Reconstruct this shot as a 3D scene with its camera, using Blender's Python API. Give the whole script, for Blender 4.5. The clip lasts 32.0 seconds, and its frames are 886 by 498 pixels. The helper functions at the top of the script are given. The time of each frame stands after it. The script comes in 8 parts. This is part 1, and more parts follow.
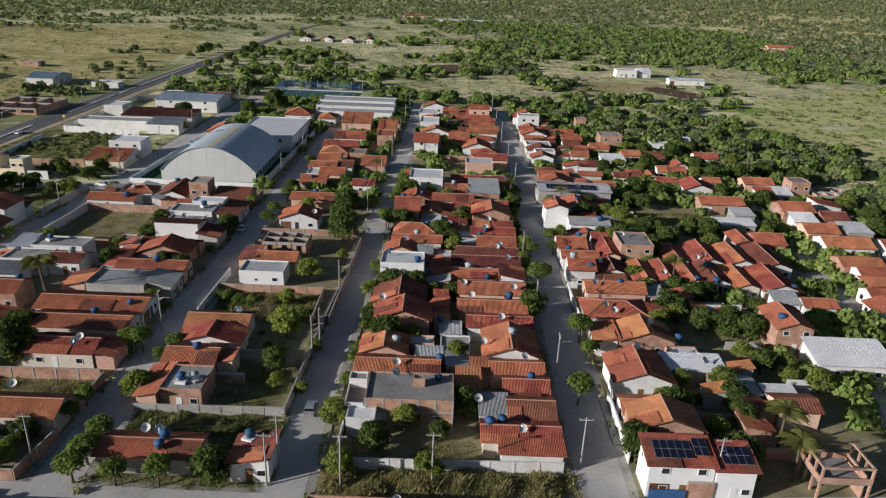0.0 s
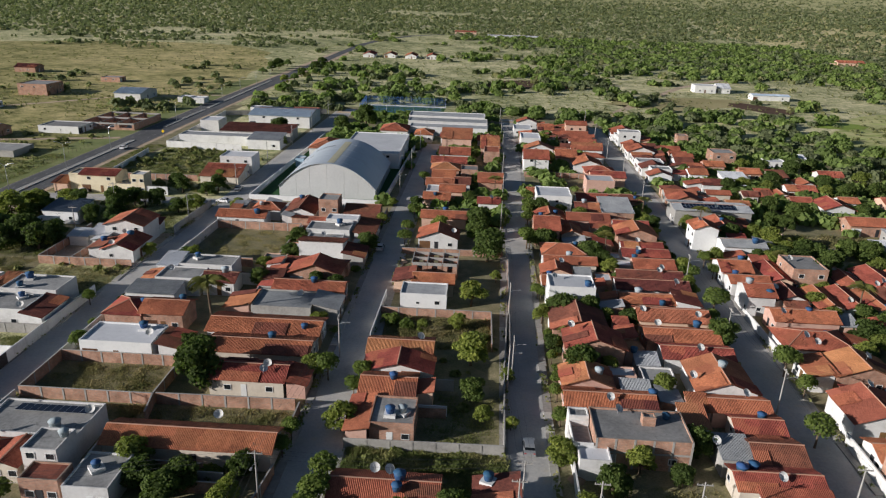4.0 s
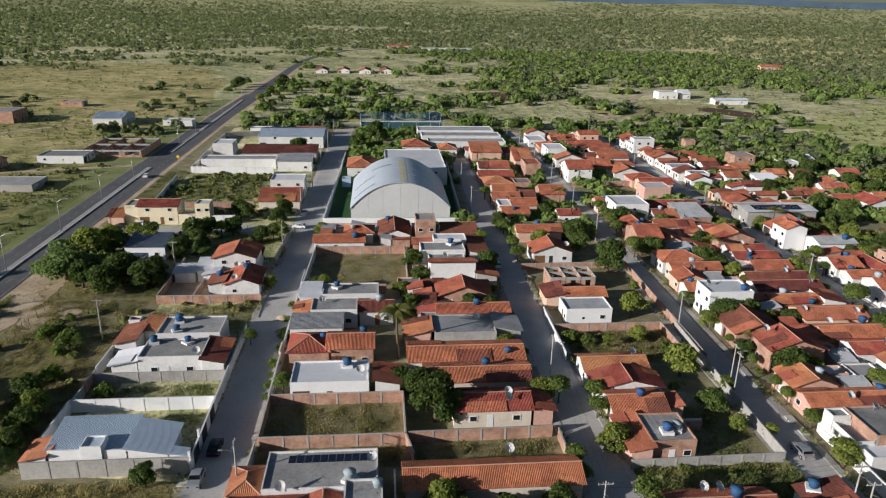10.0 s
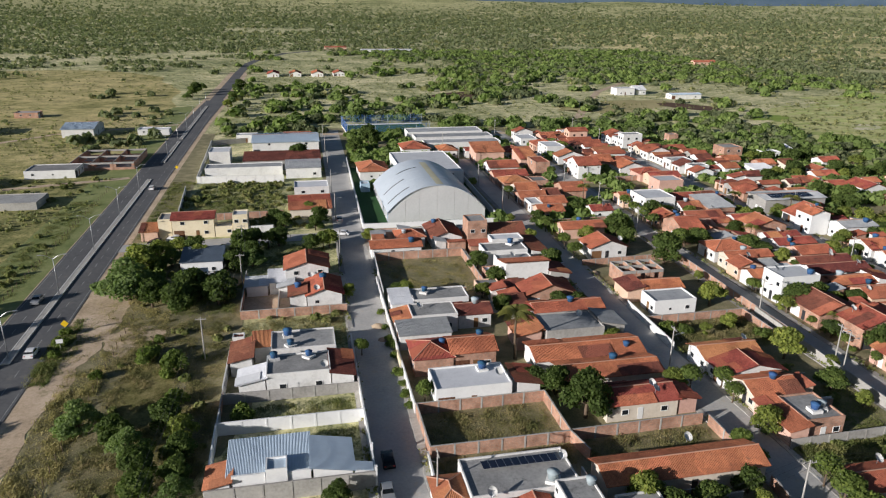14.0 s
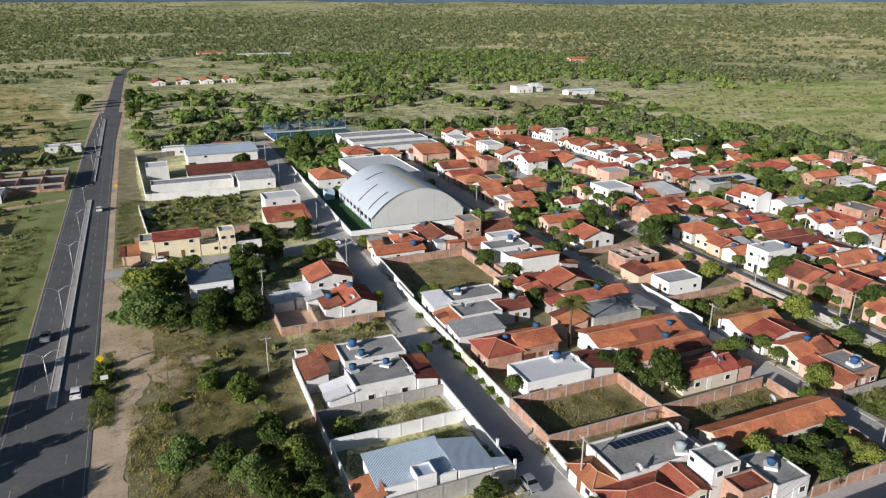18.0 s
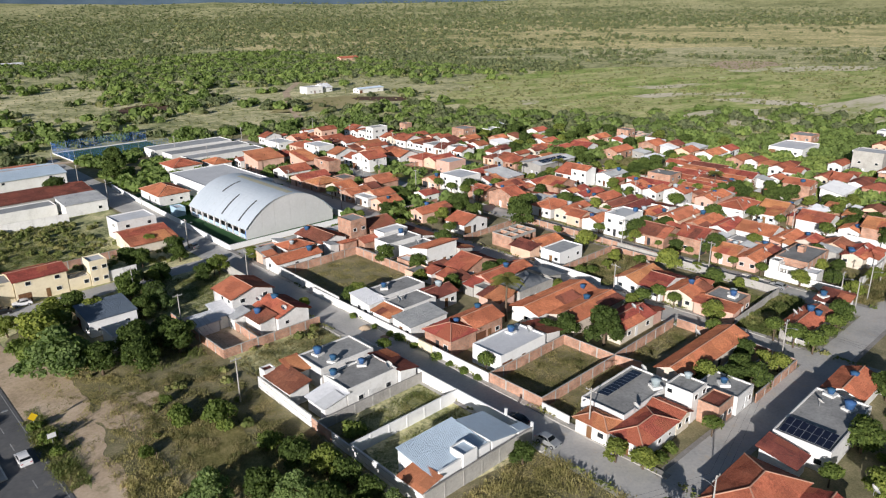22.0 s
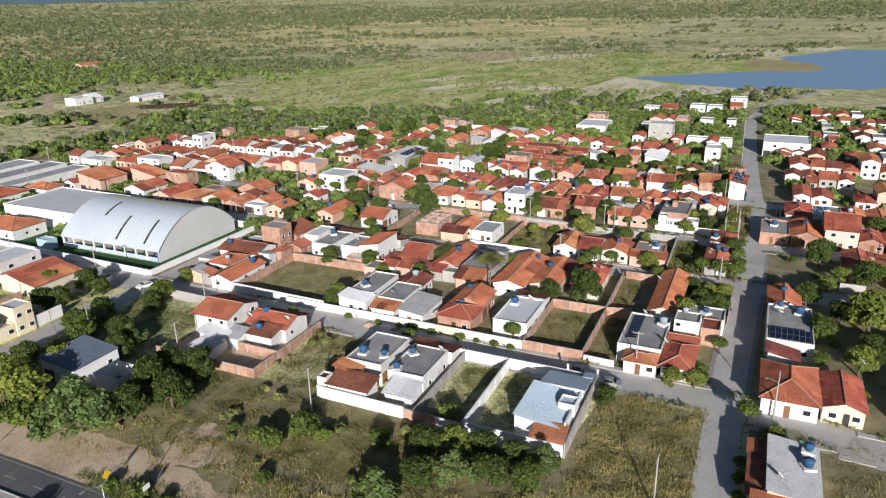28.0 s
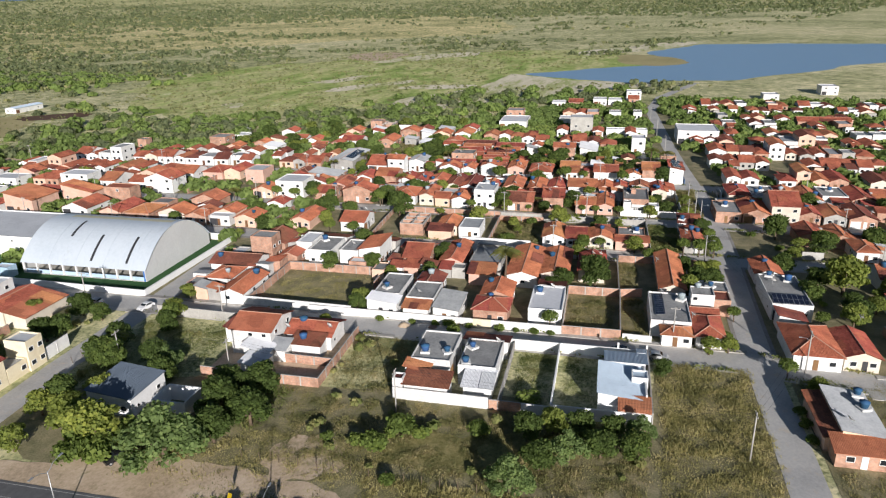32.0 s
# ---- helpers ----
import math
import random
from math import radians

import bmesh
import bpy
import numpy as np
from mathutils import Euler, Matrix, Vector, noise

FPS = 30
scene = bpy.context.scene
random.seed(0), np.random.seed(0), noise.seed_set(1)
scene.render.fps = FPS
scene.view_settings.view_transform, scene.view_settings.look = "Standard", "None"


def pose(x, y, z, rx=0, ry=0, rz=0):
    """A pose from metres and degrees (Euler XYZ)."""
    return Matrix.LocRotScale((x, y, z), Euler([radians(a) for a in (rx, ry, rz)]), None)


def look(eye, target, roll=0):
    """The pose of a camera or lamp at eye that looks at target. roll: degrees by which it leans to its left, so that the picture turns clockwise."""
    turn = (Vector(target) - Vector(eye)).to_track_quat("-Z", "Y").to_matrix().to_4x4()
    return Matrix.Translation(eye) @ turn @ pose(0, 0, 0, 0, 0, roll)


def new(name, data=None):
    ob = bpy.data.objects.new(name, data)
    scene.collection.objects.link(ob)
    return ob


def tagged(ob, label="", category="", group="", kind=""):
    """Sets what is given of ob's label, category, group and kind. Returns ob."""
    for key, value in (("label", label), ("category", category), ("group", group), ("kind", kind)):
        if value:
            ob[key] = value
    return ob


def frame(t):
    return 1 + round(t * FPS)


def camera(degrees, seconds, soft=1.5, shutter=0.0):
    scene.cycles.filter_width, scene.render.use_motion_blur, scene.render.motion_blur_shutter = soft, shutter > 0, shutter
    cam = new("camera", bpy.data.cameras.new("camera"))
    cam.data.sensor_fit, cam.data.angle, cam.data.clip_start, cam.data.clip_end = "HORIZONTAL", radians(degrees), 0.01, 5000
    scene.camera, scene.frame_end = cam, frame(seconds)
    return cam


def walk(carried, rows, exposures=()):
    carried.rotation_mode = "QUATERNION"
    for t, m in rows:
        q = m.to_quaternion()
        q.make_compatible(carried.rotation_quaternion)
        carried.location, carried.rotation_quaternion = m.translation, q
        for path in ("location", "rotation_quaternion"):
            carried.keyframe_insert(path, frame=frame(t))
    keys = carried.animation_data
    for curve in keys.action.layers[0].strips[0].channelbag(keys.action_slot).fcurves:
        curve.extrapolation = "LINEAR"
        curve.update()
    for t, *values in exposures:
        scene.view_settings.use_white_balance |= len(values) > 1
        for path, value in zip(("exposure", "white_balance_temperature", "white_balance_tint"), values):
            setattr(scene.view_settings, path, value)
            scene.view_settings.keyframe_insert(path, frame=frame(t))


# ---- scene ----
cam = camera(64.7, 32.0, soft=1.2)
METRES, EYE, TILT, LEAN, TURN = 266.4, 63.7, 0.0, 0.0, -0.2
ROWS = [
    (0.0, 0.0, 0.0, 0.0, 0.84, -21.7, -2.11),
    (0.5, -0.0116, 0.0057, -0.001, 1.38, -21.59, -1.98),
    (1.0, -0.0231, 0.0101, -0.0021, 1.84, -21.48, -1.91),
    (1.5, -0.0365, 0.014, -0.0036, 2.25, -21.35, -1.86),
    (2.0, -0.0504, 0.0171, -0.0054, 2.62, -21.14, -1.83),
    (2.5, -0.0636, 0.0195, -0.0069, 2.9, -20.97, -1.75),
    (3.0, -0.0786, 0.0217, -0.0081, 3.15, -20.79, -1.78),
    (3.5, -0.0928, 0.0234, -0.0086, 3.34, -20.65, -1.77),
    (5.5, -0.1541, 0.0278, -0.0099, 2.94, -20.15, -1.65),
    (6.0, -0.1704, 0.0285, -0.0102, 2.07, -19.99, -1.56),
    (6.5, -0.1857, 0.0292, -0.0106, 1.4, -19.88, -1.53),
    (7.0, -0.2023, 0.0299, -0.011, 0.63, -19.76, -1.49),
    (7.5, -0.2175, 0.0304, -0.0112, -0.18, -19.66, -1.43),
    (8.0, -0.2341, 0.0314, -0.0114, -1.15, -19.56, -1.39),
    (8.5, -0.2494, 0.0324, -0.0114, -2.08, -19.5, -1.33),
    (9.0, -0.2662, 0.0333, -0.0115, -3.08, -19.44, -1.28),
    (9.5, -0.2815, 0.0343, -0.0114, -3.95, -19.4, -1.2),
    (10.0, -0.2982, 0.0357, -0.0115, -4.86, -19.36, -1.11),
    (10.5, -0.3133, 0.0372, -0.0115, -5.7, -19.33, -1.0),
    (11.0, -0.33, 0.0389, -0.0116, -6.6, -19.3, -0.96),
    (11.5, -0.3452, 0.0406, -0.0115, -7.42, -19.3, -0.91),
    (12.0, -0.3616, 0.0425, -0.0115, -8.31, -19.29, -0.84),
    (12.5, -0.3767, 0.0445, -0.0114, -9.12, -19.27, -0.76),
    (13.0, -0.3931, 0.0467, -0.0114, -9.98, -19.26, -0.7),
    (13.5, -0.4082, 0.049, -0.0114, -10.79, -19.26, -0.64),
    (14.0, -0.4245, 0.0516, -0.0111, -11.64, -19.25, -0.58),
    (14.5, -0.4394, 0.0542, -0.0107, -12.46, -19.24, -0.52),
    (15.0, -0.4557, 0.0571, -0.0101, -13.43, -19.21, -0.48),
    (15.5, -0.4706, 0.0601, -0.0095, -14.32, -19.2, -0.42),
    (17.5, -0.5326, 0.0741, -0.0075, -20.03, -19.15, -0.14),
    (18.0, -0.5487, 0.0785, -0.0073, -23.02, -19.13, -0.04),
    (18.5, -0.563, 0.0831, -0.0068, -25.75, -19.15, 0.08),
    (19.0, -0.5776, 0.0881, -0.0066, -28.49, -19.15, 0.15),
    (19.5, -0.5929, 0.0939, -0.0062, -31.16, -19.16, 0.25),
    (20.0, -0.6069, 0.0999, -0.0059, -33.53, -19.17, 0.31),
    (20.5, -0.6219, 0.1068, -0.0057, -36.11, -19.17, 0.39),
    (21.0, -0.6354, 0.1138, -0.0055, -38.49, -19.16, 0.44),
    (21.5, -0.6497, 0.1215, -0.0051, -41.05, -19.22, 0.54),
    (22.0, -0.6626, 0.1293, -0.005, -43.28, -19.26, 0.61),
    (22.5, -0.6762, 0.1386, -0.0046, -45.48, -19.28, 0.66),
    (23.0, -0.6886, 0.1473, -0.0046, -47.33, -19.28, 0.69),
    (23.5, -0.7016, 0.1573, -0.0045, -49.39, -19.32, 0.74),
    (24.0, -0.7132, 0.1669, -0.0043, -51.15, -19.37, 0.77),
    (24.5, -0.7252, 0.1777, -0.0039, -53.18, -19.42, 0.82),
    (25.0, -0.7362, 0.1884, -0.0037, -55.12, -19.44, 0.82),
    (25.5, -0.7475, 0.2002, -0.0033, -57.24, -19.48, 0.87),
    (26.0, -0.7578, 0.2115, -0.0029, -59.2, -19.54, 0.9),
    (26.5, -0.7683, 0.2243, -0.0024, -60.97, -19.62, 0.93),
    (28.5, -0.8048, 0.2765, 0.001, -66.82, -19.76, 1.05),
    (29.0, -0.8126, 0.2898, 0.0018, -68.56, -19.81, 1.06),
    (29.5, -0.8205, 0.3044, 0.0026, -70.13, -19.85, 1.07),
    (30.0, -0.8274, 0.3181, 0.0035, -71.49, -19.87, 1.09),
    (30.5, -0.8345, 0.3331, 0.0043, -72.96, -19.9, 1.12),
    (31.0, -0.8406, 0.347, 0.0052, -74.35, -19.92, 1.14),
    (31.5, -0.8468, 0.3624, 0.006, -75.76, -19.96, 1.16),
    (32.0, -0.8521, 0.3768, 0.0067, -76.7, -20.01, 1.16),
]
walk(cam, [(t, pose(0, 0, EYE, TILT, LEAN, TURN) @ pose(METRES * x, METRES * y, METRES * z, 90 + pitch, roll, yaw)) for t, x, y, z, yaw, pitch, roll in ROWS],
     [(0.0, 0.04), (7.0, 0.09), (13.0, 0.18), (20.0, 0.29), (32.0, 0.30)])

# ---- light ----
SUN_EL, SUN_AZ = 16.2, 245.0
world = bpy.data.worlds.new("sky")
scene.world = world
world.use_nodes = True
wn = world.node_tree
sky = wn.nodes.new("ShaderNodeTexSky")
sky.sky_type, sky.sun_disc = "NISHITA", False
sky.ozone_density = 3.0
sky.sun_elevation, sky.sun_rotation = radians(SUN_EL), radians(SUN_AZ)
wn.nodes["Background"].inputs["Strength"].default_value = 0.049
wn.links.new(sky.outputs[0], wn.nodes["Background"].inputs["Color"])
sun = new("sun", bpy.data.lights.new("sun", "SUN"))
sun.data.energy, sun.data.angle, sun.data.color = 5.2, radians(0.6), (1.0, 0.957, 0.93)
sd = Vector((math.sin(radians(SUN_AZ)) * math.cos(radians(SUN_EL)), math.cos(radians(SUN_AZ)) * math.cos(radians(SUN_EL)), math.sin(radians(SUN_EL))))
sun.matrix_world = look((0, 0, 150), Vector((0, 0, 150)) - sd)
scene.view_settings.exposure = 0.0

# ---- materials ----
MATS = {}


def node_mat(name, rough, metal=0.0, spec=0.3):
    m = bpy.data.materials.new(name)
    m.use_nodes = True
    b = m.node_tree.nodes["Principled BSDF"]
    b.inputs["Roughness"].default_value, b.inputs["Metallic"].default_value = rough, metal
    b.inputs["Specular IOR Level"].default_value = spec
    MATS[name] = m
    return m, m.node_tree, b


def link(nt, a, b):
    nt.links.new(a, b)


def noise_tex(nt, vec, scale, detail=4.0, rough=0.6):
    n = nt.nodes.new("ShaderNodeTexNoise")
    n.inputs["Scale"].default_value, n.inputs["Detail"].default_value, n.inputs["Roughness"].default_value = scale, detail, rough
    link(nt, vec, n.inputs["Vector"])
    return n.outputs["Fac"]


def ramp(nt, fac, stops):
    r = nt.nodes.new("ShaderNodeValToRGB")
    el = r.color_ramp.elements
    while len(el) < len(stops):
        el.new(0.5)
    for e, (p, c) in zip(el, stops):
        e.position, e.color = p, (*c, 1.0)
    link(nt, fac, r.inputs[0])
    return r.outputs["Color"]


def mix(nt, fac, a, b, blend="MIX"):
    n = nt.nodes.new("ShaderNodeMix")
    n.data_type, n.blend_type = "RGBA", blend
    for sock, v in ((n.inputs[0], fac), (n.inputs[6], a), (n.inputs[7], b)):
        if isinstance(v, (int, float)):
            sock.default_value = v
        elif isinstance(v, tuple):
            sock.default_value = (*v, 1.0)
        else:
            link(nt, v, sock)
    return n.outputs[2]


def maths(nt, op, a, b=0.0):
    n = nt.nodes.new("ShaderNodeMath")
    n.operation = op
    for sock, v in zip(n.inputs, (a, b)):
        if isinstance(v, (int, float)):
            sock.default_value = v
        else:
            link(nt, v, sock)
    return n.outputs[0]


def bump(nt, b, height, strength, dist):
    n = nt.nodes.new("ShaderNodeBump")
    n.inputs["Strength"].default_value, n.inputs["Distance"].default_value = strength, dist
    link(nt, height, n.inputs["Height"])
    link(nt, n.outputs[0], b.inputs["Normal"])


def position(nt):
    return nt.nodes.new("ShaderNodeNewGeometry").outputs["Position"]


def surface(name, colours, rough=0.85, big=0.15, fine=3.0, metal=0.0, spec=0.25, relief=0.3, vary=0.0, stain=None, stain_at=0.62):
    """Two scales of noise between three colours, a stain, and a tint that changes from object to object."""
    m, nt, b = node_mat(name, rough, metal, spec)
    p = position(nt)
    n1, n2 = noise_tex(nt, p, big, 5), noise_tex(nt, p, fine, 4)
    f = maths(nt, "ADD", maths(nt, "MULTIPLY", n1, 0.6), maths(nt, "MULTIPLY", n2, 0.4))
    c = ramp(nt, f, [(0.32, colours[0]), (0.5, colours[1]), (0.68, colours[2])])
    if stain:
        s = ramp(nt, noise_tex(nt, p, big * 3.1, 6, 0.7), [(stain_at, (0, 0, 0)), (stain_at + 0.12, (1, 1, 1))])
        c = mix(nt, maths(nt, "MULTIPLY", s, 0.7), c, stain)
    if vary:
        info = nt.nodes.new("ShaderNodeObjectInfo")
        v = nt.nodes.new("ShaderNodeHueSaturation")
        link(nt, c, v.inputs["Color"])
        link(nt, maths(nt, "ADD", maths(nt, "MULTIPLY", info.outputs["Random"], 2 * vary), 1 - vary), v.inputs["Value"])
        link(nt, maths(nt, "ADD", maths(nt, "MULTIPLY", info.outputs["Random"], 0.03), 0.485), v.inputs["Hue"])
        c = v.outputs[0]
    link(nt, c, b.inputs["Base Color"])
    if relief:
        bump(nt, b, n2, relief, 0.05)
    return m


def patched(name, fresh, where):
    """Mixes in patches of newer tiles and pale laid rows."""
    nt = MATS[name].node_tree
    b = nt.nodes["Principled BSDF"]
    c = b.inputs["Base Color"].links[0].from_socket
    p = position(nt)
    vo = nt.nodes.new("ShaderNodeTexVoronoi")
    vo.distance = "CHEBYCHEV"
    vo.inputs["Scale"].default_value = 0.35
    link(nt, p, vo.inputs["Vector"])
    sp = nt.nodes.new("ShaderNodeSeparateColor")
    link(nt, vo.outputs["Color"], sp.inputs[0])
    f = ramp(nt, sp.outputs[0], [(where, (0, 0, 0)), (where + 0.05, (1, 1, 1))])
    v = ramp(nt, sp.outputs[1], [(0.0, (0.78, 0.78, 0.78)), (1.0, (1.16, 1.14, 1.12))])
    grain = ramp(nt, noise_tex(nt, p, 7.0, 3), [(0.3, (0.72, 0.70, 0.68)), (0.7, (1.24, 1.24, 1.24))])
    c = mix(nt, 1.0, mix(nt, maths(nt, "MULTIPLY", f, 0.6), c, fresh), v, "MULTIPLY")
    link(nt, mix(nt, 1.0, c, grain, "MULTIPLY"), b.inputs["Base Color"])


def shade3(c, k=0.25):
    return tuple(v * (1 - k) for v in c), c, tuple(min(1, v * (1 + k)) for v in c)


def blades(name, colours):
    """Grass and weeds: thin leaves that let light through."""
    m, nt, b = node_mat(name, 0.9, 0, 0.1)
    p = position(nt)
    f = maths(nt, "ADD", maths(nt, "MULTIPLY", noise_tex(nt, p, 0.22, 5), 0.6), maths(nt, "MULTIPLY", noise_tex(nt, p, 1.6, 4), 0.4))
    c = ramp(nt, f, [(0.38, colours[0]), (0.5, colours[1]), (0.6, colours[2])])
    link(nt, c, b.inputs["Base Color"])
    t = nt.nodes.new("ShaderNodeBsdfTranslucent")
    link(nt, c, t.inputs["Color"])
    mx = nt.nodes.new("ShaderNodeMixShader")
    mx.inputs[0].default_value = 0.45
    link(nt, b.outputs[0], mx.inputs[1])
    link(nt, t.outputs[0], mx.inputs[2])
    link(nt, mx.outputs[0], nt.nodes["Material Output"].inputs["Surface"])


surface("tile_red", [(0.22, 0.066, 0.043), (0.38, 0.115, 0.070), (0.49, 0.168, 0.102)], 0.85, 0.3, 2.4, relief=0.5, vary=0.22, stain=(0.11, 0.055, 0.042), stain_at=0.58)
surface("tile_dark", [(0.11, 0.040, 0.032), (0.18, 0.062, 0.045), (0.25, 0.09, 0.062)], 0.85, 0.3, 2.4, relief=0.5, vary=0.22, stain=(0.055, 0.038, 0.033), stain_at=0.56)
surface("tile_orange", [(0.33, 0.12, 0.065), (0.43, 0.165, 0.088), (0.50, 0.205, 0.115)], 0.8, 0.25, 2.4, relief=0.5, vary=0.15, stain=(0.2, 0.075, 0.05))
patched("tile_red", (0.40, 0.135, 0.075), 0.8)
patched("tile_dark", (0.27, 0.09, 0.06), 0.75)
patched("tile_orange", (0.36, 0.12, 0.07), 0.75)
surface("ridge_mortar", shade3((0.42, 0.24, 0.17)), 0.9)
surface("plaster_white", [(0.54, 0.53, 0.505), (0.68, 0.67, 0.65), (0.74, 0.735, 0.72)], 0.8, 0.35, 2.0, vary=0.07, stain=(0.50, 0.46, 0.40), stain_at=0.62)
surface("plaster_clean", [(0.68, 0.68, 0.67), (0.76, 0.76, 0.75), (0.80, 0.80, 0.79)], 0.75, 0.3, 2.0, stain=(0.68, 0.66, 0.62), stain_at=0.68)
surface("plaster_cream", [(0.50, 0.43, 0.35), (0.60, 0.53, 0.44), (0.66, 0.60, 0.51)], 0.85, 0.35, 2.0, vary=0.1, stain=(0.36, 0.29, 0.21))
surface("plaster_yellow", [(0.62, 0.53, 0.36), (0.73, 0.64, 0.46), (0.78, 0.70, 0.52)], 0.85, 0.35, 2.0, stain=(0.5, 0.42, 0.3))
surface("plaster_pink", [(0.52, 0.33, 0.25), (0.64, 0.42, 0.32), (0.70, 0.49, 0.38)], 0.85, 0.35, 2.0, vary=0.12, stain=(0.4, 0.27, 0.21))
surface("plaster_blue", shade3((0.35, 0.48, 0.58), 0.15), 0.85, 0.35, 2.0, vary=0.1)
surface("plaster_green", shade3((0.42, 0.52, 0.36), 0.15), 0.85, 0.35, 2.0, vary=0.1)
surface("concrete_wall", [(0.26, 0.25, 0.23), (0.37, 0.355, 0.33), (0.46, 0.44, 0.41)], 0.9, 0.3, 2.5, vary=0.1, stain=(0.16, 0.15, 0.13))
surface("concrete_roof", [(0.18, 0.18, 0.178), (0.28, 0.278, 0.272), (0.38, 0.375, 0.365)], 0.9, 0.22, 2.0, vary=0.25, stain=(0.11, 0.11, 0.108), stain_at=0.58)
surface("fibre_sheet", [(0.24, 0.25, 0.26), (0.34, 0.35, 0.36), (0.43, 0.44, 0.44)], 0.85, 0.3, 2.0, vary=0.2, stain=(0.14, 0.14, 0.14))
surface("white_roof", [(0.50, 0.51, 0.53), (0.60, 0.61, 0.63), (0.66, 0.67, 0.69)], 0.75, 0.2, 1.5, vary=0.12, stain=(0.34, 0.34, 0.33))
surface("metal_roof", [(0.44, 0.495, 0.55), (0.505, 0.555, 0.61), (0.53, 0.58, 0.63)], 0.38, 0.06, 1.2, 0.0, 0.5, relief=0.03, stain=(0.43, 0.47, 0.50), stain_at=0.58)
surface("metal_grey", shade3((0.56, 0.56, 0.55), 0.1), 0.55, 0.1, 1.5, 0.0, 0.4, relief=0.03)
surface("metal_blue", shade3((0.43, 0.52, 0.61), 0.12), 0.5, 0.08, 1.2, 0.0, 0.5, relief=0.05, stain=(0.29, 0.38, 0.46))
surface("metal_dark", shade3((0.12, 0.15, 0.19), 0.15), 0.5, 0.3, 2.0)
surface("skylight", shade3((0.56, 0.52, 0.36), 0.1), 0.5, 0.3, 1.5, relief=0.02)
surface("asphalt", [(0.085, 0.085, 0.089), (0.125, 0.125, 0.128), (0.16, 0.159, 0.156)], 0.85, 0.07, 1.2, stain=(0.21, 0.195, 0.175), stain_at=0.57)
surface("cobble", [(0.34, 0.33, 0.32), (0.45, 0.437, 0.42), (0.55, 0.53, 0.49)], 0.9, 0.16, 2.2, relief=0.5, stain=(0.52, 0.45, 0.36), stain_at=0.56)
surface("pavement", [(0.28, 0.265, 0.245), (0.39, 0.37, 0.34), (0.48, 0.455, 0.42)], 0.9, 0.25, 2.0, vary=0.28, stain=(0.30, 0.26, 0.2))
surface("kerb_white", shade3((0.62, 0.61, 0.58), 0.15), 0.85, 0.4, 3.0, stain=(0.35, 0.33, 0.3))
surface("dirt", [(0.33, 0.25, 0.165), (0.55, 0.42, 0.295), (0.70, 0.56, 0.42)], 0.95, 0.14, 1.8, relief=0.7, stain=(0.26, 0.225, 0.115), stain_at=0.56)
surface("plough", shade3((0.11, 0.065, 0.042), 0.3), 0.95, 0.05, 0.6, relief=0.5)
surface("pond_weed", shade3((0.25, 0.33, 0.06), 0.2), 0.7, 0.1, 1.0, relief=0.1)
surface("dry_field", [(0.27, 0.24, 0.10), (0.40, 0.34, 0.165), (0.48, 0.41, 0.22)], 0.95, 0.03, 0.5, relief=0.4, stain=(0.2, 0.22, 0.08), stain_at=0.57)
surface("lot_grass", [(0.11, 0.115, 0.055), (0.24, 0.215, 0.12), (0.42, 0.35, 0.215)], 0.95, 0.25, 3.5, relief=0.9, stain=(0.32, 0.25, 0.17), stain_at=0.58)
surface("verge_green", [(0.13, 0.17, 0.055), (0.22, 0.25, 0.09), (0.33, 0.33, 0.15)], 0.95, 0.12, 1.6, relief=0.8, stain=(0.34, 0.28, 0.17), stain_at=0.6)
blades("weeds", [(0.171, 0.183, 0.067), (0.305, 0.281, 0.122), (0.464, 0.390, 0.201)])
blades("weeds_dry", [(0.225, 0.215, 0.084), (0.40, 0.36, 0.15), (0.57, 0.49, 0.24)])
blades("weeds_green", [(0.122, 0.165, 0.049), (0.226, 0.250, 0.085), (0.366, 0.342, 0.146)])
surface("turf", shade3((0.035, 0.10, 0.03), 0.2), 0.9, 0.1, 1.0, relief=0.3)
surface("bark", shade3((0.13, 0.095, 0.065), 0.3), 0.95, 1.0, 6.0, relief=0.6)
surface("pole_concrete", shade3((0.36, 0.345, 0.32), 0.2), 0.9, 0.6, 4.0)
surface("steel", shade3((0.45, 0.46, 0.47), 0.1), 0.4, 1.0, 5.0, 0.6, 0.5, relief=0)
surface("dark_metal", shade3((0.05, 0.05, 0.055), 0.2), 0.5, 1.0, 5.0, 0.3, 0.4, relief=0)
surface("tank_blue", shade3((0.035, 0.10, 0.21), 0.25), 0.6, 0.6, 3.0, relief=0, vary=0.25)
surface("tank_grey", shade3((0.36, 0.42, 0.45), 0.15), 0.6, 0.6, 3.0, relief=0, vary=0.15)
surface("dish_white", shade3((0.62, 0.61, 0.58), 0.1), 0.6, 1.0, 3.0, relief=0)
surface("wood_door", shade3((0.16, 0.08, 0.04), 0.25), 0.6, 1.0, 5.0, vary=0.3)
surface("white_paint", shade3((0.72, 0.72, 0.70), 0.08), 0.5, 0.6, 3.0, relief=0)
surface("lane_paint", [(0.16, 0.16, 0.16), (0.30, 0.30, 0.295), (0.46, 0.46, 0.45)], 0.8, 0.4, 4.0, relief=0)
surface("yellow_paint", shade3((0.70, 0.47, 0.02), 0.08), 0.5, 0.6, 3.0, relief=0)
surface("blue_paint", shade3((0.06, 0.16, 0.42), 0.1), 0.5, 0.6, 3.0, relief=0)
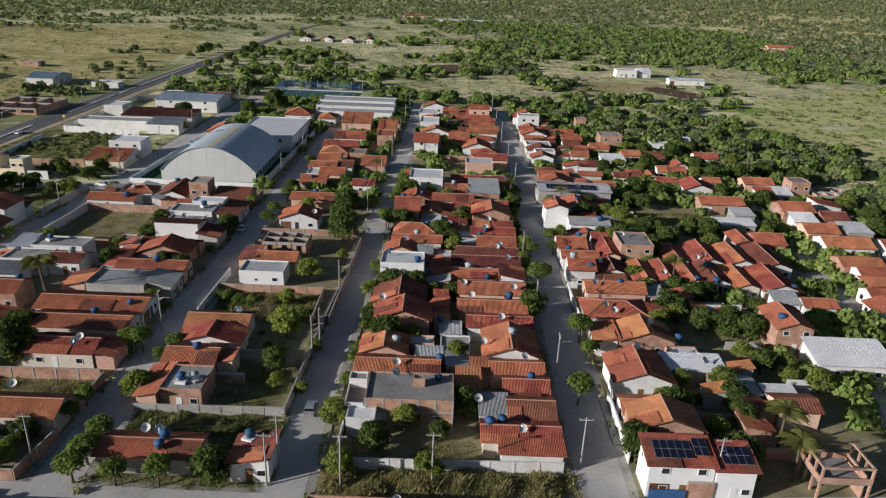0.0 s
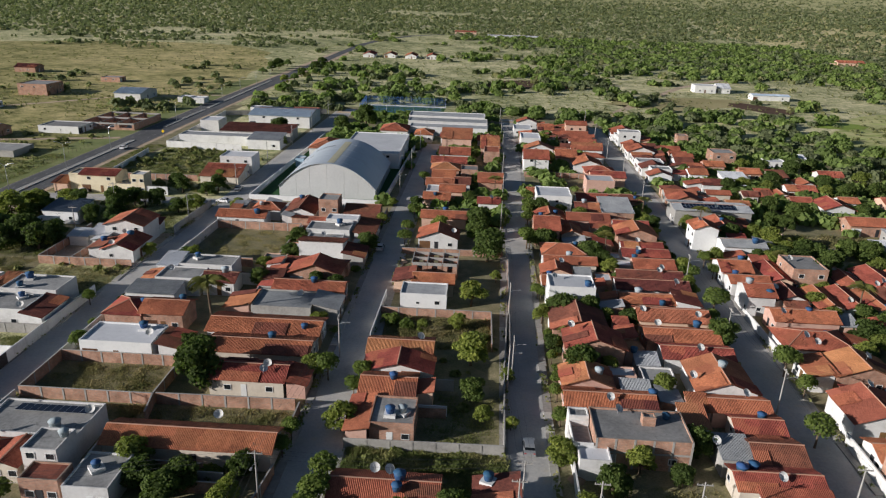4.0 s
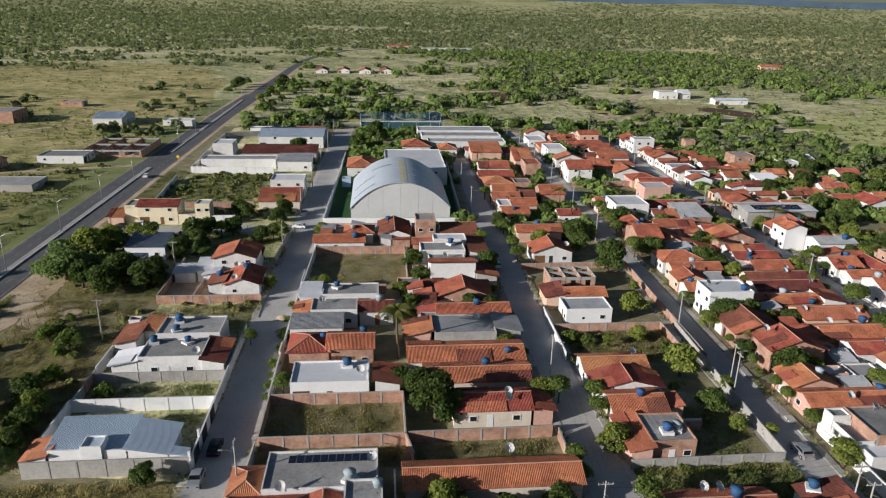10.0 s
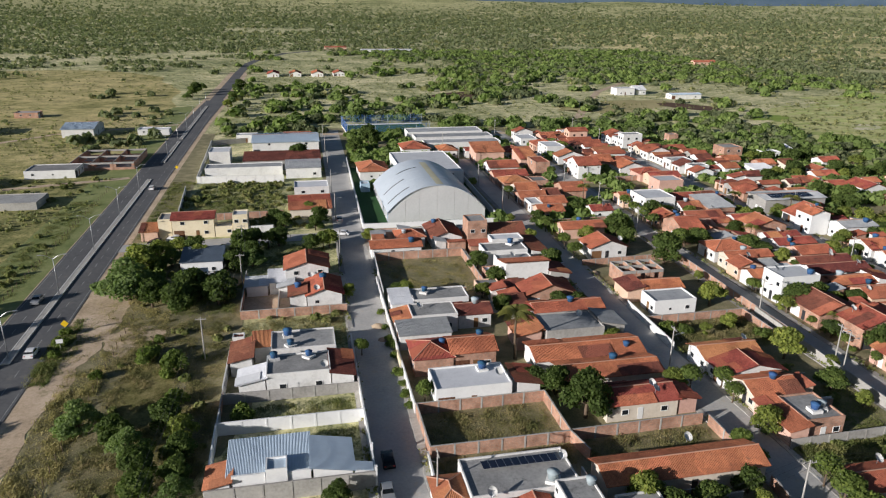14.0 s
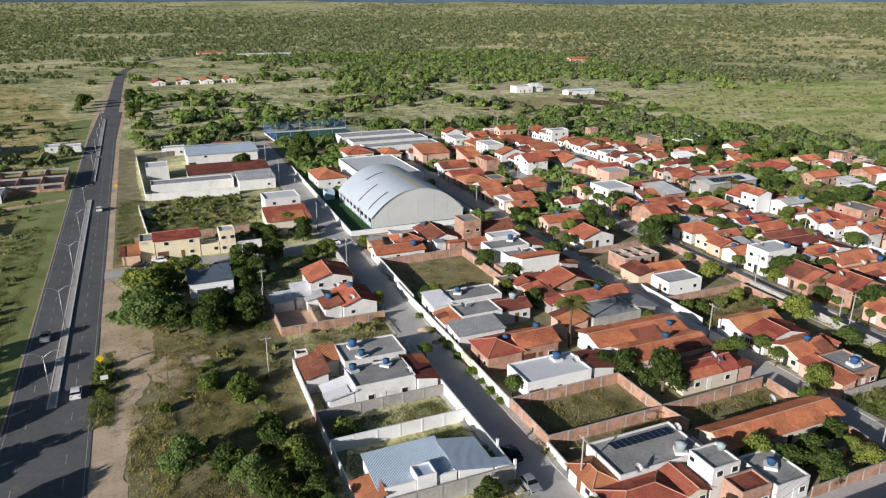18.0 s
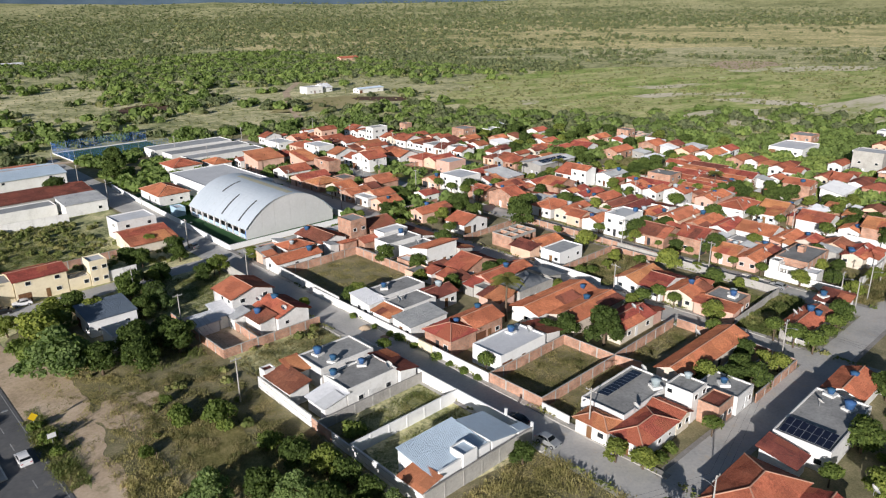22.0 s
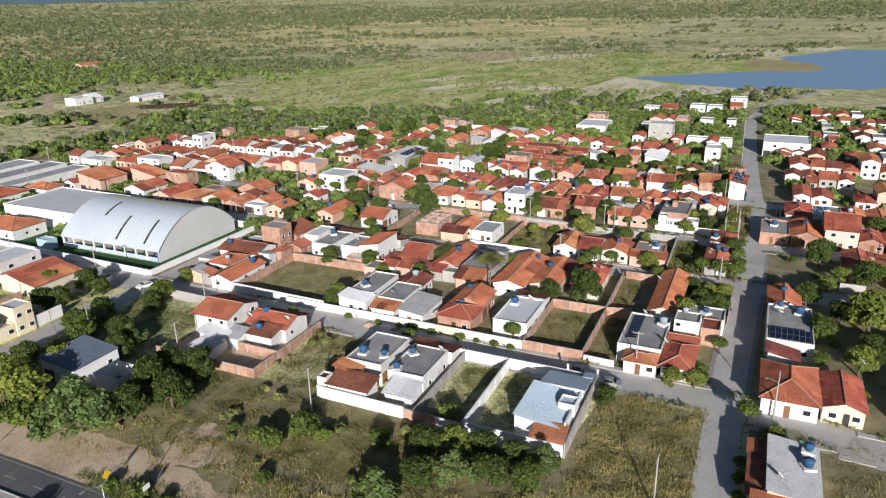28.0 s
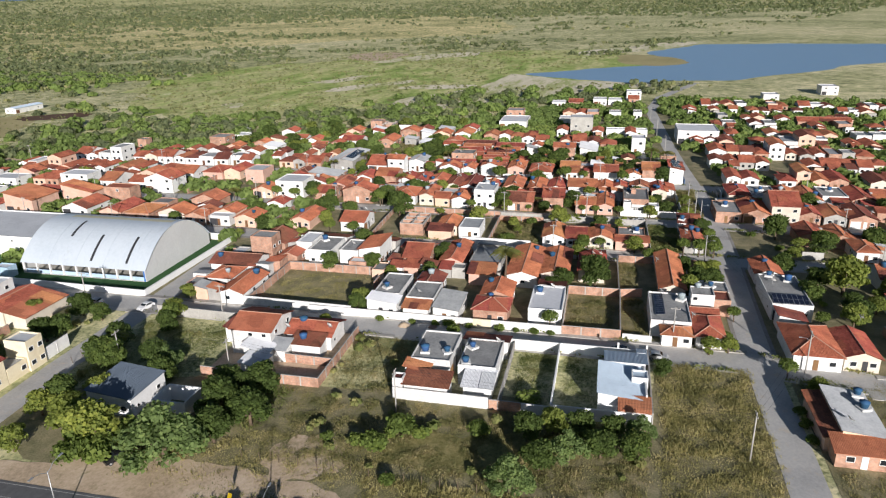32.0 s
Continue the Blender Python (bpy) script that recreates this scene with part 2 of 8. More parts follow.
surface("red_paint", shade3((0.45, 0.05, 0.04), 0.1), 0.5, 0.6, 3.0, relief=0)
surface("car_white", shade3((0.72, 0.72, 0.72), 0.04), 0.25, 0.5, 2.0, 0.0, 0.5, relief=0)
surface("car_black", shade3((0.012, 0.012, 0.014), 0.1), 0.2, 0.5, 2.0, 0.0, 0.5, relief=0)
surface("car_silver", shade3((0.42, 0.43, 0.44), 0.05), 0.3, 0.5, 2.0, 0.5, 0.5, relief=0)
surface("tyre", shade3((0.02, 0.02, 0.02), 0.1), 0.9, 1.0, 4.0, relief=0)
surface("glass", shade3((0.02, 0.024, 0.028), 0.2), 0.08, 0.3, 1.0, 0.0, 0.6, relief=0)
surface("solar_cell", shade3((0.010, 0.013, 0.028), 0.2), 0.2, 0.3, 1.5, 0.0, 0.5, relief=0)
surface("rubble", shade3((0.28, 0.2, 0.15), 0.35), 0.95, 0.8, 4.0, relief=0.8)
# blue of aerial haze is put into the hills' base colour
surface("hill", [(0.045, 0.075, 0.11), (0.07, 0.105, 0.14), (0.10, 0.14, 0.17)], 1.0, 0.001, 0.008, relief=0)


def foliage(name, c, far=False):
    m, nt, b = node_mat(name, 0.75, 0, 0.2)
    p = position(nt)
    f = noise_tex(nt, p, 0.03 if far else 0.5, 3)
    geo = nt.nodes.new("ShaderNodeNewGeometry")
    info = nt.nodes.new("ShaderNodeObjectInfo")
    k = maths(nt, "ADD", maths(nt, "MULTIPLY", f, 0.5), maths(nt, "MULTIPLY", geo.outputs["Random Per Island"], 0.3))
    k = maths(nt, "ADD", k, maths(nt, "MULTIPLY", info.outputs["Random"], 0.2))
    dark, light = tuple(v * 0.55 for v in c), (c[0] * 1.7, c[1] * 1.5, c[2] * 1.35)
    link(nt, ramp(nt, k, [(0.28, dark), (0.5, c), (0.75, light)]), b.inputs["Base Color"])
    b.inputs["Subsurface Weight"].default_value = 0.0
    t = nt.nodes.new("ShaderNodeBsdfTranslucent")
    t.inputs["Color"].default_value = (c[0] * 1.4, c[1] * 1.5, c[2], 1)
    mx = nt.nodes.new("ShaderNodeMixShader")
    mx.inputs[0].default_value = 0.42
    link(nt, b.outputs[0], mx.inputs[1])
    link(nt, t.outputs[0], mx.inputs[2])
    link(nt, mx.outputs[0], nt.nodes["Material Output"].inputs["Surface"])


foliage("leaf_dark", (0.088, 0.130, 0.034))
foliage("leaf_mid", (0.135, 0.185, 0.045))
foliage("leaf_light", (0.195, 0.235, 0.055))
foliage("leaf_feather", (0.165, 0.23, 0.082))
foliage("leaf_palm", (0.21, 0.22, 0.065))
# some blue of distant haze is mixed into this green
foliage("scrub", (0.150, 0.180, 0.092), True)
foliage("scrub_green", (0.195, 0.265, 0.08), True)
foliage("scrub_dry", (0.24, 0.25, 0.12), True)


def brick_mat():
    m, nt, b = node_mat("brick", 0.9, 0, 0.2)
    p = position(nt)
    s = nt.nodes.new("ShaderNodeSeparateXYZ")
    link(nt, p, s.inputs[0])
    c = nt.nodes.new("ShaderNodeCombineXYZ")
    link(nt, maths(nt, "ADD", s.outputs[0], s.outputs[1]), c.inputs[0])
    link(nt, s.outputs[2], c.inputs[1])
    t = nt.nodes.new("ShaderNodeTexBrick")
    link(nt, c.outputs[0], t.inputs["Vector"])
    t.inputs["Scale"].default_value = 1.0
    t.inputs["Brick Width"].default_value, t.inputs["Row Height"].default_value = 0.30, 0.20
    t.inputs["Mortar Size"].default_value = 0.018
    t.inputs["Color1"].default_value, t.inputs["Color2"].default_value = (0.47, 0.245, 0.165, 1), (0.59, 0.335, 0.235, 1)
    t.inputs["Mortar"].default_value = (0.36, 0.30, 0.25, 1)
    st = ramp(nt, noise_tex(nt, p, 0.5, 5), [(0.35, (0.62, 0.60, 0.58)), (0.6, (1, 1, 1))])
    link(nt, mix(nt, 1.0, t.outputs["Color"], st, "MULTIPLY"), b.inputs["Base Color"])
    bump(nt, b, t.outputs["Fac"], -0.4, 0.02)


brick_mat()


def land_mat(name="land", tint=(1.0, 1.0, 1.0), broad=0.0028):
    """Dry pasture and green scrub, in patches at several scales."""
    m, nt, b = node_mat(name, 1.0, 0, 0.05)
    p = position(nt)
    a, c, d, e = noise_tex(nt, p, broad, 6, 0.62), noise_tex(nt, p, 0.02, 6, 0.65), noise_tex(nt, p, 0.16, 5, 0.65), noise_tex(nt, p, 1.3, 4)
    f = maths(nt, "ADD", maths(nt, "MULTIPLY", a, 0.55), maths(nt, "MULTIPLY", c, 0.45))
    f = maths(nt, "ADD", maths(nt, "MULTIPLY", f, 0.7), maths(nt, "MULTIPLY", d, 0.3))
    col = ramp(nt, f, [(0.38, (0.17, 0.205, 0.10)), (0.44, (0.36, 0.37, 0.19)), (0.5, (0.56, 0.53, 0.30)), (0.56, (0.78, 0.70, 0.44)), (0.64, (0.52, 0.47, 0.29))])
    col = mix(nt, 1.0, col, tint, "MULTIPLY")
    g2 = ramp(nt, maths(nt, "ADD", maths(nt, "MULTIPLY", e, 0.5), maths(nt, "MULTIPLY", noise_tex(nt, p, 0.07, 6, 0.75), 0.5)), [(0.40, (0.32, 0.38, 0.32)), (0.5, (0.92, 0.93, 0.9)), (0.62, (1.25, 1.22, 1.2))])
    link(nt, mix(nt, 1.0, col, g2, "MULTIPLY"), b.inputs["Base Color"])
    bump(nt, b, d, 0.5, 0.6)


land_mat()
land_mat("rise_land", (0.78, 0.8, 0.72), 0.0028)
# tan ground, its tint also lightened for sun backscatter looking east
land_mat("tan_land", (1.18, 1.1, 1.0), 0.0028)
# olive ground, its tint also darkened where less sun scatters back
land_mat("pasture", (0.80, 0.74, 0.60), 0.006)


def marsh_mat():
    """Wet meadow: bright and olive green, tan dry patches and pale drying mud, drawn out along the shore."""
    m, nt, b = node_mat("marsh", 1.0, 0, 0.05)
    mp = nt.nodes.new("ShaderNodeMapping")
    mp.inputs["Rotation"].default_value = (0, 0, radians(35))
    mp.inputs["Scale"].default_value = (0.45, 1.0, 1.0)
    link(nt, position(nt), mp.inputs["Vector"])
    p = mp.outputs[0]
    a, c, d = noise_tex(nt, p, 0.009, 6, 0.65), noise_tex(nt, p, 0.05, 6, 0.7), noise_tex(nt, p, 0.3, 4, 0.7)
    f = maths(nt, "ADD", maths(nt, "MULTIPLY", a, 0.6), maths(nt, "MULTIPLY", c, 0.4))
    col = ramp(nt, f, [(0.36, (0.17, 0.26, 0.07)), (0.43, (0.36, 0.46, 0.14)), (0.49, (0.48, 0.51, 0.21)), (0.53, (0.60, 0.56, 0.30)), (0.57, (0.42, 0.48, 0.17)), (0.63, (0.80, 0.72, 0.54)), (0.68, (0.52, 0.52, 0.26))])
    g2 = ramp(nt, maths(nt, "ADD", maths(nt, "MULTIPLY", d, 0.5), maths(nt, "MULTIPLY", c, 0.5)), [(0.38, (0.55, 0.6, 0.5)), (0.62, (1.25, 1.22, 1.2))])
    link(nt, mix(nt, 1.0, col, g2, "MULTIPLY"), b.inputs["Base Color"])
    bump(nt, b, d, 0.4, 0.4)


marsh_mat()


def mud_mat():
    """Drying mud in long pale streaks, grown over with green and olive between them."""
    m, nt, b = node_mat("mud", 0.95, 0, 0.1)
    mp = nt.nodes.new("ShaderNodeMapping")
    mp.inputs["Rotation"].default_value = (0, 0, radians(38))
    mp.inputs["Scale"].default_value = (0.22, 1.0, 1.0)
    link(nt, position(nt), mp.inputs["Vector"])
    p = mp.outputs[0]
    a, c = noise_tex(nt, p, 0.03, 6, 0.65), noise_tex(nt, p, 0.22, 5, 0.7)
    f = maths(nt, "ADD", maths(nt, "MULTIPLY", a, 0.65), maths(nt, "MULTIPLY", c, 0.35))
    col = ramp(nt, f, [(0.36, (0.30, 0.36, 0.13)), (0.44, (0.46, 0.47, 0.22)), (0.49, (0.66, 0.60, 0.42)), (0.58, (0.80, 0.72, 0.57)), (0.66, (0.58, 0.52, 0.36))])
    link(nt, col, b.inputs["Base Color"])
    bump(nt, b, c, 0.3, 0.3)


mud_mat()


def water_mat():
    m, nt, b = node_mat("water", 0.3, 0, 0.25)
    # base colour carries the blue of the sky's reflection
    b.inputs["Base Color"].default_value = (0.22, 0.36, 0.54, 1)
    bump(nt, b, noise_tex(nt, position(nt), 0.8, 4), 0.8, 0.3)


water_mat()

# ---- mesh helpers ----
OCC = []


def mesh_of(bm, name, material, smooth=False):
    me = bpy.data.meshes.new(name)
    bmesh.ops.recalc_face_normals(bm, faces=bm.faces)
    bm.to_mesh(me)
    bm.free()
    me.materials.append(MATS[material])
    if smooth:
        me.polygons.foreach_set("use_smooth", [True] * len(me.polygons))
    return me


def part(name, bm, material, parent, label="", m=None, smooth=False):
    ob = new(name, mesh_of(bm, name, material, smooth))
    ob.parent = parent
    if m is not None:
        ob.matrix_basis = m
    return tagged(ob, label) if label else ob


def put(name, me, parent, m=None, label=""):
    ob = new(name, me)
    ob.parent = parent
    if m is not None:
        ob.matrix_basis = m
    return tagged(ob, label) if label else ob


def anchor(name, x, y, z, label, category, group="", rz=0.0, kind=""):
    ob = new(name)
    ob.empty_display_size = 0.2
    ob.matrix_basis = pose(x, y, z, 0, 0, rz)
    return tagged(ob, label, category, group, kind)


def box(bm, x0, y0, z0, x1, y1, z1):
    v = [bm.verts.new((x, y, z)) for z in (z0, z1) for x, y in ((x0, y0), (x1, y0), (x1, y1), (x0, y1))]
    for f in ((3, 2, 1, 0), (4, 5, 6, 7), (0, 1, 5, 4), (1, 2, 6, 5), (2, 3, 7, 6), (3, 0, 4, 7)):
        bm.faces.new([v[i] for i in f])
    return v


def box_bm(*a):
    bm = bmesh.new()
    box(bm, *a)
    return bm


def tube(bm, path, radii, n=7):
    """A tapered tube through the points of path."""
    rings = []
    for i, p in enumerate(path):
        d = (Vector(path[min(i + 1, len(path) - 1)]) - Vector(path[max(i - 1, 0)])).normalized()
        a = d.cross((0.0, 0.0, 1.0) if abs(d.z) < 0.9 else (1.0, 0.0, 0.0)).normalized()
        c = d.cross(a)
        rings.append([bm.verts.new(Vector(p) + radii[i] * (math.cos(k) * a + math.sin(k) * c)) for k in (2 * math.pi * j / n for j in range(n))])
    for r, s in zip(rings, rings[1:]):
        for j in range(n):
            bm.faces.new((r[j], r[(j + 1) % n], s[(j + 1) % n], s[j]))
    bm.faces.new(rings[0][::-1])
    bm.faces.new(rings[-1])


def quads_mesh(name, centres, u, v, material):
    """Many loose quads in one mesh."""
    n = len(centres)
    co = np.stack([centres - u - v, centres + u - v, centres + u + v, centres - u + v], 1).reshape(-1, 3)
    me = bpy.data.meshes.new(name)
    me.vertices.add(4 * n)
    me.vertices.foreach_set("co", co.astype(np.float32).ravel())
    me.loops.add(4 * n)
    me.loops.foreach_set("vertex_index", np.arange(4 * n, dtype=np.int32))
    me.polygons.add(n)
    me.polygons.foreach_set("loop_start", np.arange(0, 4 * n, 4, dtype=np.int32))
    me.update(calc_edges=True)
    me.materials.append(MATS[material])
    return me


def sheet(name, pts, z, material, label, category, kind="structure", parent=None):
    bm = bmesh.new()
    bm.faces.new([bm.verts.new((x, y, z)) for x, y in pts])
    bmesh.ops.triangulate(bm, faces=bm.faces)
    for f in bm.faces:
        if f.normal.z < 0:
            f.normal_flip()
    me = bpy.data.meshes.new(name)
    bm.to_mesh(me)
    bm.free()
    me.materials.append(MATS[material])
    ob = new(name, me)
    ob.parent = parent
    return tagged(ob, label, category, "", kind)


def strip(name, path, width, z, material, label, category):
    """A band of that width along a polyline, with a finer course than its corners."""
    left, right = [], []
    for i, p in enumerate(path):
        a, b = Vector(path[max(i - 1, 0)]), Vector(path[min(i + 1, len(path) - 1)])
        d = (b - a).normalized()
        nrm = Vector((-d.y, d.x)) * width / 2
        left.append(Vector(p) + nrm)
        right.append(Vector(p) - nrm)
    bm = bmesh.new()
    lv, rv = [bm.verts.new((p.x, p.y, z)) for p in left], [bm.verts.new((p.x, p.y, z)) for p in right]
    for i in range(len(path) - 1):
        bm.faces.new((rv[i], rv[i + 1], lv[i + 1], lv[i]))
    me = bpy.data.meshes.new(name)
    bm.to_mesh(me)
    bm.free()
    me.materials.append(MATS[material])
    return tagged(new(name, me), label, category, "", "structure")


def blob(name, cx, cy, rx, ry, turn, z, material, label, category, seed=0, rag=0.3, n=64):
    pts = []
    for i in range(n):
        a = 2 * math.pi * i / n
        k = 1 + rag * noise.fractal((math.cos(a) * 1.6 + seed * 7.1, math.sin(a) * 1.6, seed * 3.3), 0.8, 2.0, 4)
        p = Vector((rx * k * math.cos(a), ry * k * math.sin(a)))
        p.rotate(Matrix.Rotation(radians(turn), 2))
        pts.append((cx + p.x, cy + p.y))
    return sheet(name, pts, z, material, label, category)

# ---- ground, roads ----
sheet("ground", [(-6500, -5000), (6500, -5000), (6500, 6500), (-6500, 6500)], 0.0, "land", "dry pasture and green scrub on flat land", "ground")
sheet("town_ground", [(-104, -130), (60, -130), (150, 40), (240, 90), (150, 160), (125, 240), (95, 330), (30, 365), (-104, 380)], 0.02, "lot_grass", "bare earth and weeds of the town's yards", "ground")
ST_A = [(-121, -140), (-112, 20), (-107.2, 52), (-104.6, 62), (-102.2, 76), (-101.8, 92), (-101.3, 120), (-99.5, 200), (-96.5, 372)]
ST_B = [(-50, -130), (-49, 90), (-48.5, 180), (-47.4, 240), (-46.8, 294)]
ST_C = [(-20.4, -130), (-19.2, 85), (-18.6, 115), (-17.4, 160), (-16.6, 195), (-14.6, 270), (-14.0, 360)]
ST_D = [(21, -130), (23.0, 80), (23.6, 120), (25.6, 175), (26.6, 230), (26, 345)]
ST_F = [(70, 76), (80, 115), (88.4, 144.7), (92, 170), (93, 195), (95.6, 250)]
ST_E = [(-157, 71.2), (-104, 71.2), (-86, 70.9), (-50, 69.7), (-10, 69.2), (25, 70.8), (60, 73.0), (100, 75), (196, 78), (250, 70), (330, 40)]
for name, path, w in (("street_a", ST_A, 6.6), ("street_b", ST_B, 6.2), ("street_c", ST_C, 5.6), ("street_d", ST_D, 6.6), ("street_f", ST_F, 5.6)):
    strip("pavement_" + name[-1], path, w + 2.6, 0.05, "pavement", "worn concrete pavement along the house fronts", "pavement")
    strip("road_" + name[-1], path, w, 0.07, "cobble", "pale grey cobbled street with dusty edges", "road")
strip("pavement_e", ST_E[1:6], 7.2, 0.056, "pavement", "worn concrete pavement along the house fronts", "pavement")
strip("road_e", ST_E, 5.6, 0.078, "cobble", "grey cobbled cross street", "road")
strip("road_g", [(-160, 199), (-128, 200.5), (-100, 200.5), (-60, 201.5)], 6.0, 0.082, "cobble", "grey side street between highway and sports hall", "road")
strip("road_h", [(-100, 362), (-46, 357), (24, 348)], 5.0, 0.082, "dirt", "earth track behind the last houses", "road")
strip("road_i", [(112, 146), (133, 143), (196, 137)], 5.5, 0.06, "pavement", "pale concrete street at the edge of town", "road")
HW = [(-165.5, -200), (-165.5, 300), (-165, 400), (-162.5, 500), (-161, 600), (-160, 700), (-157, 800), (-146, 880), (-120, 960), (-60, 1040)]
strip("verge", HW[:6], 17.0, 0.03, "dirt", "sandy shoulder of the highway", "ground")
strip("highway", HW[:4], 12.6, 0.09, "asphalt", "dark asphalt dual carriageway", "road")
strip("highway_far", HW[3:], 8.2, 0.085, "asphalt", "dark asphalt two-lane road", "road")


def dashes(name, x, y0, y1, step, length, w=0.14):
    bm = bmesh.new()
    y = y0
    while y < y1:
        box(bm, x - w / 2, y, 0.09, x + w / 2, y + length, 0.098)
        y += step
    tagged(new(name, mesh_of(bm, name, "lane_paint")), "worn white painted lane line", "road marking", "", "structure")


dashes("lane_line", -168.7, -60, 440, 6, 2.4)
dashes("lane_line", -162.3, -60, 440, 6, 2.4)
dashes("edge_line", -159.7, -60, 440, 20, 20, 0.12)
dashes("edge_line", -171.3, -60, 440, 20, 20, 0.12)


def median(y0, y1):
    th = anchor("median", -165.5, (y0 + y1) / 2, 0.08, "raised concrete median with white kerbs between the carriageways", "median", "", 0, "structure")
    k = (y1 - y0) / 2
    part("paving", box_bm(-0.5, -k, 0, 0.5, k, 0.22), "pavement", th)
    for s in (-1, 1):
        bm = bmesh.new()
        for i in range(int(2 * k)):
            box(bm, s * 0.61 - 0.11, -k + i, 0, s * 0.61 + 0.11, -k + i + 0.985, 0.25 + 0.008 * (i % 3))
        part("kerb", bm, "kerb_white", th)


median(30, 112)
median(137, 277)
median(306, 352)
median(358, 470)


# ---- shared small meshes ----
def ring(bm, w, z0, z1, t, y0, y1):
    """A closed rectangular frame."""
    rows = []
    for y in (y0, y1):
        rows.append([bm.verts.new(p) for p in ((-w, y, z0), (w, y, z0), (w, y, z1), (-w, y, z1))])
        rows.append([bm.verts.new(p) for p in ((-w + t, y, z0 + t), (w - t, y, z0 + t), (w - t, y, z1 - t), (-w + t, y, z1 - t))])
    fo, fi, bo, bi = rows
    for i in range(4):
        j = (i + 1) % 4
        for q in ((fo, fi), (bi, bo), (bo, fo), (fi, bi)):
            bm.faces.new((q[0][i], q[0][j], q[1][j], q[1][i]))


def window_meshes():
    bm = bmesh.new()
    ring(bm, 0.6, 0.0, 1.0, 0.08, -0.07, 0.05)
    return mesh_of(bm, "window_frame", "white_paint"), mesh_of(box_bm(-0.515, -0.012, 0.085, 0.515, 0.03, 0.915), "pane", "glass")


WIN_FRAME, WIN_PANE = window_meshes()
DOORS = {}
for mname in ("wood_door", "white_paint", "dark_metal", "blue_paint"):
    bm = box_bm(-0.45, -0.05, 0, 0.45, 0.04, 2.1)
    bm.faces.ensure_lookup_table()
    f = min(bm.faces, key=lambda q: q.calc_center_median().y)
    bmesh.ops.inset_individual(bm, faces=[f], thickness=0.12, depth=-0.02)
    DOORS[mname] = mesh_of(bm, "door", mname)
GATES = {}
for mname in ("white_paint", "dark_metal", "wood_door", "steel"):
    bm = bmesh.new()
    prev = None
    for i in range(25):
        x, y = -1.35 + 2.7 * i / 24, -0.05 if i % 2 else -0.01
        cur = [bm.verts.new((x, y, 0.05)), bm.verts.new((x, y, 2.25)), bm.verts.new((x, 0.03, 2.25)), bm.verts.new((x, 0.03, 0.05))]
        if prev:
            for k in range(4):
                bm.faces.new((prev[k], cur[k], cur[(k + 1) % 4], prev[(k + 1) % 4]))
        prev = cur
    GATES[mname] = mesh_of(bm, "gate", mname)
FAR_WINDOW = mesh_of(box_bm(-0.6, -0.03, 0, 0.6, 0.02, 1.0), "window", "glass")
FAR_DOOR = mesh_of(box_bm(-0.55, -0.04, 0, 0.55, 0.02, 2.1), "door", "wood_door")
SIDE = {"S": 0.0, "E": 90.0, "N": 180.0, "W": 270.0}


def wall_pose(side, hx, hy, u, z):
    """A pose on the outside of a box of half sizes hx, hy: u along the wall, z up."""
    x, y = {"S": (u, -hy), "N": (-u, hy), "E": (hx, u), "W": (-hx, -u)}[side]
    return pose(x, y, z, 0, 0, SIDE[side])


def add_window(parent, side, hx, hy, u, z, s=1.0):
    m = wall_pose(side, hx, hy, u, z) @ Matrix.Scale(s, 4)
    w = put("window", WIN_FRAME, parent, m)
    put("pane", WIN_PANE, w)


def roof_slope(bm, L, S, a, b, m, pitch=0.23):
    """One slope of round tiles: eave length L along x, slope length S along y, insets a and b at the ridge; m lays it in place."""
    n = max(4, int(L / pitch) * 2)
    prev = None
    for i in range(n + 1):
        u = L * i / n
        t = min(1.0, u / a if a > 0.01 else 1.0, (L - u) / b if b > 0.01 else 1.0)
        z = 0.032 if i % 2 else -0.018
        cur = (bm.verts.new(m @ Vector((u, 0, z))), bm.verts.new(m @ Vector((u, S * max(t, 0.01), z))))
        if prev:
            bm.faces.new((prev[0], cur[0], cur[1], prev[1]))
        prev = cur
    low = [bm.verts.new(m @ Vector(p)) for p in ((0, 0, -0.13), (L, 0, -0.13), (L - b, S, -0.13), (a, S, -0.13))]
    if a + b < L - 0.05:
        bm.faces.new(low[::-1])
    else:
        bm.faces.new((low[2], low[1], low[0]))
    e = [bm.verts.new(m @ Vector(p)) for p in ((0, 0, -0.03), (L, 0, -0.03))]
    bm.faces.new((low[0], low[1], e[1], e[0]))


def slope_pose(x, y, z, yaw, tilt):
    return pose(x, y, z, 0, 0, yaw) @ pose(0, 0, 0, tilt, 0, 0)


def cap(parent, a, b, r=0.12):
    bm = bmesh.new()
    tube(bm, [a, b], [r, r], 6)
    part("ridge", bm, "ridge_mortar", parent)


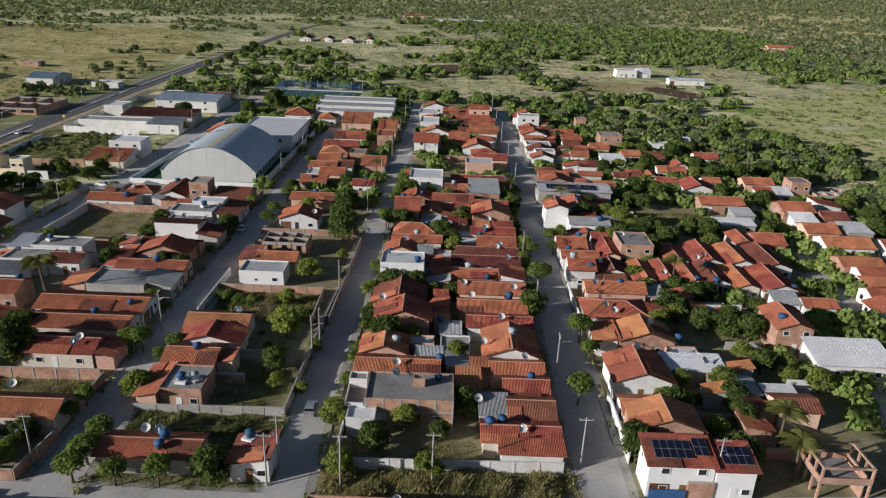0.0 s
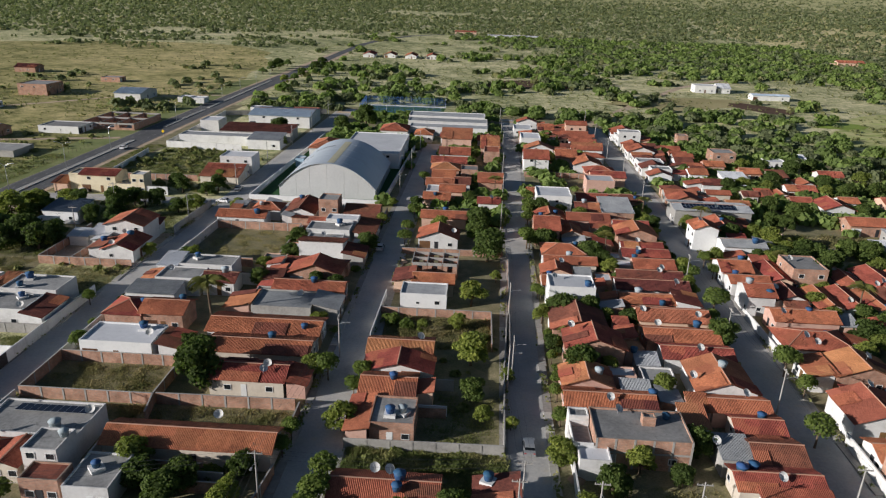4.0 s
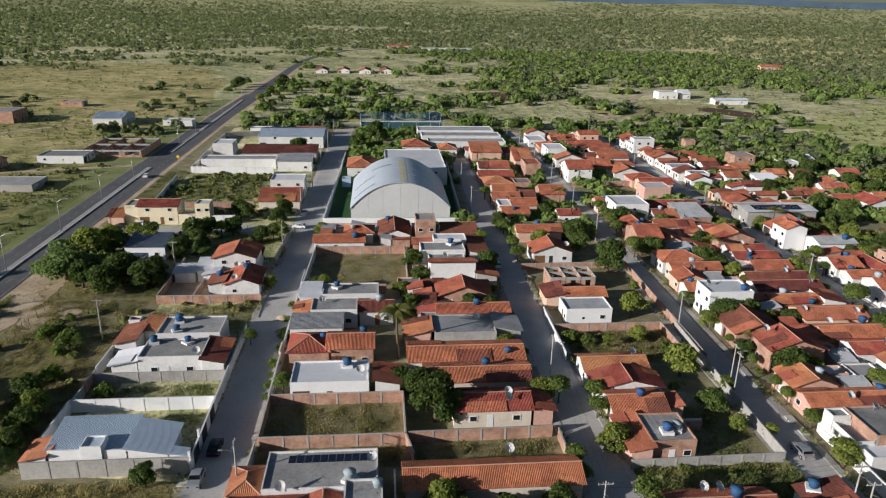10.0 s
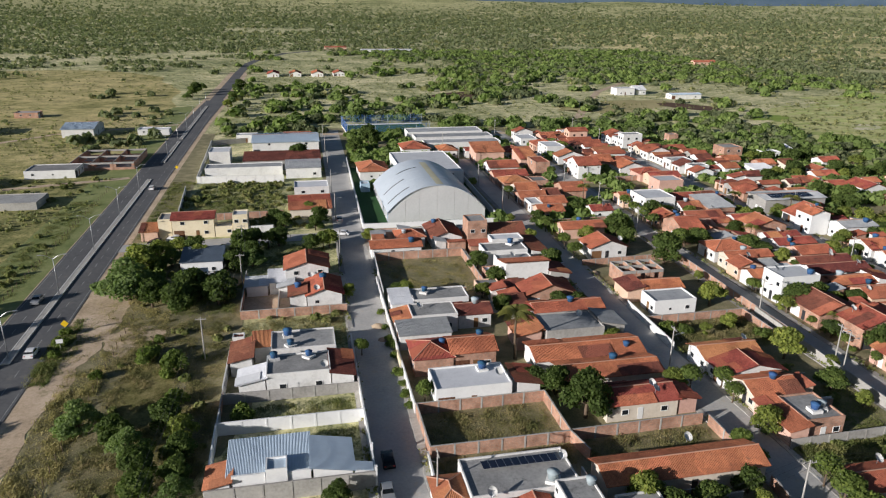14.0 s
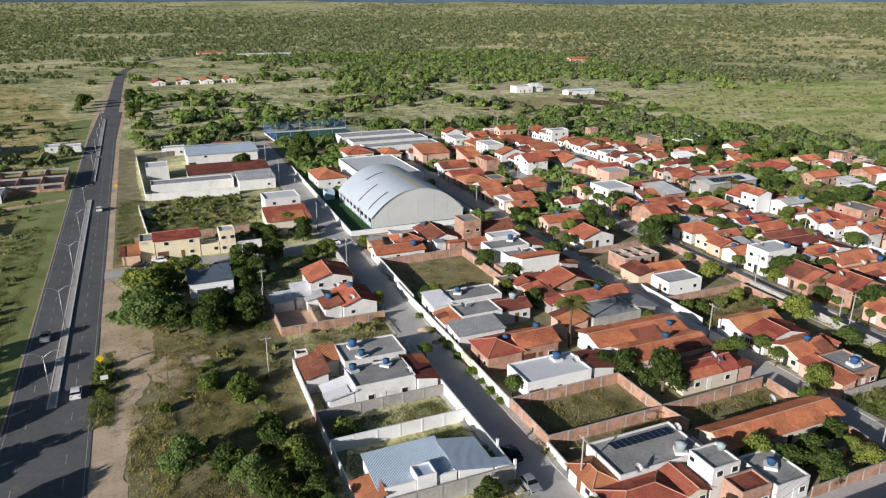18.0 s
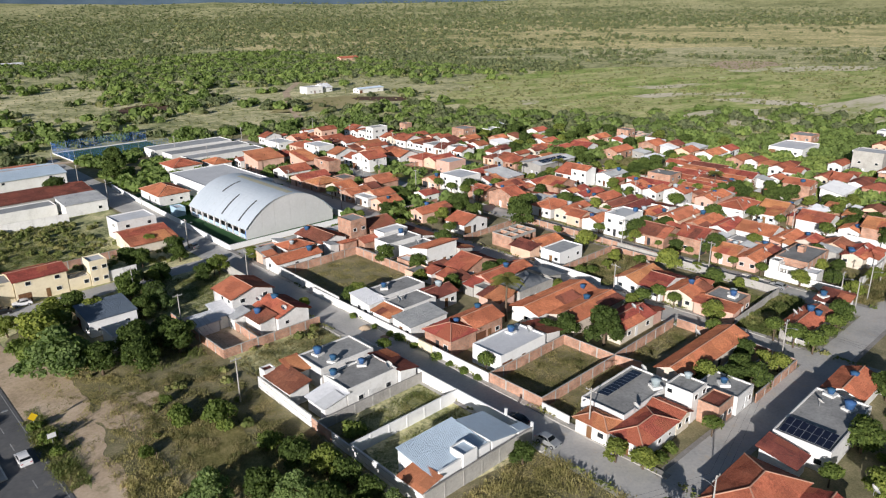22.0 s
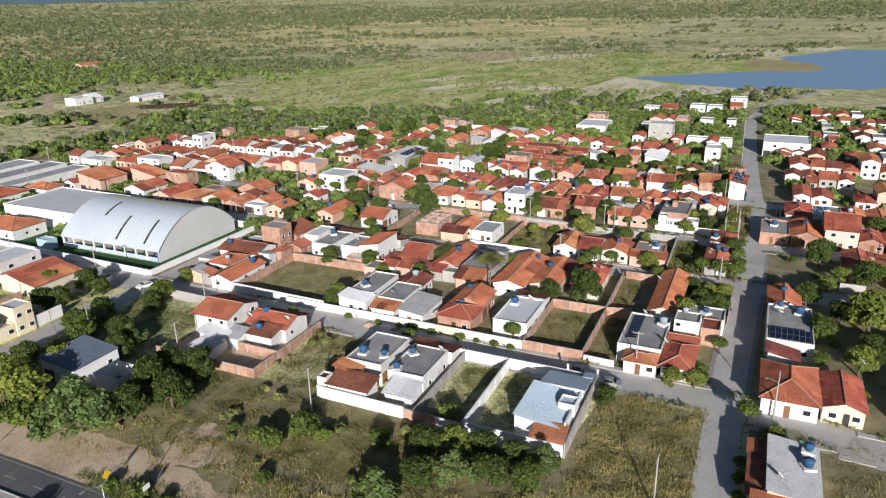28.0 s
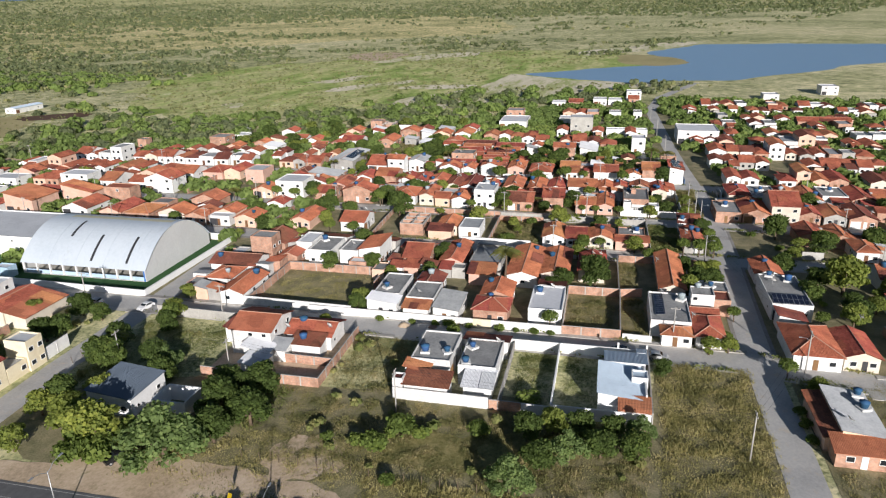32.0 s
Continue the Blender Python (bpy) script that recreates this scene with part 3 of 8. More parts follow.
def roof_plan(hx, hy, h, kind, over=0.45, tilt=20.0):
    """The slopes (L, S, a, b, pose) and ridge lines of a roof over a box of half sizes hx, hy."""
    X, Y, T = hx + over, hy + over, radians(tilt)
    ez = h - over * math.tan(T) + 0.1
    if kind == "gx":
        S, rz = Y / math.cos(T), ez + Y * math.tan(T)
        return [(2 * X, S, 0, 0, slope_pose(-X, -Y, ez, 0, tilt)), (2 * X, S, 0, 0, slope_pose(X, Y, ez, 180, tilt))], [((-X, 0, rz), (X, 0, rz))]
    if kind == "gy":
        S, rz = X / math.cos(T), ez + X * math.tan(T)
        return [(2 * Y, S, 0, 0, slope_pose(X, -Y, ez, 90, tilt)), (2 * Y, S, 0, 0, slope_pose(-X, Y, ez, 270, tilt))], [((0, -Y, rz), (0, Y, rz))]
    if kind == "hip":
        k = min(X, Y)
        S, rz, e = k / math.cos(T), ez + k * math.tan(T), (X - k, Y - k)
        lines = [((sx * X, sy * Y, ez), (sx * e[0], sy * e[1], rz)) for sx in (-1, 1) for sy in (-1, 1)]
        if max(e) > 0.3:
            lines.append(((-e[0], -e[1], rz), (e[0], e[1], rz)))
        return [(2 * X, S, k, k, slope_pose(-X, -Y, ez, 0, tilt)), (2 * X, S, k, k, slope_pose(X, Y, ez, 180, tilt)),
                (2 * Y, S, k, k, slope_pose(X, -Y, ez, 90, tilt)), (2 * Y, S, k, k, slope_pose(-X, Y, ez, 270, tilt))], lines
    side = kind[1].upper()
    along, deep = (2 * X, 2 * Y) if side in "SN" else (2 * Y, 2 * X)
    spot = {"S": (-X, -Y), "E": (X, -Y), "N": (X, Y), "W": (-X, Y)}[side]
    return [(along, deep / math.cos(radians(11)), 0, 0, slope_pose(*spot, h + 0.05, SIDE[side], 11))], []


def tile_roof(parent, hx, hy, h, kind, tile, over=0.45, tilt=20.0):
    slopes, lines = roof_plan(hx, hy, h, kind, over, tilt)
    bm = bmesh.new()
    for s in slopes:
        roof_slope(bm, *s)
    part("roof", bm, tile, parent)
    for a, b in lines:
        cap(parent, a, b, 0.11)
    rnd = random.Random(int(hx * 971 + hy * 613 + h * 17 + parent.location.x * 7 + parent.location.y * 3))
    for L, S, a, b, m in slopes:
        if kind != "hip" and L > 5.0 and S > 2.5 and rnd.random() < 0.5:
            w, k = L * rnd.uniform(0.25, 0.5), rnd.uniform(0.45, 0.97)
            u = rnd.choice((0.0, L - w, rnd.uniform(0, L - w)))
            bm = bmesh.new()
            roof_slope(bm, w, S * k, 0, 0, m @ pose(u, -0.12, 0.15))
            part("roof", bm, rnd.choice(("tile_red", "tile_dark", "tile_red", "tile_orange")) if tile.startswith("tile") else tile, parent, "later patch of roof in newer tiles")


WORDS = {"plaster_white": "white-plastered", "plaster_clean": "clean white", "plaster_cream": "cream-plastered", "plaster_yellow": "yellow-painted", "plaster_pink": "salmon-plastered", "plaster_blue": "pale blue", "plaster_green": "pale green", "concrete_wall": "grey rendered", "brick": "bare brick",
         "tile_red": "red clay-tile", "tile_dark": "weathered dark red tile", "tile_orange": "bright orange tile", "fibre_sheet": "grey fibre-cement", "concrete_roof": "grey concrete", "white_roof": "white", "metal_roof": "metal sheet", "metal_blue": "pale blue metal", "metal_dark": "dark blue-grey metal",
         "gx": "gabled", "gy": "gabled", "hip": "hipped", "flat": "flat"}




PILE = {}


def pile_house(x0, y0, x1, y1, h, roof, wall, tile, front="W"):
    """A house of the joined far part of town."""
    OCC.append((x0, y0, x1, y1))
    cx, cy, hx, hy = (x0 + x1) / 2, (y0 + y1) / 2, (x1 - x0) / 2, (y1 - y0) / 2
    m = pose(cx, cy, 0)
    wb, rb = PILE.setdefault(wall, bmesh.new()), PILE.setdefault(tile, bmesh.new())
    v = box(wb, x0, y0, -0.1, x1, y1, h)
    if roof == "flat":
        box(rb, x0 + 0.2, y0 + 0.2, h, x1 - 0.2, y1 - 0.2, h + 0.05)
        for a in ((x0, y0, x1, y0 + 0.2), (x0, y1 - 0.2, x1, y1), (x0, y0 + 0.2, x0 + 0.2, y1 - 0.2), (x1 - 0.2, y0 + 0.2, x1, y1 - 0.2)):
            box(wb, a[0], a[1], h, a[2], a[3], h + 0.35)
    else:
        for L, S, a, b, p in roof_plan(hx, hy, h, roof)[0]:
            roof_slope(rb, L, S, a, b, m @ p, 0.5)
        t = math.tan(radians(20))
        if roof == "gx":
            for s, (i, j) in ((x0, (7, 4)), (x1, (5, 6))):
                wb.faces.new((v[i], v[j], wb.verts.new((s, cy, h + hy * t))))
        elif roof == "gy":
            for s, (i, j) in ((y0, (4, 5)), (y1, (6, 7))):
                wb.faces.new((v[i], v[j], wb.verts.new((cx, s, h + hx * t))))
        elif roof[0] == "s":
            side = roof[1].upper()
            for i in {"S": (6, 7), "N": (4, 5), "E": (4, 7), "W": (5, 6)}[side]:
                v[i].co.z += (2 * hy if side in "SN" else 2 * hx) * math.tan(radians(11))
    gb = PILE.setdefault("glass", bmesh.new())
    for z in ((1.1, 3.9) if h > 5 else (1.1,)):
        for u in (-0.55, 0.3):
            box(gb, x0 - 0.03, cy + hy * u, z, x0 + 0.01, cy + hy * u + 1.0, z + 1.0)
            box(gb, cx + hx * u, y0 - 0.03, z, cx + hx * u + 1.0, y0 + 0.01, z + 0.9)


def close_pile():
    co, faces, idx, names = [], [], [], list(PILE)
    for k, nm in enumerate(names):
        bm = PILE[nm]
        bm.verts.index_update()
        o = len(co)
        co += [tuple(q.co) for q in bm.verts]
        for f in bm.faces:
            faces.append([o + q.index for q in f.verts])
            idx.append(k)
        bm.free()
    me = bpy.data.meshes.new("far_houses")
    me.from_pydata(co, [], faces)
    for nm in names:
        me.materials.append(MATS[nm])
    me.polygons.foreach_set("material_index", idx)
    tagged(new("far_houses", me), "crowded distant low houses with red tile roofs", "houses", "", "stuff")


def far_house(x0, y0, x1, y1, h, roof, wall, tile, front="W"):
    """A house of the distant part of town, with a simpler roof and windows; the farthest are joined."""
    if x0 > 84 or not 12 < y0 < 262 or (x0 > 40 and y0 < 66):
        return pile_house(x0, y0, x1, y1, h, roof, wall, tile, front)
    OCC.append((x0, y0, x1, y1))
    cx, cy, hx, hy = (x0 + x1) / 2, (y0 + y1) / 2, (x1 - x0) / 2, (y1 - y0) / 2
    storeys = "two-storey" if h > 5 else "single-storey"
    th = anchor("house", cx, cy, 0, f"{storeys} {WORDS[wall]} house with a {WORDS[tile]} {WORDS.get(roof, 'lean-to')} roof", "house", "houses of the far streets")
    wb, rb = bmesh.new(), bmesh.new()
    v = box(wb, -hx, -hy, -0.1, hx, hy, h)
    if roof == "flat":
        box(rb, -hx + 0.2, -hy + 0.2, h, hx - 0.2, hy - 0.2, h + 0.05)
        for a in ((-hx, -hy, hx, -hy + 0.2), (-hx, hy - 0.2, hx, hy), (-hx, -hy + 0.2, -hx + 0.2, hy - 0.2), (hx - 0.2, -hy + 0.2, hx, hy - 0.2)):
            box(wb, a[0], a[1], h, a[2], a[3], h + 0.35)
    else:
        for L, S, a, b, p in roof_plan(hx, hy, h, roof)[0]:
            roof_slope(rb, L, S, a, b, p, 0.5)
        t = math.tan(radians(20))
        if roof == "gx":
            for s, (i, j) in ((-hx, (7, 4)), (hx, (5, 6))):
                wb.faces.new((v[i], v[j], wb.verts.new((s, 0, h + hy * t))))
        elif roof == "gy":
            for s, (i, j) in ((-hy, (4, 5)), (hy, (6, 7))):
                wb.faces.new((v[i], v[j], wb.verts.new((0, s, h + hx * t))))
        elif roof[0] == "s":
            side = roof[1].upper()
            for i in {"S": (6, 7), "N": (4, 5), "E": (4, 7), "W": (5, 6)}[side]:
                v[i].co.z += (2 * hy if side in "SN" else 2 * hx) * math.tan(radians(11))
    part("roof", rb, tile, th)
    part("wall", wb, wall, th)
    if h > 2.7:
        put("window", FAR_WINDOW, th, wall_pose("W", hx, hy, hy * 0.3, 1.2 + (2.8 if h > 5 else 0)))
        put("door", FAR_DOOR, th, wall_pose("W", hx, hy, -hy * 0.4, 0.0))


HOUSES = []


def house(x0, y0, x1, y1, h=3.0, roof="gx", wall="plaster_white", tile="tile_red", front="W", label="", seed=None, group="", wins=True, tilt=20.0, over=0.45):
    """A house on the rectangle x0..x1, y0..y1 with its walls h high."""
    rnd = random.Random(seed if seed is not None else int(x0 * 31 + y0 * 17))
    cx, cy, hx, hy = (x0 + x1) / 2, (y0 + y1) / 2, (x1 - x0) / 2, (y1 - y0) / 2
    storeys = "two-storey" if h > 5 else "single-storey"
    label = label or f"{storeys} {WORDS[wall]} house with a {WORDS[tile]} {WORDS.get(roof, 'lean-to')} roof"
    th = anchor("house", cx, cy, 0, label, "house", group)
    OCC.append((x0, y0, x1, y1))
    HOUSES.append((x0, y0, x1, y1, h, roof, tilt))
    bm = bmesh.new()
    T = math.tan(radians(tilt))
    if roof == "flat":
        th_w = 0.18
        box(bm, -hx, -hy, -0.1, hx, hy, h - 0.35)
        for a in ((-hx, -hy, hx, -hy + th_w), (-hx, hy - th_w, hx, hy), (-hx, -hy + th_w, -hx + th_w, hy - th_w), (hx - th_w, -hy + th_w, hx, hy - th_w)):
            box(bm, a[0], a[1], h - 0.35, a[2], a[3], h)
        part("roof", box_bm(-hx + th_w, -hy + th_w, h - 0.34, hx - th_w, hy - th_w, h - 0.28), tile, th)
    elif roof == "sheet":
        v = box(bm, -hx, -hy, -0.1, hx, hy, h)
        rb = bmesh.new()
        roof_slope(rb, 2 * hx + 0.5, (2 * hy + 0.5) / math.cos(radians(6)), 0, 0, slope_pose(-hx - 0.25, -hy - 0.25, h + 0.06, 0, 6), 0.2)
        v[6].co.z += 2 * hy * math.tan(radians(6)) - 0.05
        v[7].co.z += 2 * hy * math.tan(radians(6)) - 0.05
        part("roof", rb, tile, th)
    else:
        v = box(bm, -hx, -hy, -0.1, hx, hy, h)
        if roof == "gx":
            for s, (i, j) in ((-1, (7, 4)), (1, (5, 6))):
                p = bm.verts.new((s * hx, 0, h + hy * T))
                bm.faces.new((v[i], v[j], p))
        elif roof == "gy":
            for s, (i, j) in ((-1, (4, 5)), (1, (6, 7))):
                p = bm.verts.new((0, s * hy, h + hx * T))
                bm.faces.new((v[i], v[j], p))
        elif roof[0] == "s":
            t = math.tan(radians(11))
            side = roof[1].upper()
            for i in {"S": (6, 7), "N": (4, 5), "E": (4, 7), "W": (5, 6)}[side]:
                v[i].co.z += (2 * hy if side in "SN" else 2 * hx) * t
        tile_roof(th, hx, hy, h, roof, tile, over, tilt)
    part("wall", bm, wall, th)
    if wins:
        fh = {"S": hx, "N": hx, "E": hy, "W": hy}
        half = fh[front]
        floors = 2 if h > 5 else 1
        if half > 2.4:
            put("door", DOORS[rnd.choice(("wood_door", "white_paint", "dark_metal", "wood_door"))], th, wall_pose(front, hx, hy, rnd.uniform(-0.2, 0.2) * half, 0.1))
            if half > 3.4 and rnd.random() < 0.6:
                put("gate", GATES[rnd.choice(("white_paint", "dark_metal", "wood_door"))], th, wall_pose(front, hx, hy, -half + 1.7, 0.05))
        for f in range(floors):
            z = 1.05 + 2.8 * f
            add_window(th, front, hx, hy, half * 0.62, z)
            if f or rnd.random() < 0.3:
                add_window(th, front, hx, hy, -half * 0.5, z)
        for sd_ in ("S", "W", "N"):
            if sd_ != front and fh[sd_] > 2 and rnd.random() < 0.75:
                for k in range(1 if fh[sd_] < 4 else 2):
                    add_window(th, sd_, hx, hy, fh[sd_] * (rnd.uniform(-0.7, 0.1) + 0.7 * k), 1.2 + (2.8 if floors == 2 and rnd.random() < 0.7 else 0), rnd.choice((0.55, 0.8, 0.9)))
    return th


def boundary(x0, y0, x1, y1, h=2.1, wall="brick", label="", t=0.16):
    """A garden wall from point to point, with piers and a coping."""
    L = math.hypot(x1 - x0, y1 - y0)
    th = anchor("garden_wall", (x0 + x1) / 2, (y0 + y1) / 2, 0, label or f"{WORDS[wall]} garden wall with a thin coping", "wall", "", math.degrees(math.atan2(y1 - y0, x1 - x0)))
    part("wall", box_bm(-L / 2, -t / 2, -0.1, L / 2, t / 2, h), wall, th)
    part("coping", box_bm(-L / 2 - 0.02, -t / 2 - 0.03, h, L / 2 + 0.02, t / 2 + 0.03, h + 0.06), "concrete_wall" if wall == "brick" else wall, th)
    n = int(L // 3.2)
    for i in range(1, n):
        put("pier", PIER["concrete_wall" if wall == "brick" else wall], th, pose(-L / 2 + L * i / n, 0, 0) @ Matrix.Diagonal((1, 1, h / 2, 1)))
    return th


PIER = {k: mesh_of(box_bm(-0.13, -0.13, 0, 0.13, 0.13, 2.0), "pier", k) for k in ("concrete_wall", "plaster_white", "plaster_clean", "plaster_cream", "plaster_pink", "plaster_yellow", "plaster_blue")}


def lot(x0, y0, x1, y1, h=2.1, wall="brick", sides="NSEW", label=""):
    for s, a in (("N", (x0, y1, x1, y1)), ("S", (x0, y0, x1, y0)), ("E", (x1, y0, x1, y1)), ("W", (x0, y0, x0, y1))):
        if s in sides:
            boundary(*a, h, wall, label)


# ---- roof things ----
def tank_mesh():
    bm = bmesh.new()
    tube(bm, [(0, 0, 0), (0, 0, 0.85), (0, 0, 0.92)], [0.58, 0.74, 0.76], 14)
    lid = bmesh.new()
    tube(lid, [(0, 0, 0.92), (0, 0, 0.98), (0, 0, 1.12), (0, 0, 1.16)], [0.79, 0.79, 0.3, 0.26], 14)
    return bm, lid


TANKS = {}
for mname in ("tank_blue", "tank_grey"):
    a, b = tank_mesh()
    TANKS[mname] = (mesh_of(a, "body", mname, True), mesh_of(b, "lid", mname, True))
PLINTH = mesh_of(box_bm(-0.85, -0.85, 0, 0.85, 0.85, 0.5), "plinth", "plaster_white")


def tank(x, y, z, colour="tank_blue", plinth=True):
    th = anchor("water_tank", x, y, z, ("blue" if colour == "tank_blue" else "grey") + " plastic water tank with a lid on a roof", "water tank", "roof tanks", (x * 37) % 360)
    if plinth:
        put("plinth", PLINTH, th, Matrix.Diagonal((1, 1, 1, 1)), "white masonry plinth")
    k = 0.78 + 0.34 * ((x * 7.3 + y * 3.1) % 1.0)
    m = pose(0, 0, 0.5 if plinth else 0) @ Matrix.Scale(k, 4)
    body = put("body", TANKS[colour][0], th, m)
    put("lid", TANKS[colour][1], th, m)


def dish_meshes():
    bm = bmesh.new()
    rings = []
    for r, z in ((0.02, 0), (0.3, 0.05), (0.55, 0.16), (0.8, 0.33)):
        rings.append([bm.verts.new((r * math.cos(k * math.pi / 8), r * math.sin(k * math.pi / 8), z)) for k in range(16)])
    for p, q in zip(rings, rings[1:]):
        for j in range(16):
            bm.faces.new((p[j], p[(j + 1) % 16], q[(j + 1) % 16], q[j]))
    bm.faces.new(rings[0])
    dish = mesh_of(bm, "reflector", "dish_white", True)
    bm = bmesh.new()
    for k in range(3):
        a = 2.1 * k
        tube(bm, [(0.75 * math.cos(a), 0.75 * math.sin(a), 0.31), (0, 0, 0.75)], [0.015, 0.015], 4)
    tube(bm, [(0, 0, 0.7), (0, 0, 0.85)], [0.07, 0.07], 6)
    feed = mesh_of(bm, "feed", "steel")
    bm = bmesh.new()
    tube(bm, [(0, 0, 0), (0, 0, 0.9)], [0.04, 0.04], 6)
    return dish, feed, mesh_of(bm, "mast", "steel")


DISH = dish_meshes()


def dish(x, y, z, yaw=20.0):
    th = anchor("satellite_dish", x, y, z, "pale mesh satellite dish on a short mast", "satellite dish", "roof dishes")
    put("mast", DISH[2], th)
    m = pose(0, 0, 0.85, 40, 0, yaw) @ Matrix.Scale(0.84, 4)
    put("reflector", DISH[0], th, m)
    put("feed", DISH[1], th, m)


def solar(x, y, z, nx, ny, w=1.05, d=2.0, tilt=6.0, yaw=0.0):
    """Rows of solar panels, tilted to their y side."""
    th = anchor("solar_array", x, y, z, "dark solar panels in rows on a roof", "solar panels", "", yaw)
    fb = bmesh.new()
    box(fb, -w / 2 + 0.01, -d / 2 + 0.01, 0, w / 2 - 0.01, d / 2 - 0.01, 0.04)
    fr = mesh_of(fb, "panel", "steel")
    cell = mesh_of(box_bm(-w / 2 + 0.04, -d / 2 + 0.04, 0.03, w / 2 - 0.04, d / 2 - 0.04, 0.046), "cover", "solar_cell")
    for j in range(ny):
        for i in range(nx):
            p = put("panel", fr, th, pose(0, 0, 0, tilt) @ pose((i - (nx - 1) / 2) * w, (j - (ny - 1) / 2) * d, 0.15))
            put("cover", cell, p)


# ---- trees ----
def leaf_cloud(rng, lobes, n, size, drop=0.0):
    """Leaf clumps on the shells of some lobes (x, y, z, r, squash): centres and half sides."""
    w = np.array([l[3] ** 2 for l in lobes])
    pick = rng.choice(len(lobes), n, p=w / w.sum())
    L = np.array(lobes)[pick]
    d = rng.normal(size=(n, 3))
    d /= np.linalg.norm(d, axis=1)[:, None]
    d[:, 2] = np.where(d[:, 2] < -0.45, -d[:, 2], d[:, 2])
    r = L[:, 3] * rng.uniform(0.4, 1.25, n) ** 0.7
    c = L[:, :3] + d * r[:, None] * np.stack([np.ones(n), np.ones(n), L[:, 4]], 1)
    nrm = d + rng.normal(size=(n, 3)) * 0.55
    nrm /= np.linalg.norm(nrm, axis=1)[:, None]
    t = np.cross(nrm, rng.normal(size=(n, 3)))
    t /= np.linalg.norm(t, axis=1)[:, None]
    b = np.cross(nrm, t)
    s = size * rng.uniform(0.6, 1.4, n)
    return c, t * s[:, None], b * (s * rng.uniform(0.5, 0.9, n))[:, None]


def tree_meshes(seed, kind):
    rng = np.random.default_rng(seed)
    bm = bmesh.new()
    if kind == "round":
        lobes = [(0, 0, 2.7, 1.25, 0.85)] + [(0.75 * math.cos(a), 0.75 * math.sin(a), 2.5 + 0.5 * rng.random(), 0.8, 0.9) for a in rng.uniform(0, 6.28, 6)]
        c, n, size, mat_, th, tr = 0.0, 1500, 0.125, "leaf_mid", 1.9, 0.11
    elif kind == "mango":
        lobes = [(0, 0, 4.2, 2.0, 0.8)] + [(q * math.cos(a), q * math.sin(a), 1.7 + 3.2 * rng.random(), 0.75 + 0.7 * rng.random(), 0.85) for a, q in zip(np.linspace(0, 5.9, 13) + rng.uniform(0, 0.6, 13), rng.uniform(1.2, 2.2, 13))]
        c, n, size, mat_, th, tr = 0.0, 3600, 0.175, "leaf_dark", 2.4, 0.24
    elif kind == "light":
        lobes = [(0, 0, 3.4, 1.5, 0.8)] + [(q * math.cos(a), q * math.sin(a), 1.5 + 2.4 * rng.random(), 0.55 + 0.5 * rng.random(), 0.8) for a, q in zip(np.linspace(0, 5.8, 13) + rng.uniform(0, 0.6, 13), rng.uniform(0.9, 1.8, 13))]
        c, n, size, mat_, th, tr = 0.0, 2600, 0.14, "leaf_light", 2.0, 0.17
    elif kind == "feather":
        lobes = [(r * math.cos(a), r * math.sin(a), 0.8 + (1 - r / 3.4) * 3.6 * rng.uniform(0.6, 1.1), 0.45 + 0.6 * rng.random(), 0.6) for a, r in zip(rng.uniform(0, 6.28, 34), 2.7 * rng.random(34) ** 0.6)]
        c, n, size, mat_, th, tr = 0.0, 4600, 0.12, "leaf_feather", 1.8, 0.2
    else:
        lobes = [(0.6 * math.cos(a), 0.6 * math.sin(a), 0.55 + 0.4 * rng.random(), 0.6 + 0.3 * rng.random(), 0.85) for a in rng.uniform(0, 6.28, 6)]
        c, n, size, mat_, th, tr = 0.0, 800, 0.125, "leaf_mid", 0.5, 0.06
    tube(bm, [(0, 0, -0.1), (0.03, 0.02, th * 0.5), (0, 0, th)], [tr * 1.25, tr, tr * 0.8], 7)
    for l in lobes[: 7]:
        end = Vector(l[:3])
        mid = Vector((end.x * 0.45, end.y * 0.45, th * 0.55 + 0.5 * end.z * 0.6))
        tube(bm, [(0, 0, th * 0.8), mid, end], [tr * 0.6, tr * 0.4, tr * 0.12], 5)
    return mesh_of(bm, "trunk", "bark", True), quads_mesh("crown", *leaf_cloud(rng, lobes, n, size), mat_)


def palm_meshes(seed):
    rng = np.random.default_rng(seed)
    bm = bmesh.new()
    tube(bm, [(0, 0, -0.1), (0.12, 0, 2), (0.2, 0.1, 4), (0.2, 0.15, 6)], [0.2, 0.15, 0.13, 0.12], 7)
    trunk = mesh_of(bm, "trunk", "bark", True)
    cs, us, vs = [], [], []
    for k in range(22):
        a, lift = 2 * math.pi * k / 22 + rng.uniform(-0.15, 0.15), rng.uniform(0.3, 2.2)
        L = rng.uniform(2.3, 3.0)
        d = np.array([math.cos(a), math.sin(a), 0.0])
        side = np.array([-d[1], d[0], 0.0])
        for i in range(1, 15):
            s = i / 14
            p = np.array([0.2, 0.15, 6.0]) + d * L * s * (0.95 - 0.1 * s) + np.array([0, 0, lift * s * 1.25 - (0.5 + lift) * 1.2 * s * s])
            w = 0.62 * math.sin(math.pi * min(0.97, 0.12 + 0.85 * s))
            for q in (-1, 1):
                leaf = side * q * w + np.array([0, 0, -0.35 * w]) + d * 0.15
                cs.append(p + leaf * 0.5)
                us.append(leaf * 0.5)
                vs.append(d * 0.075 + np.array([0, 0, 0.01]))
    return trunk, quads_mesh("crown", np.array(cs), np.array(us), np.array(vs), "leaf_palm")


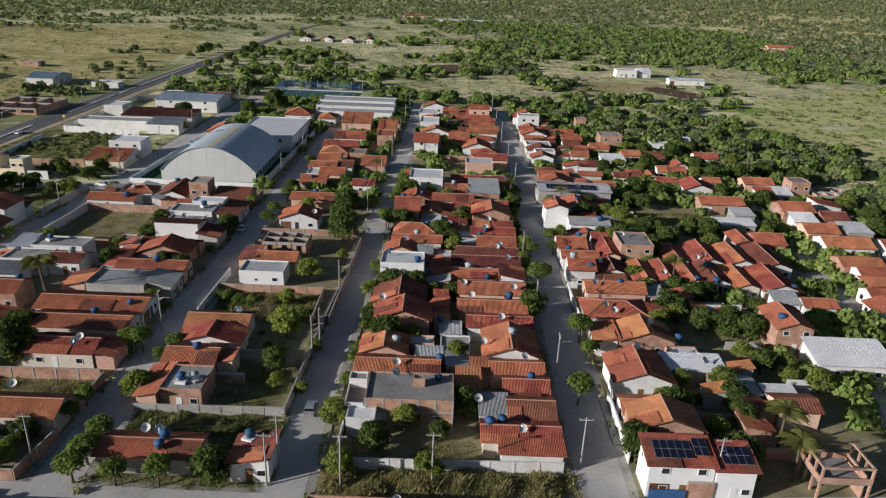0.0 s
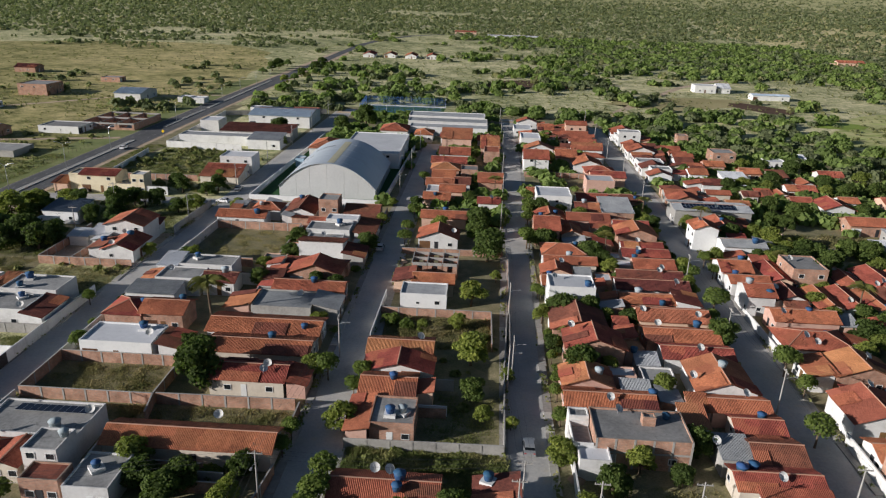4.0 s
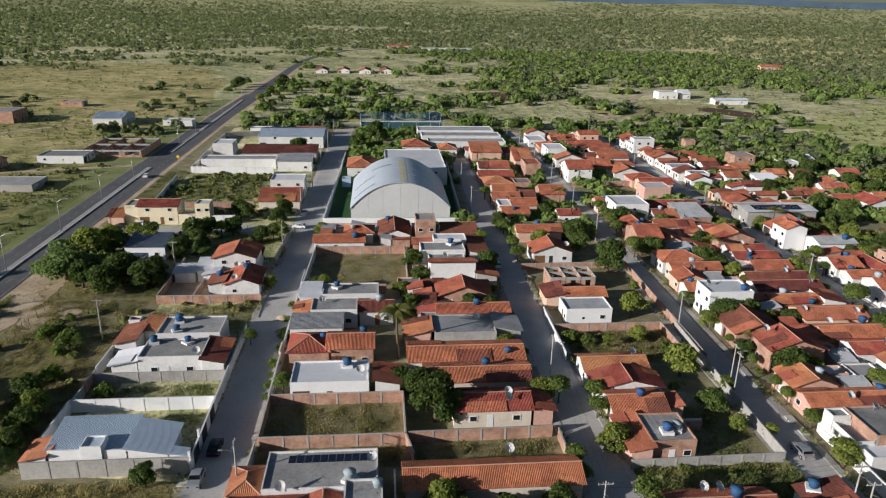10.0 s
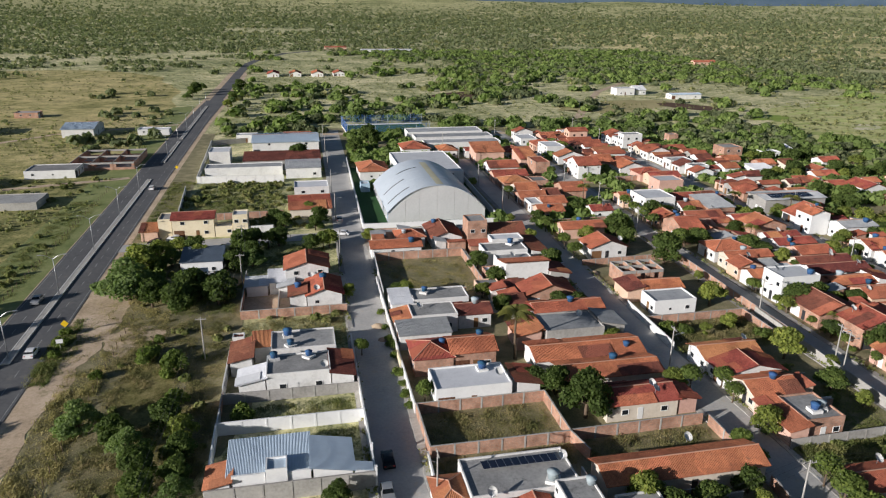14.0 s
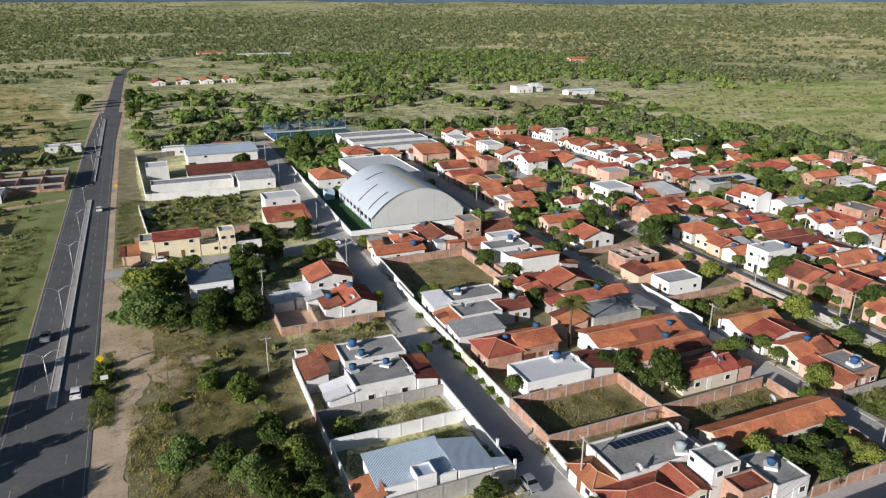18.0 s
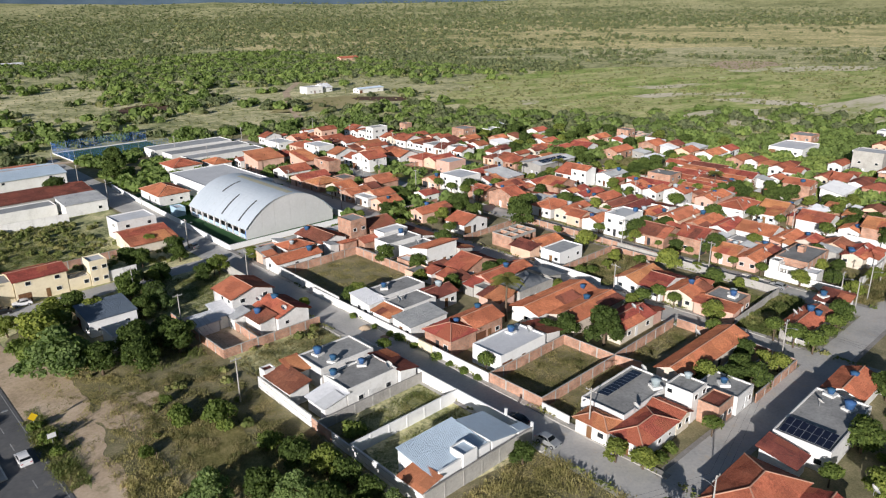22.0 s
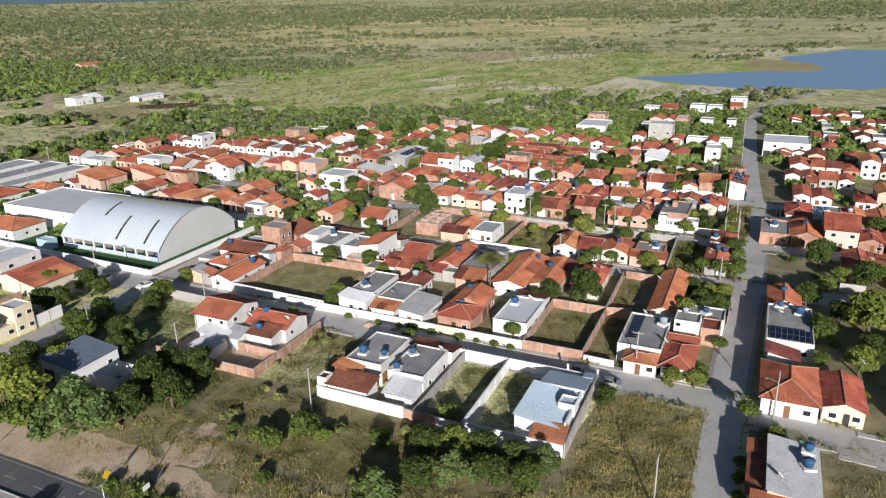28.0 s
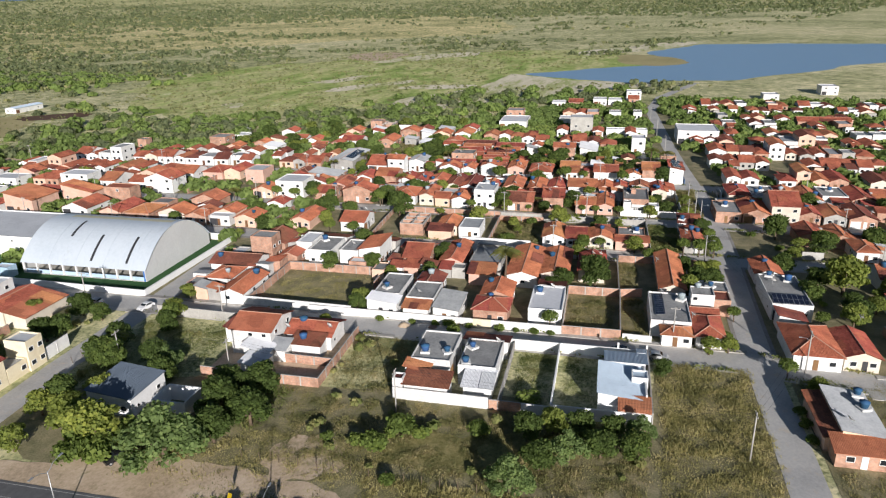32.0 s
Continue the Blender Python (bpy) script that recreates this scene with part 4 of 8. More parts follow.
TREES = {k: [tree_meshes(11 * i + 5 * j, k) for i in range(3)] for j, k in enumerate(("round", "mango", "light", "feather", "shrub"))}
TREES["palm"] = [palm_meshes(3), palm_meshes(8)]
TREE_WORDS = {"round": "small clipped round green street tree", "mango": "dense dark green mango tree in a yard", "light": "spreading light green tree", "feather": "feathery grey-green mesquite tree", "shrub": "low green shrub on waste ground", "palm": "tall coconut palm with drooping fronds"}
TREE_W = {"round": 3.4, "mango": 6.0, "light": 4.8, "feather": 6.0, "shrub": 2.4, "palm": 5.4}


def tree(kind, x, y, width=None, seed=None):
    rnd = random.Random(seed if seed is not None else int(x * 13 + y * 7))
    s = (width or TREE_W[kind]) / TREE_W[kind]
    OCC.append((x - 0.9 * s, y - 0.9 * s, x + 0.9 * s, y + 0.9 * s))
    pair = rnd.choice(TREES[kind])
    th = anchor("palm_tree" if kind == "palm" else "shrub" if kind == "shrub" else "tree", x, y, 0, TREE_WORDS[kind], "palm" if kind == "palm" else "shrub" if kind == "shrub" else "tree", kind + " plants")
    m = pose(0, 0, 0, 0, 0, rnd.uniform(0, 360)) @ Matrix.Diagonal((s * rnd.uniform(0.92, 1.08), s * rnd.uniform(0.92, 1.08), s * rnd.uniform(0.88, 1.08), 1))
    put("trunk", pair[0], th, m)
    put("crown", pair[1], th, m)


def weeds(x0, y0, x1, y1, per=3.0, h=0.5, material="weeds", seed=1, name="weeds", label="rough knee-high weeds and dry grass"):
    """Tufts of three leaning blades-sheaves each, thicker in patches."""
    rng = np.random.default_rng(seed)
    n = int((x1 - x0) * (y1 - y0) * per * 17.0)
    c = np.stack([rng.uniform(x0, x1, n), rng.uniform(y0, y1, n), np.zeros(n)], 1)
    keep = np.array([noise.fractal((p[0] * 0.16, p[1] * 0.16, seed), 0.8, 2.0, 3) + rng.uniform(-0.15, 1.1) > 0.0 for p in c])
    edge = np.minimum(np.minimum(c[:, 0] - x0, x1 - c[:, 0]), np.minimum(c[:, 1] - y0, y1 - c[:, 1])) / (0.12 * min(x1 - x0, y1 - y0))
    c = c[keep & (edge > rng.uniform(0, 1.0, n))]
    n = len(c)
    tall = np.array([min(2.2, max(0.5, 1.0 + 2.2 * noise.fractal((p[0] * 0.3, p[1] * 0.3, seed + 5), 0.8, 2.0, 3))) for p in c])
    cs, us, vs = [], [], []
    for k in range(3):
        a = rng.uniform(0, 6.28, n)
        hh = h * rng.uniform(0.08, 0.36, n) * tall
        w = rng.uniform(0.018, 0.05, n) * (0.9 + 0.25 * h)
        u = np.stack([np.cos(a) * w, np.sin(a) * w, np.zeros(n)], 1)
        v = np.stack([-np.sin(a) * hh * 0.62, np.cos(a) * hh * 0.62, hh * 0.6], 1)
        cs.append(c + np.array([0, 0, 1]) * (hh * 0.45)[:, None] + rng.normal(size=(n, 3)) * np.array([0.3, 0.3, 0]))
        us.append(u)
        vs.append(v)
    ob = new(name, quads_mesh(name, np.concatenate(cs), np.concatenate(us), np.concatenate(vs), material))
    return tagged(ob, label, "weeds", "", "stuff")


# ---- street furniture, cars ----
def pole_meshes():
    bm = bmesh.new()
    tube(bm, [(0, 0, -0.2), (0, 0, 8.4)], [0.15, 0.09], 8)
    p = mesh_of(bm, "post", "pole_concrete", True)
    bm = box_bm(-0.95, -0.06, 7.9, 0.95, 0.06, 8.02)
    for x in (-0.85, -0.3, 0.3, 0.85):
        tube(bm, [(x, 0, 8.02), (x, 0, 8.22)], [0.05, 0.04], 6)
    c = mesh_of(bm, "crossarm", "pole_concrete")
    bm = bmesh.new()
    tube(bm, [(0, 0, 6.6), (0, -0.9, 7.0), (0, -1.5, 7.05)], [0.03, 0.03, 0.03], 5)
    box(bm, -0.12, -2.0, 7.0, 0.12, -1.5, 7.12)
    return p, c, mesh_of(bm, "lamp", "steel")


POLE = pole_meshes()


def utility_pole(x, y, lamp="E", arm=True):
    th = anchor("utility_pole", x, y, 0, "pale concrete utility pole with a street lamp" if lamp else "pale concrete utility pole with a crossarm", "utility pole", "street poles", SIDE.get(lamp, 0.0) if lamp else 0.0)
    put("post", POLE[0], th)
    if arm:
        put("crossarm", POLE[1], th)
    if lamp:
        put("lamp", POLE[2], th)


def median_lamp_meshes():
    bm = bmesh.new()
    tube(bm, [(0, 0, 0), (0, 0, 8.5)], [0.1, 0.06], 8)
    p = mesh_of(bm, "post", "steel", True)
    arms = []
    for s in (-1, 1):
        bm = bmesh.new()
        tube(bm, [(0, 0, 8.2), (s * 1.2, 0, 9.0), (s * 2.3, 0, 9.2)], [0.045, 0.04, 0.035], 6)
        box(bm, s * 2.6 - 0.35, -0.13, 9.14, s * 2.6 + 0.35, 0.13, 9.26)
        arms.append(mesh_of(bm, "lamp_arm", "steel"))
    return p, arms


MLAMP = median_lamp_meshes()


def median_lamp(y, x=-165.5):
    th = anchor("street_lamp", x, y, 0.25, "tall grey double-armed street lamp on the median", "street lamp", "median lamps")
    put("post", MLAMP[0], th)
    for a in MLAMP[1]:
        put("lamp_arm", a, th)


def car_body(w, prof, z_scale=1.0):
    """A closed shell from a side profile (y, z), tucked in towards the roof."""
    bm = bmesh.new()
    rows = []
    for s in (-1, 1):
        rows.append([bm.verts.new((s * (w - 0.16 * max(0.0, (z - 0.85) / 0.55)), y, z)) for y, z in prof])
    n = len(prof)
    for i in range(n):
        j = (i + 1) % n
        bm.faces.new((rows[0][i], rows[0][j], rows[1][j], rows[1][i]))
    bm.faces.new(rows[0][::-1])
    bm.faces.new(rows[1])
    return bm


def car_meshes(paint):
    prof = [(-1.95, 0.3), (-1.97, 0.62), (-1.9, 0.88), (-1.55, 0.98), (-1.25, 1.34), (-0.6, 1.47), (0.25, 1.44), (0.85, 1.0), (1.6, 0.88), (1.93, 0.68), (1.95, 0.3)]
    bm = car_body(0.84, prof)
    bmesh.ops.bevel(bm, geom=bm.edges[:], offset=0.03, segments=1, affect="EDGES")
    body = mesh_of(bm, "body", paint)
    g = []
    bm = bmesh.new()
    for ys in (((0.34, 1.385), (0.82, 1.035)), ((-1.29, 1.32), (-1.54, 1.02))):
        (ya, za), (yb, zb) = ys
        o = 0.02 if yb > 0 else -0.02
        bm = bmesh.new()
        vs = [bm.verts.new(p) for p in ((-0.66, ya + o, za + 0.015), (0.66, ya + o, za + 0.015), (0.74, yb + o, zb + 0.02), (-0.74, yb + o, zb + 0.02))]
        bm.faces.new(vs)
        bmesh.ops.solidify(bm, geom=bm.faces[:], thickness=0.01)
        g.append(mesh_of(bm, "windscreen", "glass"))
    for s in (-1, 1):
        bm = bmesh.new()
        vs = [bm.verts.new((s * xx, yy, zz)) for xx, yy, zz in ((0.80, -1.38, 1.02), (0.72, -1.1, 1.34), (0.70, -0.5, 1.40), (0.71, 0.2, 1.37), (0.80, 0.68, 1.03))]
        bm.faces.new(vs if s < 0 else vs[::-1])
        bmesh.ops.solidify(bm, geom=bm.faces[:], thickness=-0.02)
        g.append(mesh_of(bm, "side_window", "glass"))
    return body, g


bm = bmesh.new()
tube(bm, [(-0.1, 0, 0), (0.1, 0, 0)], [0.31, 0.31], 14)
TYRE = mesh_of(bm, "tyre", "tyre")
bm = bmesh.new()
tube(bm, [(-0.108, 0, 0), (0.108, 0, 0)], [0.19, 0.19], 10)
RIM = mesh_of(bm, "rim", "steel")
CARS = {p: car_meshes(p) for p in ("car_white", "car_black", "car_silver")}
LIGHT_R, LIGHT_W = mesh_of(box_bm(-0.14, -0.03, -0.07, 0.14, 0.03, 0.07), "tail_light", "red_paint"), mesh_of(box_bm(-0.16, -0.03, -0.06, 0.16, 0.03, 0.06), "headlight", "glass")


def car(x, y, yaw, paint):
    th = anchor("car", x, y, 0.09, {"car_white": "white", "car_black": "black", "car_silver": "silver"}[paint] + " hatchback car on the road", "car", "cars", yaw)
    body, g = CARS[paint]
    put("body", body, th)
    for me in g:
        put(me.name.split(".")[0], me, th)
    for sx in (-1, 1):
        for yy in (-1.22, 1.25):
            w = put("wheel", TYRE, th, pose(sx * 0.78, yy, 0.31))
            put("rim", RIM, w)
        put("tail_light", LIGHT_R, th, pose(sx * 0.62, -1.95, 0.78))
        put("headlight", LIGHT_W, th, pose(sx * 0.6, 1.92, 0.66))


# ---- sports hall ----
def sports_hall():
    x0, x1, y0, y1, eave, rise, n = -87.9, -58.4, 210.2, 246.0, 3.1, 7.7, 28
    cx, cy, hx, hy = (x0 + x1) / 2, (y0 + y1) / 2, (x1 - x0) / 2, (y1 - y0) / 2
    th = anchor("sports_hall", cx, cy, 0, "large grey sports hall with a curved metal sheet roof", "sports hall")
    OCC.append((x0 - 6, y0 - 2, x1 + 6, y1 + 2))

    def arc(i):
        u = -1 + 2 * i / n
        return hx * 1.015 * u, eave + rise * (1 - abs(u) ** 2.15)

    for k in range(9):
        ya, yb = -hy - 0.4 + (2 * hy + 0.8) * k / 9, -hy - 0.4 + (2 * hy + 0.8) * (k + 1) / 9 - 0.03
        bm = bmesh.new()
        top = [[bm.verts.new((arc(i)[0], y, arc(i)[1] + 0.02 * (k % 2))) for i in range(n + 1)] for y in (ya, yb)]
        low = [[bm.verts.new((arc(i)[0], y, arc(i)[1] - 0.1)) for i in range(n + 1)] for y in (ya, yb)]
        for i in range(n):
            bm.faces.new((top[0][i], top[0][i + 1], top[1][i + 1], top[1][i]))
            bm.faces.new((low[1][i], low[1][i + 1], low[0][i + 1], low[0][i]))
            bm.faces.new((top[0][i + 1], top[0][i], low[0][i], low[0][i + 1]))
            bm.faces.new((top[1][i], top[1][i + 1], low[1][i + 1], low[1][i]))
        part("roof_sheet", bm, "metal_roof", th)
    for ya, yb, mname, lab in ((-hy * 0.95, hy * 0.75, "skylight", "yellowed translucent roof sheet"),):
        bm = bmesh.new()
        for i in (14, 15):
            a, b = arc(i), arc(i + 1)
            bm.faces.new([bm.verts.new(p) for p in ((a[0], ya, a[1] + 0.035), (b[0], ya, b[1] + 0.035), (b[0], yb, b[1] + 0.035), (a[0], yb, a[1] + 0.035))])
        part("skylight", bm, mname, th, lab)
    for y, i0, i1 in ((-12.4, 1, 7), (-2.2, 1, 7), (6.8, 6, 12)):
        bm = bmesh.new()
        for i in range(i0, i1):
            a, b = arc(i), arc(i + 1)
            bm.faces.new([bm.verts.new(p) for p in ((a[0], y - 0.36, a[1] + 0.04), (b[0], y - 0.36, b[1] + 0.04), (b[0], y + 0.36, b[1] + 0.04), (a[0], y + 0.36, a[1] + 0.04))])
        part("roof_gap", bm, "dark_metal", th, "dark open slit between roof sheets")
    for y in (-hy, hy):
        for k in range(6):
            bm = bmesh.new()
            i0, i1 = round(n * k / 6), round(n * (k + 1) / 6)
            for i in range(i0, i1):
                a, b = arc(i), arc(i + 1)
                xa, xb = a[0] * 0.985 + (0.02 if i == i0 else 0), b[0] * 0.985 - (0.02 if i == i1 - 1 else 0)
                box(bm, xa, y - 0.08, 0.0, xb, y + 0.08, min(a[1], b[1]) - 0.08)
                f = bm.faces.new([bm.verts.new(p) for p in ((xa, y, min(a[1], b[1]) - 0.1), (xb, y, min(a[1], b[1]) - 0.1), (xb, y, b[1] - 0.08), (xa, y, a[1] - 0.08))])
            part("end_panel", bm, "metal_grey", th)
    for s in (-1, 1):
        for k in range(10):
            part("column", box_bm(s * (hx - 0.2) - 0.2, -hy + 0.3 + (2 * hy - 0.6) * k / 9 - 0.2, 0, s * (hx - 0.2) + 0.2, -hy + 0.3 + (2 * hy - 0.6) * k / 9 + 0.2, eave), "blue_paint" if k == 0 else "plaster_white", th)
        part("low_wall", box_bm(s * (hx - 0.5) - 0.1, -hy + 0.3, 0, s * (hx - 0.5) + 0.1, hy - 0.3, 1.1), "plaster_blue", th)
    part("floor_slab", box_bm(-hx, -hy, 0.0, hx, hy, 0.15), "pavement", th)


sports_hall()
sheet("turf_ground", [(-95.2, 205.6), (-56.2, 205.0), (-53, 285), (-93.5, 285)], 0.045, "turf", "mown dark green grass round the sports hall", "ground")
boundary(-95.6, 205.2, -56.0, 204.6, 1.5, "plaster_clean", "low white-painted wall round the sports hall", 0.3)
boundary(-95.6, 205.2, -93.2, 300, 1.5, "plaster_clean", "low white-painted wall round the sports hall", 0.3)
boundary(-55.4, 204.6, -52.4, 300, 1.9, "plaster_white", "low white-painted wall round the sports hall", 0.3)
house(-92.2, 246.6, -89.2, 251.0, 3.0, "flat", "plaster_blue", "white_roof", "W", "small blue-painted gatehouse beside the sports hall", wins=False)
house(-77.2, 249.5, -55.6, 285.5, 5.6, "flat", "plaster_clean", "white_roof", "S", "long white school block with a pale metal roof")
house(-91.0, 262.5, -80.5, 278, 3.6, "hip", "plaster_white", "tile_orange", "W")
house(-69.4, 300.5, -58.0, 313, 3.8, "hip", "plaster_white", "tile_red", "S")
house(-54.4, 297, -47.0, 307, 3.4, "hip", "plaster_white", "tile_red", "S")
for a in ((-58, 311, -24, 320, 4.0), (-60, 324, -24, 334, 4.2), (-61, 339, -25, 351, 4.0)):
    house(*a, "flat", "plaster_white", "fibre_sheet", "S", "long white school wing with a pale grey sheet roof")
sheet("court_ground", [(-88, 358), (-47, 358), (-46, 387), (-89, 387)], 0.05, "turf", "green painted sports court behind a net", "ground")


def net_fence(x0, y0, x1, y1, h, label):
    """A tall net on thin posts."""
    L = math.hypot(x1 - x0, y1 - y0)
    th = anchor("net_fence", x0, y0, 0, label, "fence", "", math.degrees(math.atan2(y1 - y0, x1 - x0)))
    n = int(L / 6)
    bm = bmesh.new()
    tube(bm, [(0, 0, 0), (0, 0, h)], [0.09, 0.07], 6)
    me = mesh_of(bm, "post", "steel")
    for i in range(n + 1):
        put("post", me, th, pose(L * i / n, 0, 0))
    bm = bmesh.new()
    for i in range(int(L / 0.7) + 1):
        box(bm, i * 0.7 - 0.03, -0.02, 0.6, i * 0.7 + 0.03, 0.02, h)
    for i in range(int(h / 0.7)):
        box(bm, 0, -0.021, 0.6 + i * 0.7 - 0.03, L, 0.021, 0.6 + i * 0.7 + 0.03)
    part("net", bm, "blue_paint", th, "wide-meshed blue net")
    part("plinth", box_bm(0, -0.1, 0, L, 0.1, 0.6), "plaster_white", th)


for a in ((-88, 358, -47, 358), (-89, 387, -46, 387), (-88, 358, -89, 387)):
    net_fence(*a, 5.5, "tall pale blue net fence round a sports court")

# ---- west of street A ----
lot(-127.0, 91.8, -105.3, 107.7, 2.2, "plaster_clean", "NW", "tall clean white-painted lot wall")
boundary(-127.0, 91.6, -105.3, 91.6, 2.6, "concrete_wall")
boundary(-105.2, 91.8, -105.2, 107.7, 2.2, "plaster_clean", "white street wall with dark gates", 0.2)
for y in (94.6, 99.4, 104.4):
    tagged(put("gate", GATES["dark_metal"], None, pose(-105.06, y, 0.0, 0, 0, 90)), "dark metal street gate in a white wall", "gate")
for y in (91.7, 96.9):
    part_post = anchor("gate_post", -105.2, y, 0, "tall square white gate post at the street", "post")
    part("shaft", box_bm(-0.16, -0.16, 0, 0.16, 0.16, 3.3), "plaster_clean", part_post)
    part("cap", box_bm(-0.2, -0.2, 3.3, 0.2, 0.2, 3.38), "plaster_clean", part_post)
house(-124.2, 92.9, -113.7, 100.2, 3.1, "sheet", "plaster_clean", "metal_blue", "S", "white house under a pale blue corrugated metal roof", wins=False)
house(-119.3, 92.1, -116.6, 94.8, 4.4, "flat", "plaster_clean", "metal_blue", "S", "small white water-tank tower on a roof", wins=False)
house(-113.3, 92.3, -108.2, 99.0, 2.9, "se", "plaster_clean", "metal_blue", "S", "low white wing under pale metal sheets", wins=False)
house(-107.9, 92.0, -105.6, 93.6, 2.6, "se", "plaster_clean", "metal_blue", "S", "narrow white porch under pale metal sheets at the street", wins=False, over=0.15)
house(-126.8, 92.2, -123.9, 96.6, 2.6, "sw", "plaster_clean", "tile_orange", "W", wins=False)
boundary(-123.6, 92.5, -119.4, 92.5, 3.7, "plaster_clean", "white parapet wall along the house front", 0.25)
boundary(-116.5, 92.5, -113.6, 92.5, 3.5, "plaster_clean", "white parapet wall along the house front", 0.25)
house(-120.0, 117.8, -109.6, 124.6, 4.0, "flat", "plaster_white", "concrete_roof", "S")
house(-119.4, 126.2, -108.2, 133.4, 4.2, "flat", "plaster_white", "concrete_roof", "S")
house(-126.2, 125.2, -122.6, 132.8, 2.9, "sw", "plaster_white", "tile_dark", "W", wins=False)
house(-122.4, 129.6, -119.6, 133.6, 3.3, "ss", "plaster_white", "tile_orange", "W", wins=False)
house(-126.3, 133.0, -124.2, 134.8, 3.8, "flat", "plaster_white", "tile_dark", "W", "small square corner tower with a tiled top", wins=False)
house(-109.4, 117.2, -105.9, 125.4, 3.0, "se", "plaster_white", "tile_dark", "S", wins=False)
house(-124.4, 117.9, -120.2, 122.8, 2.5, "sw", "plaster_white", "white_roof", "W", "low white porch under pale sheets", wins=False)
boundary(-127.0, 116.4, -105.2, 116.4, 1.9, "concrete_wall")
boundary(-126.9, 118.0, -126.7, 134.8, 2.2, "plaster_white")
boundary(-126.9, 112.6, -126.9, 117.9, 1.9, "brick")
boundary(-127.0, 107.8, -126.9, 112.5, 1.8, "plaster_white")
boundary(-105.2, 107.8, -105.0, 134, 2.2, "plaster_white")
house(-117.0, 162.0, -107.6, 170.4, 5.4, "gy", "plaster_white", "tile_orange", "S", "two-storey white house with an orange tile roof", tilt=17)
house(-118.6, 158.6, -115.4, 161.8, 2.6, "sw", "plaster_white", "fibre_sheet", "W", wins=False)
house(-112.6, 151.6, -105.4, 160.8, 3.2, "gy", "plaster_white", "tile_red", "E")
house(-116.2, 152.4, -112.8, 158.2, 2.9, "sw", "plaster_white", "tile_dark", "W", wins=False)
house(-120.5, 161, -117.2, 166, 2.9, "ss", "plaster_white", "white_roof", "S", wins=False)
house(-125.4, 160.5, -121, 164.0, 2.5, "ss", "plaster_white", "white_roof", "S", wins=False)
house(-113.0, 171.0, -107.8, 174.0, 2.9, "ss", "plaster_white", "tile_dark", "W", wins=False)
sheet("yard_ground", [(-125.8, 149), (-104.8, 149), (-104.8, 172), (-125.8, 172)], 0.052, "dirt", "bare earth yard behind brick walls", "ground")
tank(-109.0, 158.6, 4.0, "tank_blue", False)
tank(-114.4, 156.4, 3.2, "tank_blue", False)
dish(-111.6, 161.2, 3.2)
dish(-110.6, 152.6, 3.5)
boundary(-118.6, 149.0, -118.4, 160.0, 1.8, "brick")
lot(-126, 148.8, -104.6, 172, 1.9, "brick", "SW")
boundary(-104.6, 172, -103.8, 196, 2.2, "concrete_wall")
house(-141.0, 175.6, -131.6, 184.0, 3.5, "sheet", "plaster_clean", "metal_dark", "W", "small white building under a grey sheet roof among trees")
lot(-139.6, 166.6, -134.6, 172.6, 3.0, "plaster_clean", "NSEW", "white wall of a small roofless store")
house(-147.0, 205, -136.2, 213.0, 5.4, "gx", "plaster_yellow", "tile_red", "S", tilt=14)
house(-150.6, 205.4, -147.2, 212.0, 5.6, "flat", "plaster_yellow", "concrete_roof", "W")
house(-155.0, 204.2, -150.8, 209, 2.7, "ss", "plaster_pink", "tile_orange", "W", wins=False)
house(-136.0, 205, -131.4, 209, 3.0, "flat", "plaster_yellow", "concrete_roof", "S")
house(-131.2, 204.6, -127.2, 209.5, 6.2, "flat", "plaster_yellow", "white_roof", "S", "narrow yellow two-storey shop with a white top")
boundary(-127.0, 205, -120.5, 205.2, 2.6, "plaster_white")
boundary(-152, 221, -118, 222, 2.0, "brick")
house(-116.0, 225.0, -104.0, 231.6, 3.9, "gx", "plaster_cream", "tile_red", "E", tilt=14)
house(-116.0, 219.4, -103.8, 224.6, 2.7, "ss", "plaster_cream", "tile_orange", "E", wins=False)
house(-114.4, 233.4, -103.6, 242, 6.0, "flat", "plaster_white", "white_roof", "S")
house(-117.2, 271, -104.5, 281, 3.8, "sheet", "plaster_white", "fibre_sheet", "S")
house(-146, 275.5, -118.5, 283, 3.8, "flat", "plaster_white", "fibre_sheet", "S", "long low white warehouse with a grey roof", wins=False)
house(-133.0, 285, -104.0, 297, 4.0, "sheet", "concrete_wall", "tile_dark", "W", "dark brown roofed workshop", wins=False)
house(-147, 300, -139, 310, 5.0, "flat", "plaster_white", "white_roof", "S", wins=False)
house(-131, 316, -103.5, 338, 5.2, "gx", "plaster_white", "metal_blue", "S", "large white warehouse with a pale blue metal roof", tilt=7)
house(-139.5, 345, -130, 351, 3.6, "flat", "plaster_white", "white_roof", "S")
house(-118, 345, -106, 350, 3.2, "gx", "brick", "tile_red", "S")
boundary(-148, 268, -118, 266, 2.6, "plaster_white")
boundary(-148, 268, -150, 340, 2.4, "plaster_white")
boundary(-150, 340, -104, 356, 2.2, "concrete_wall")
boundary(-148.5, 225, -150.5, 258, 1.8, "plaster_white")

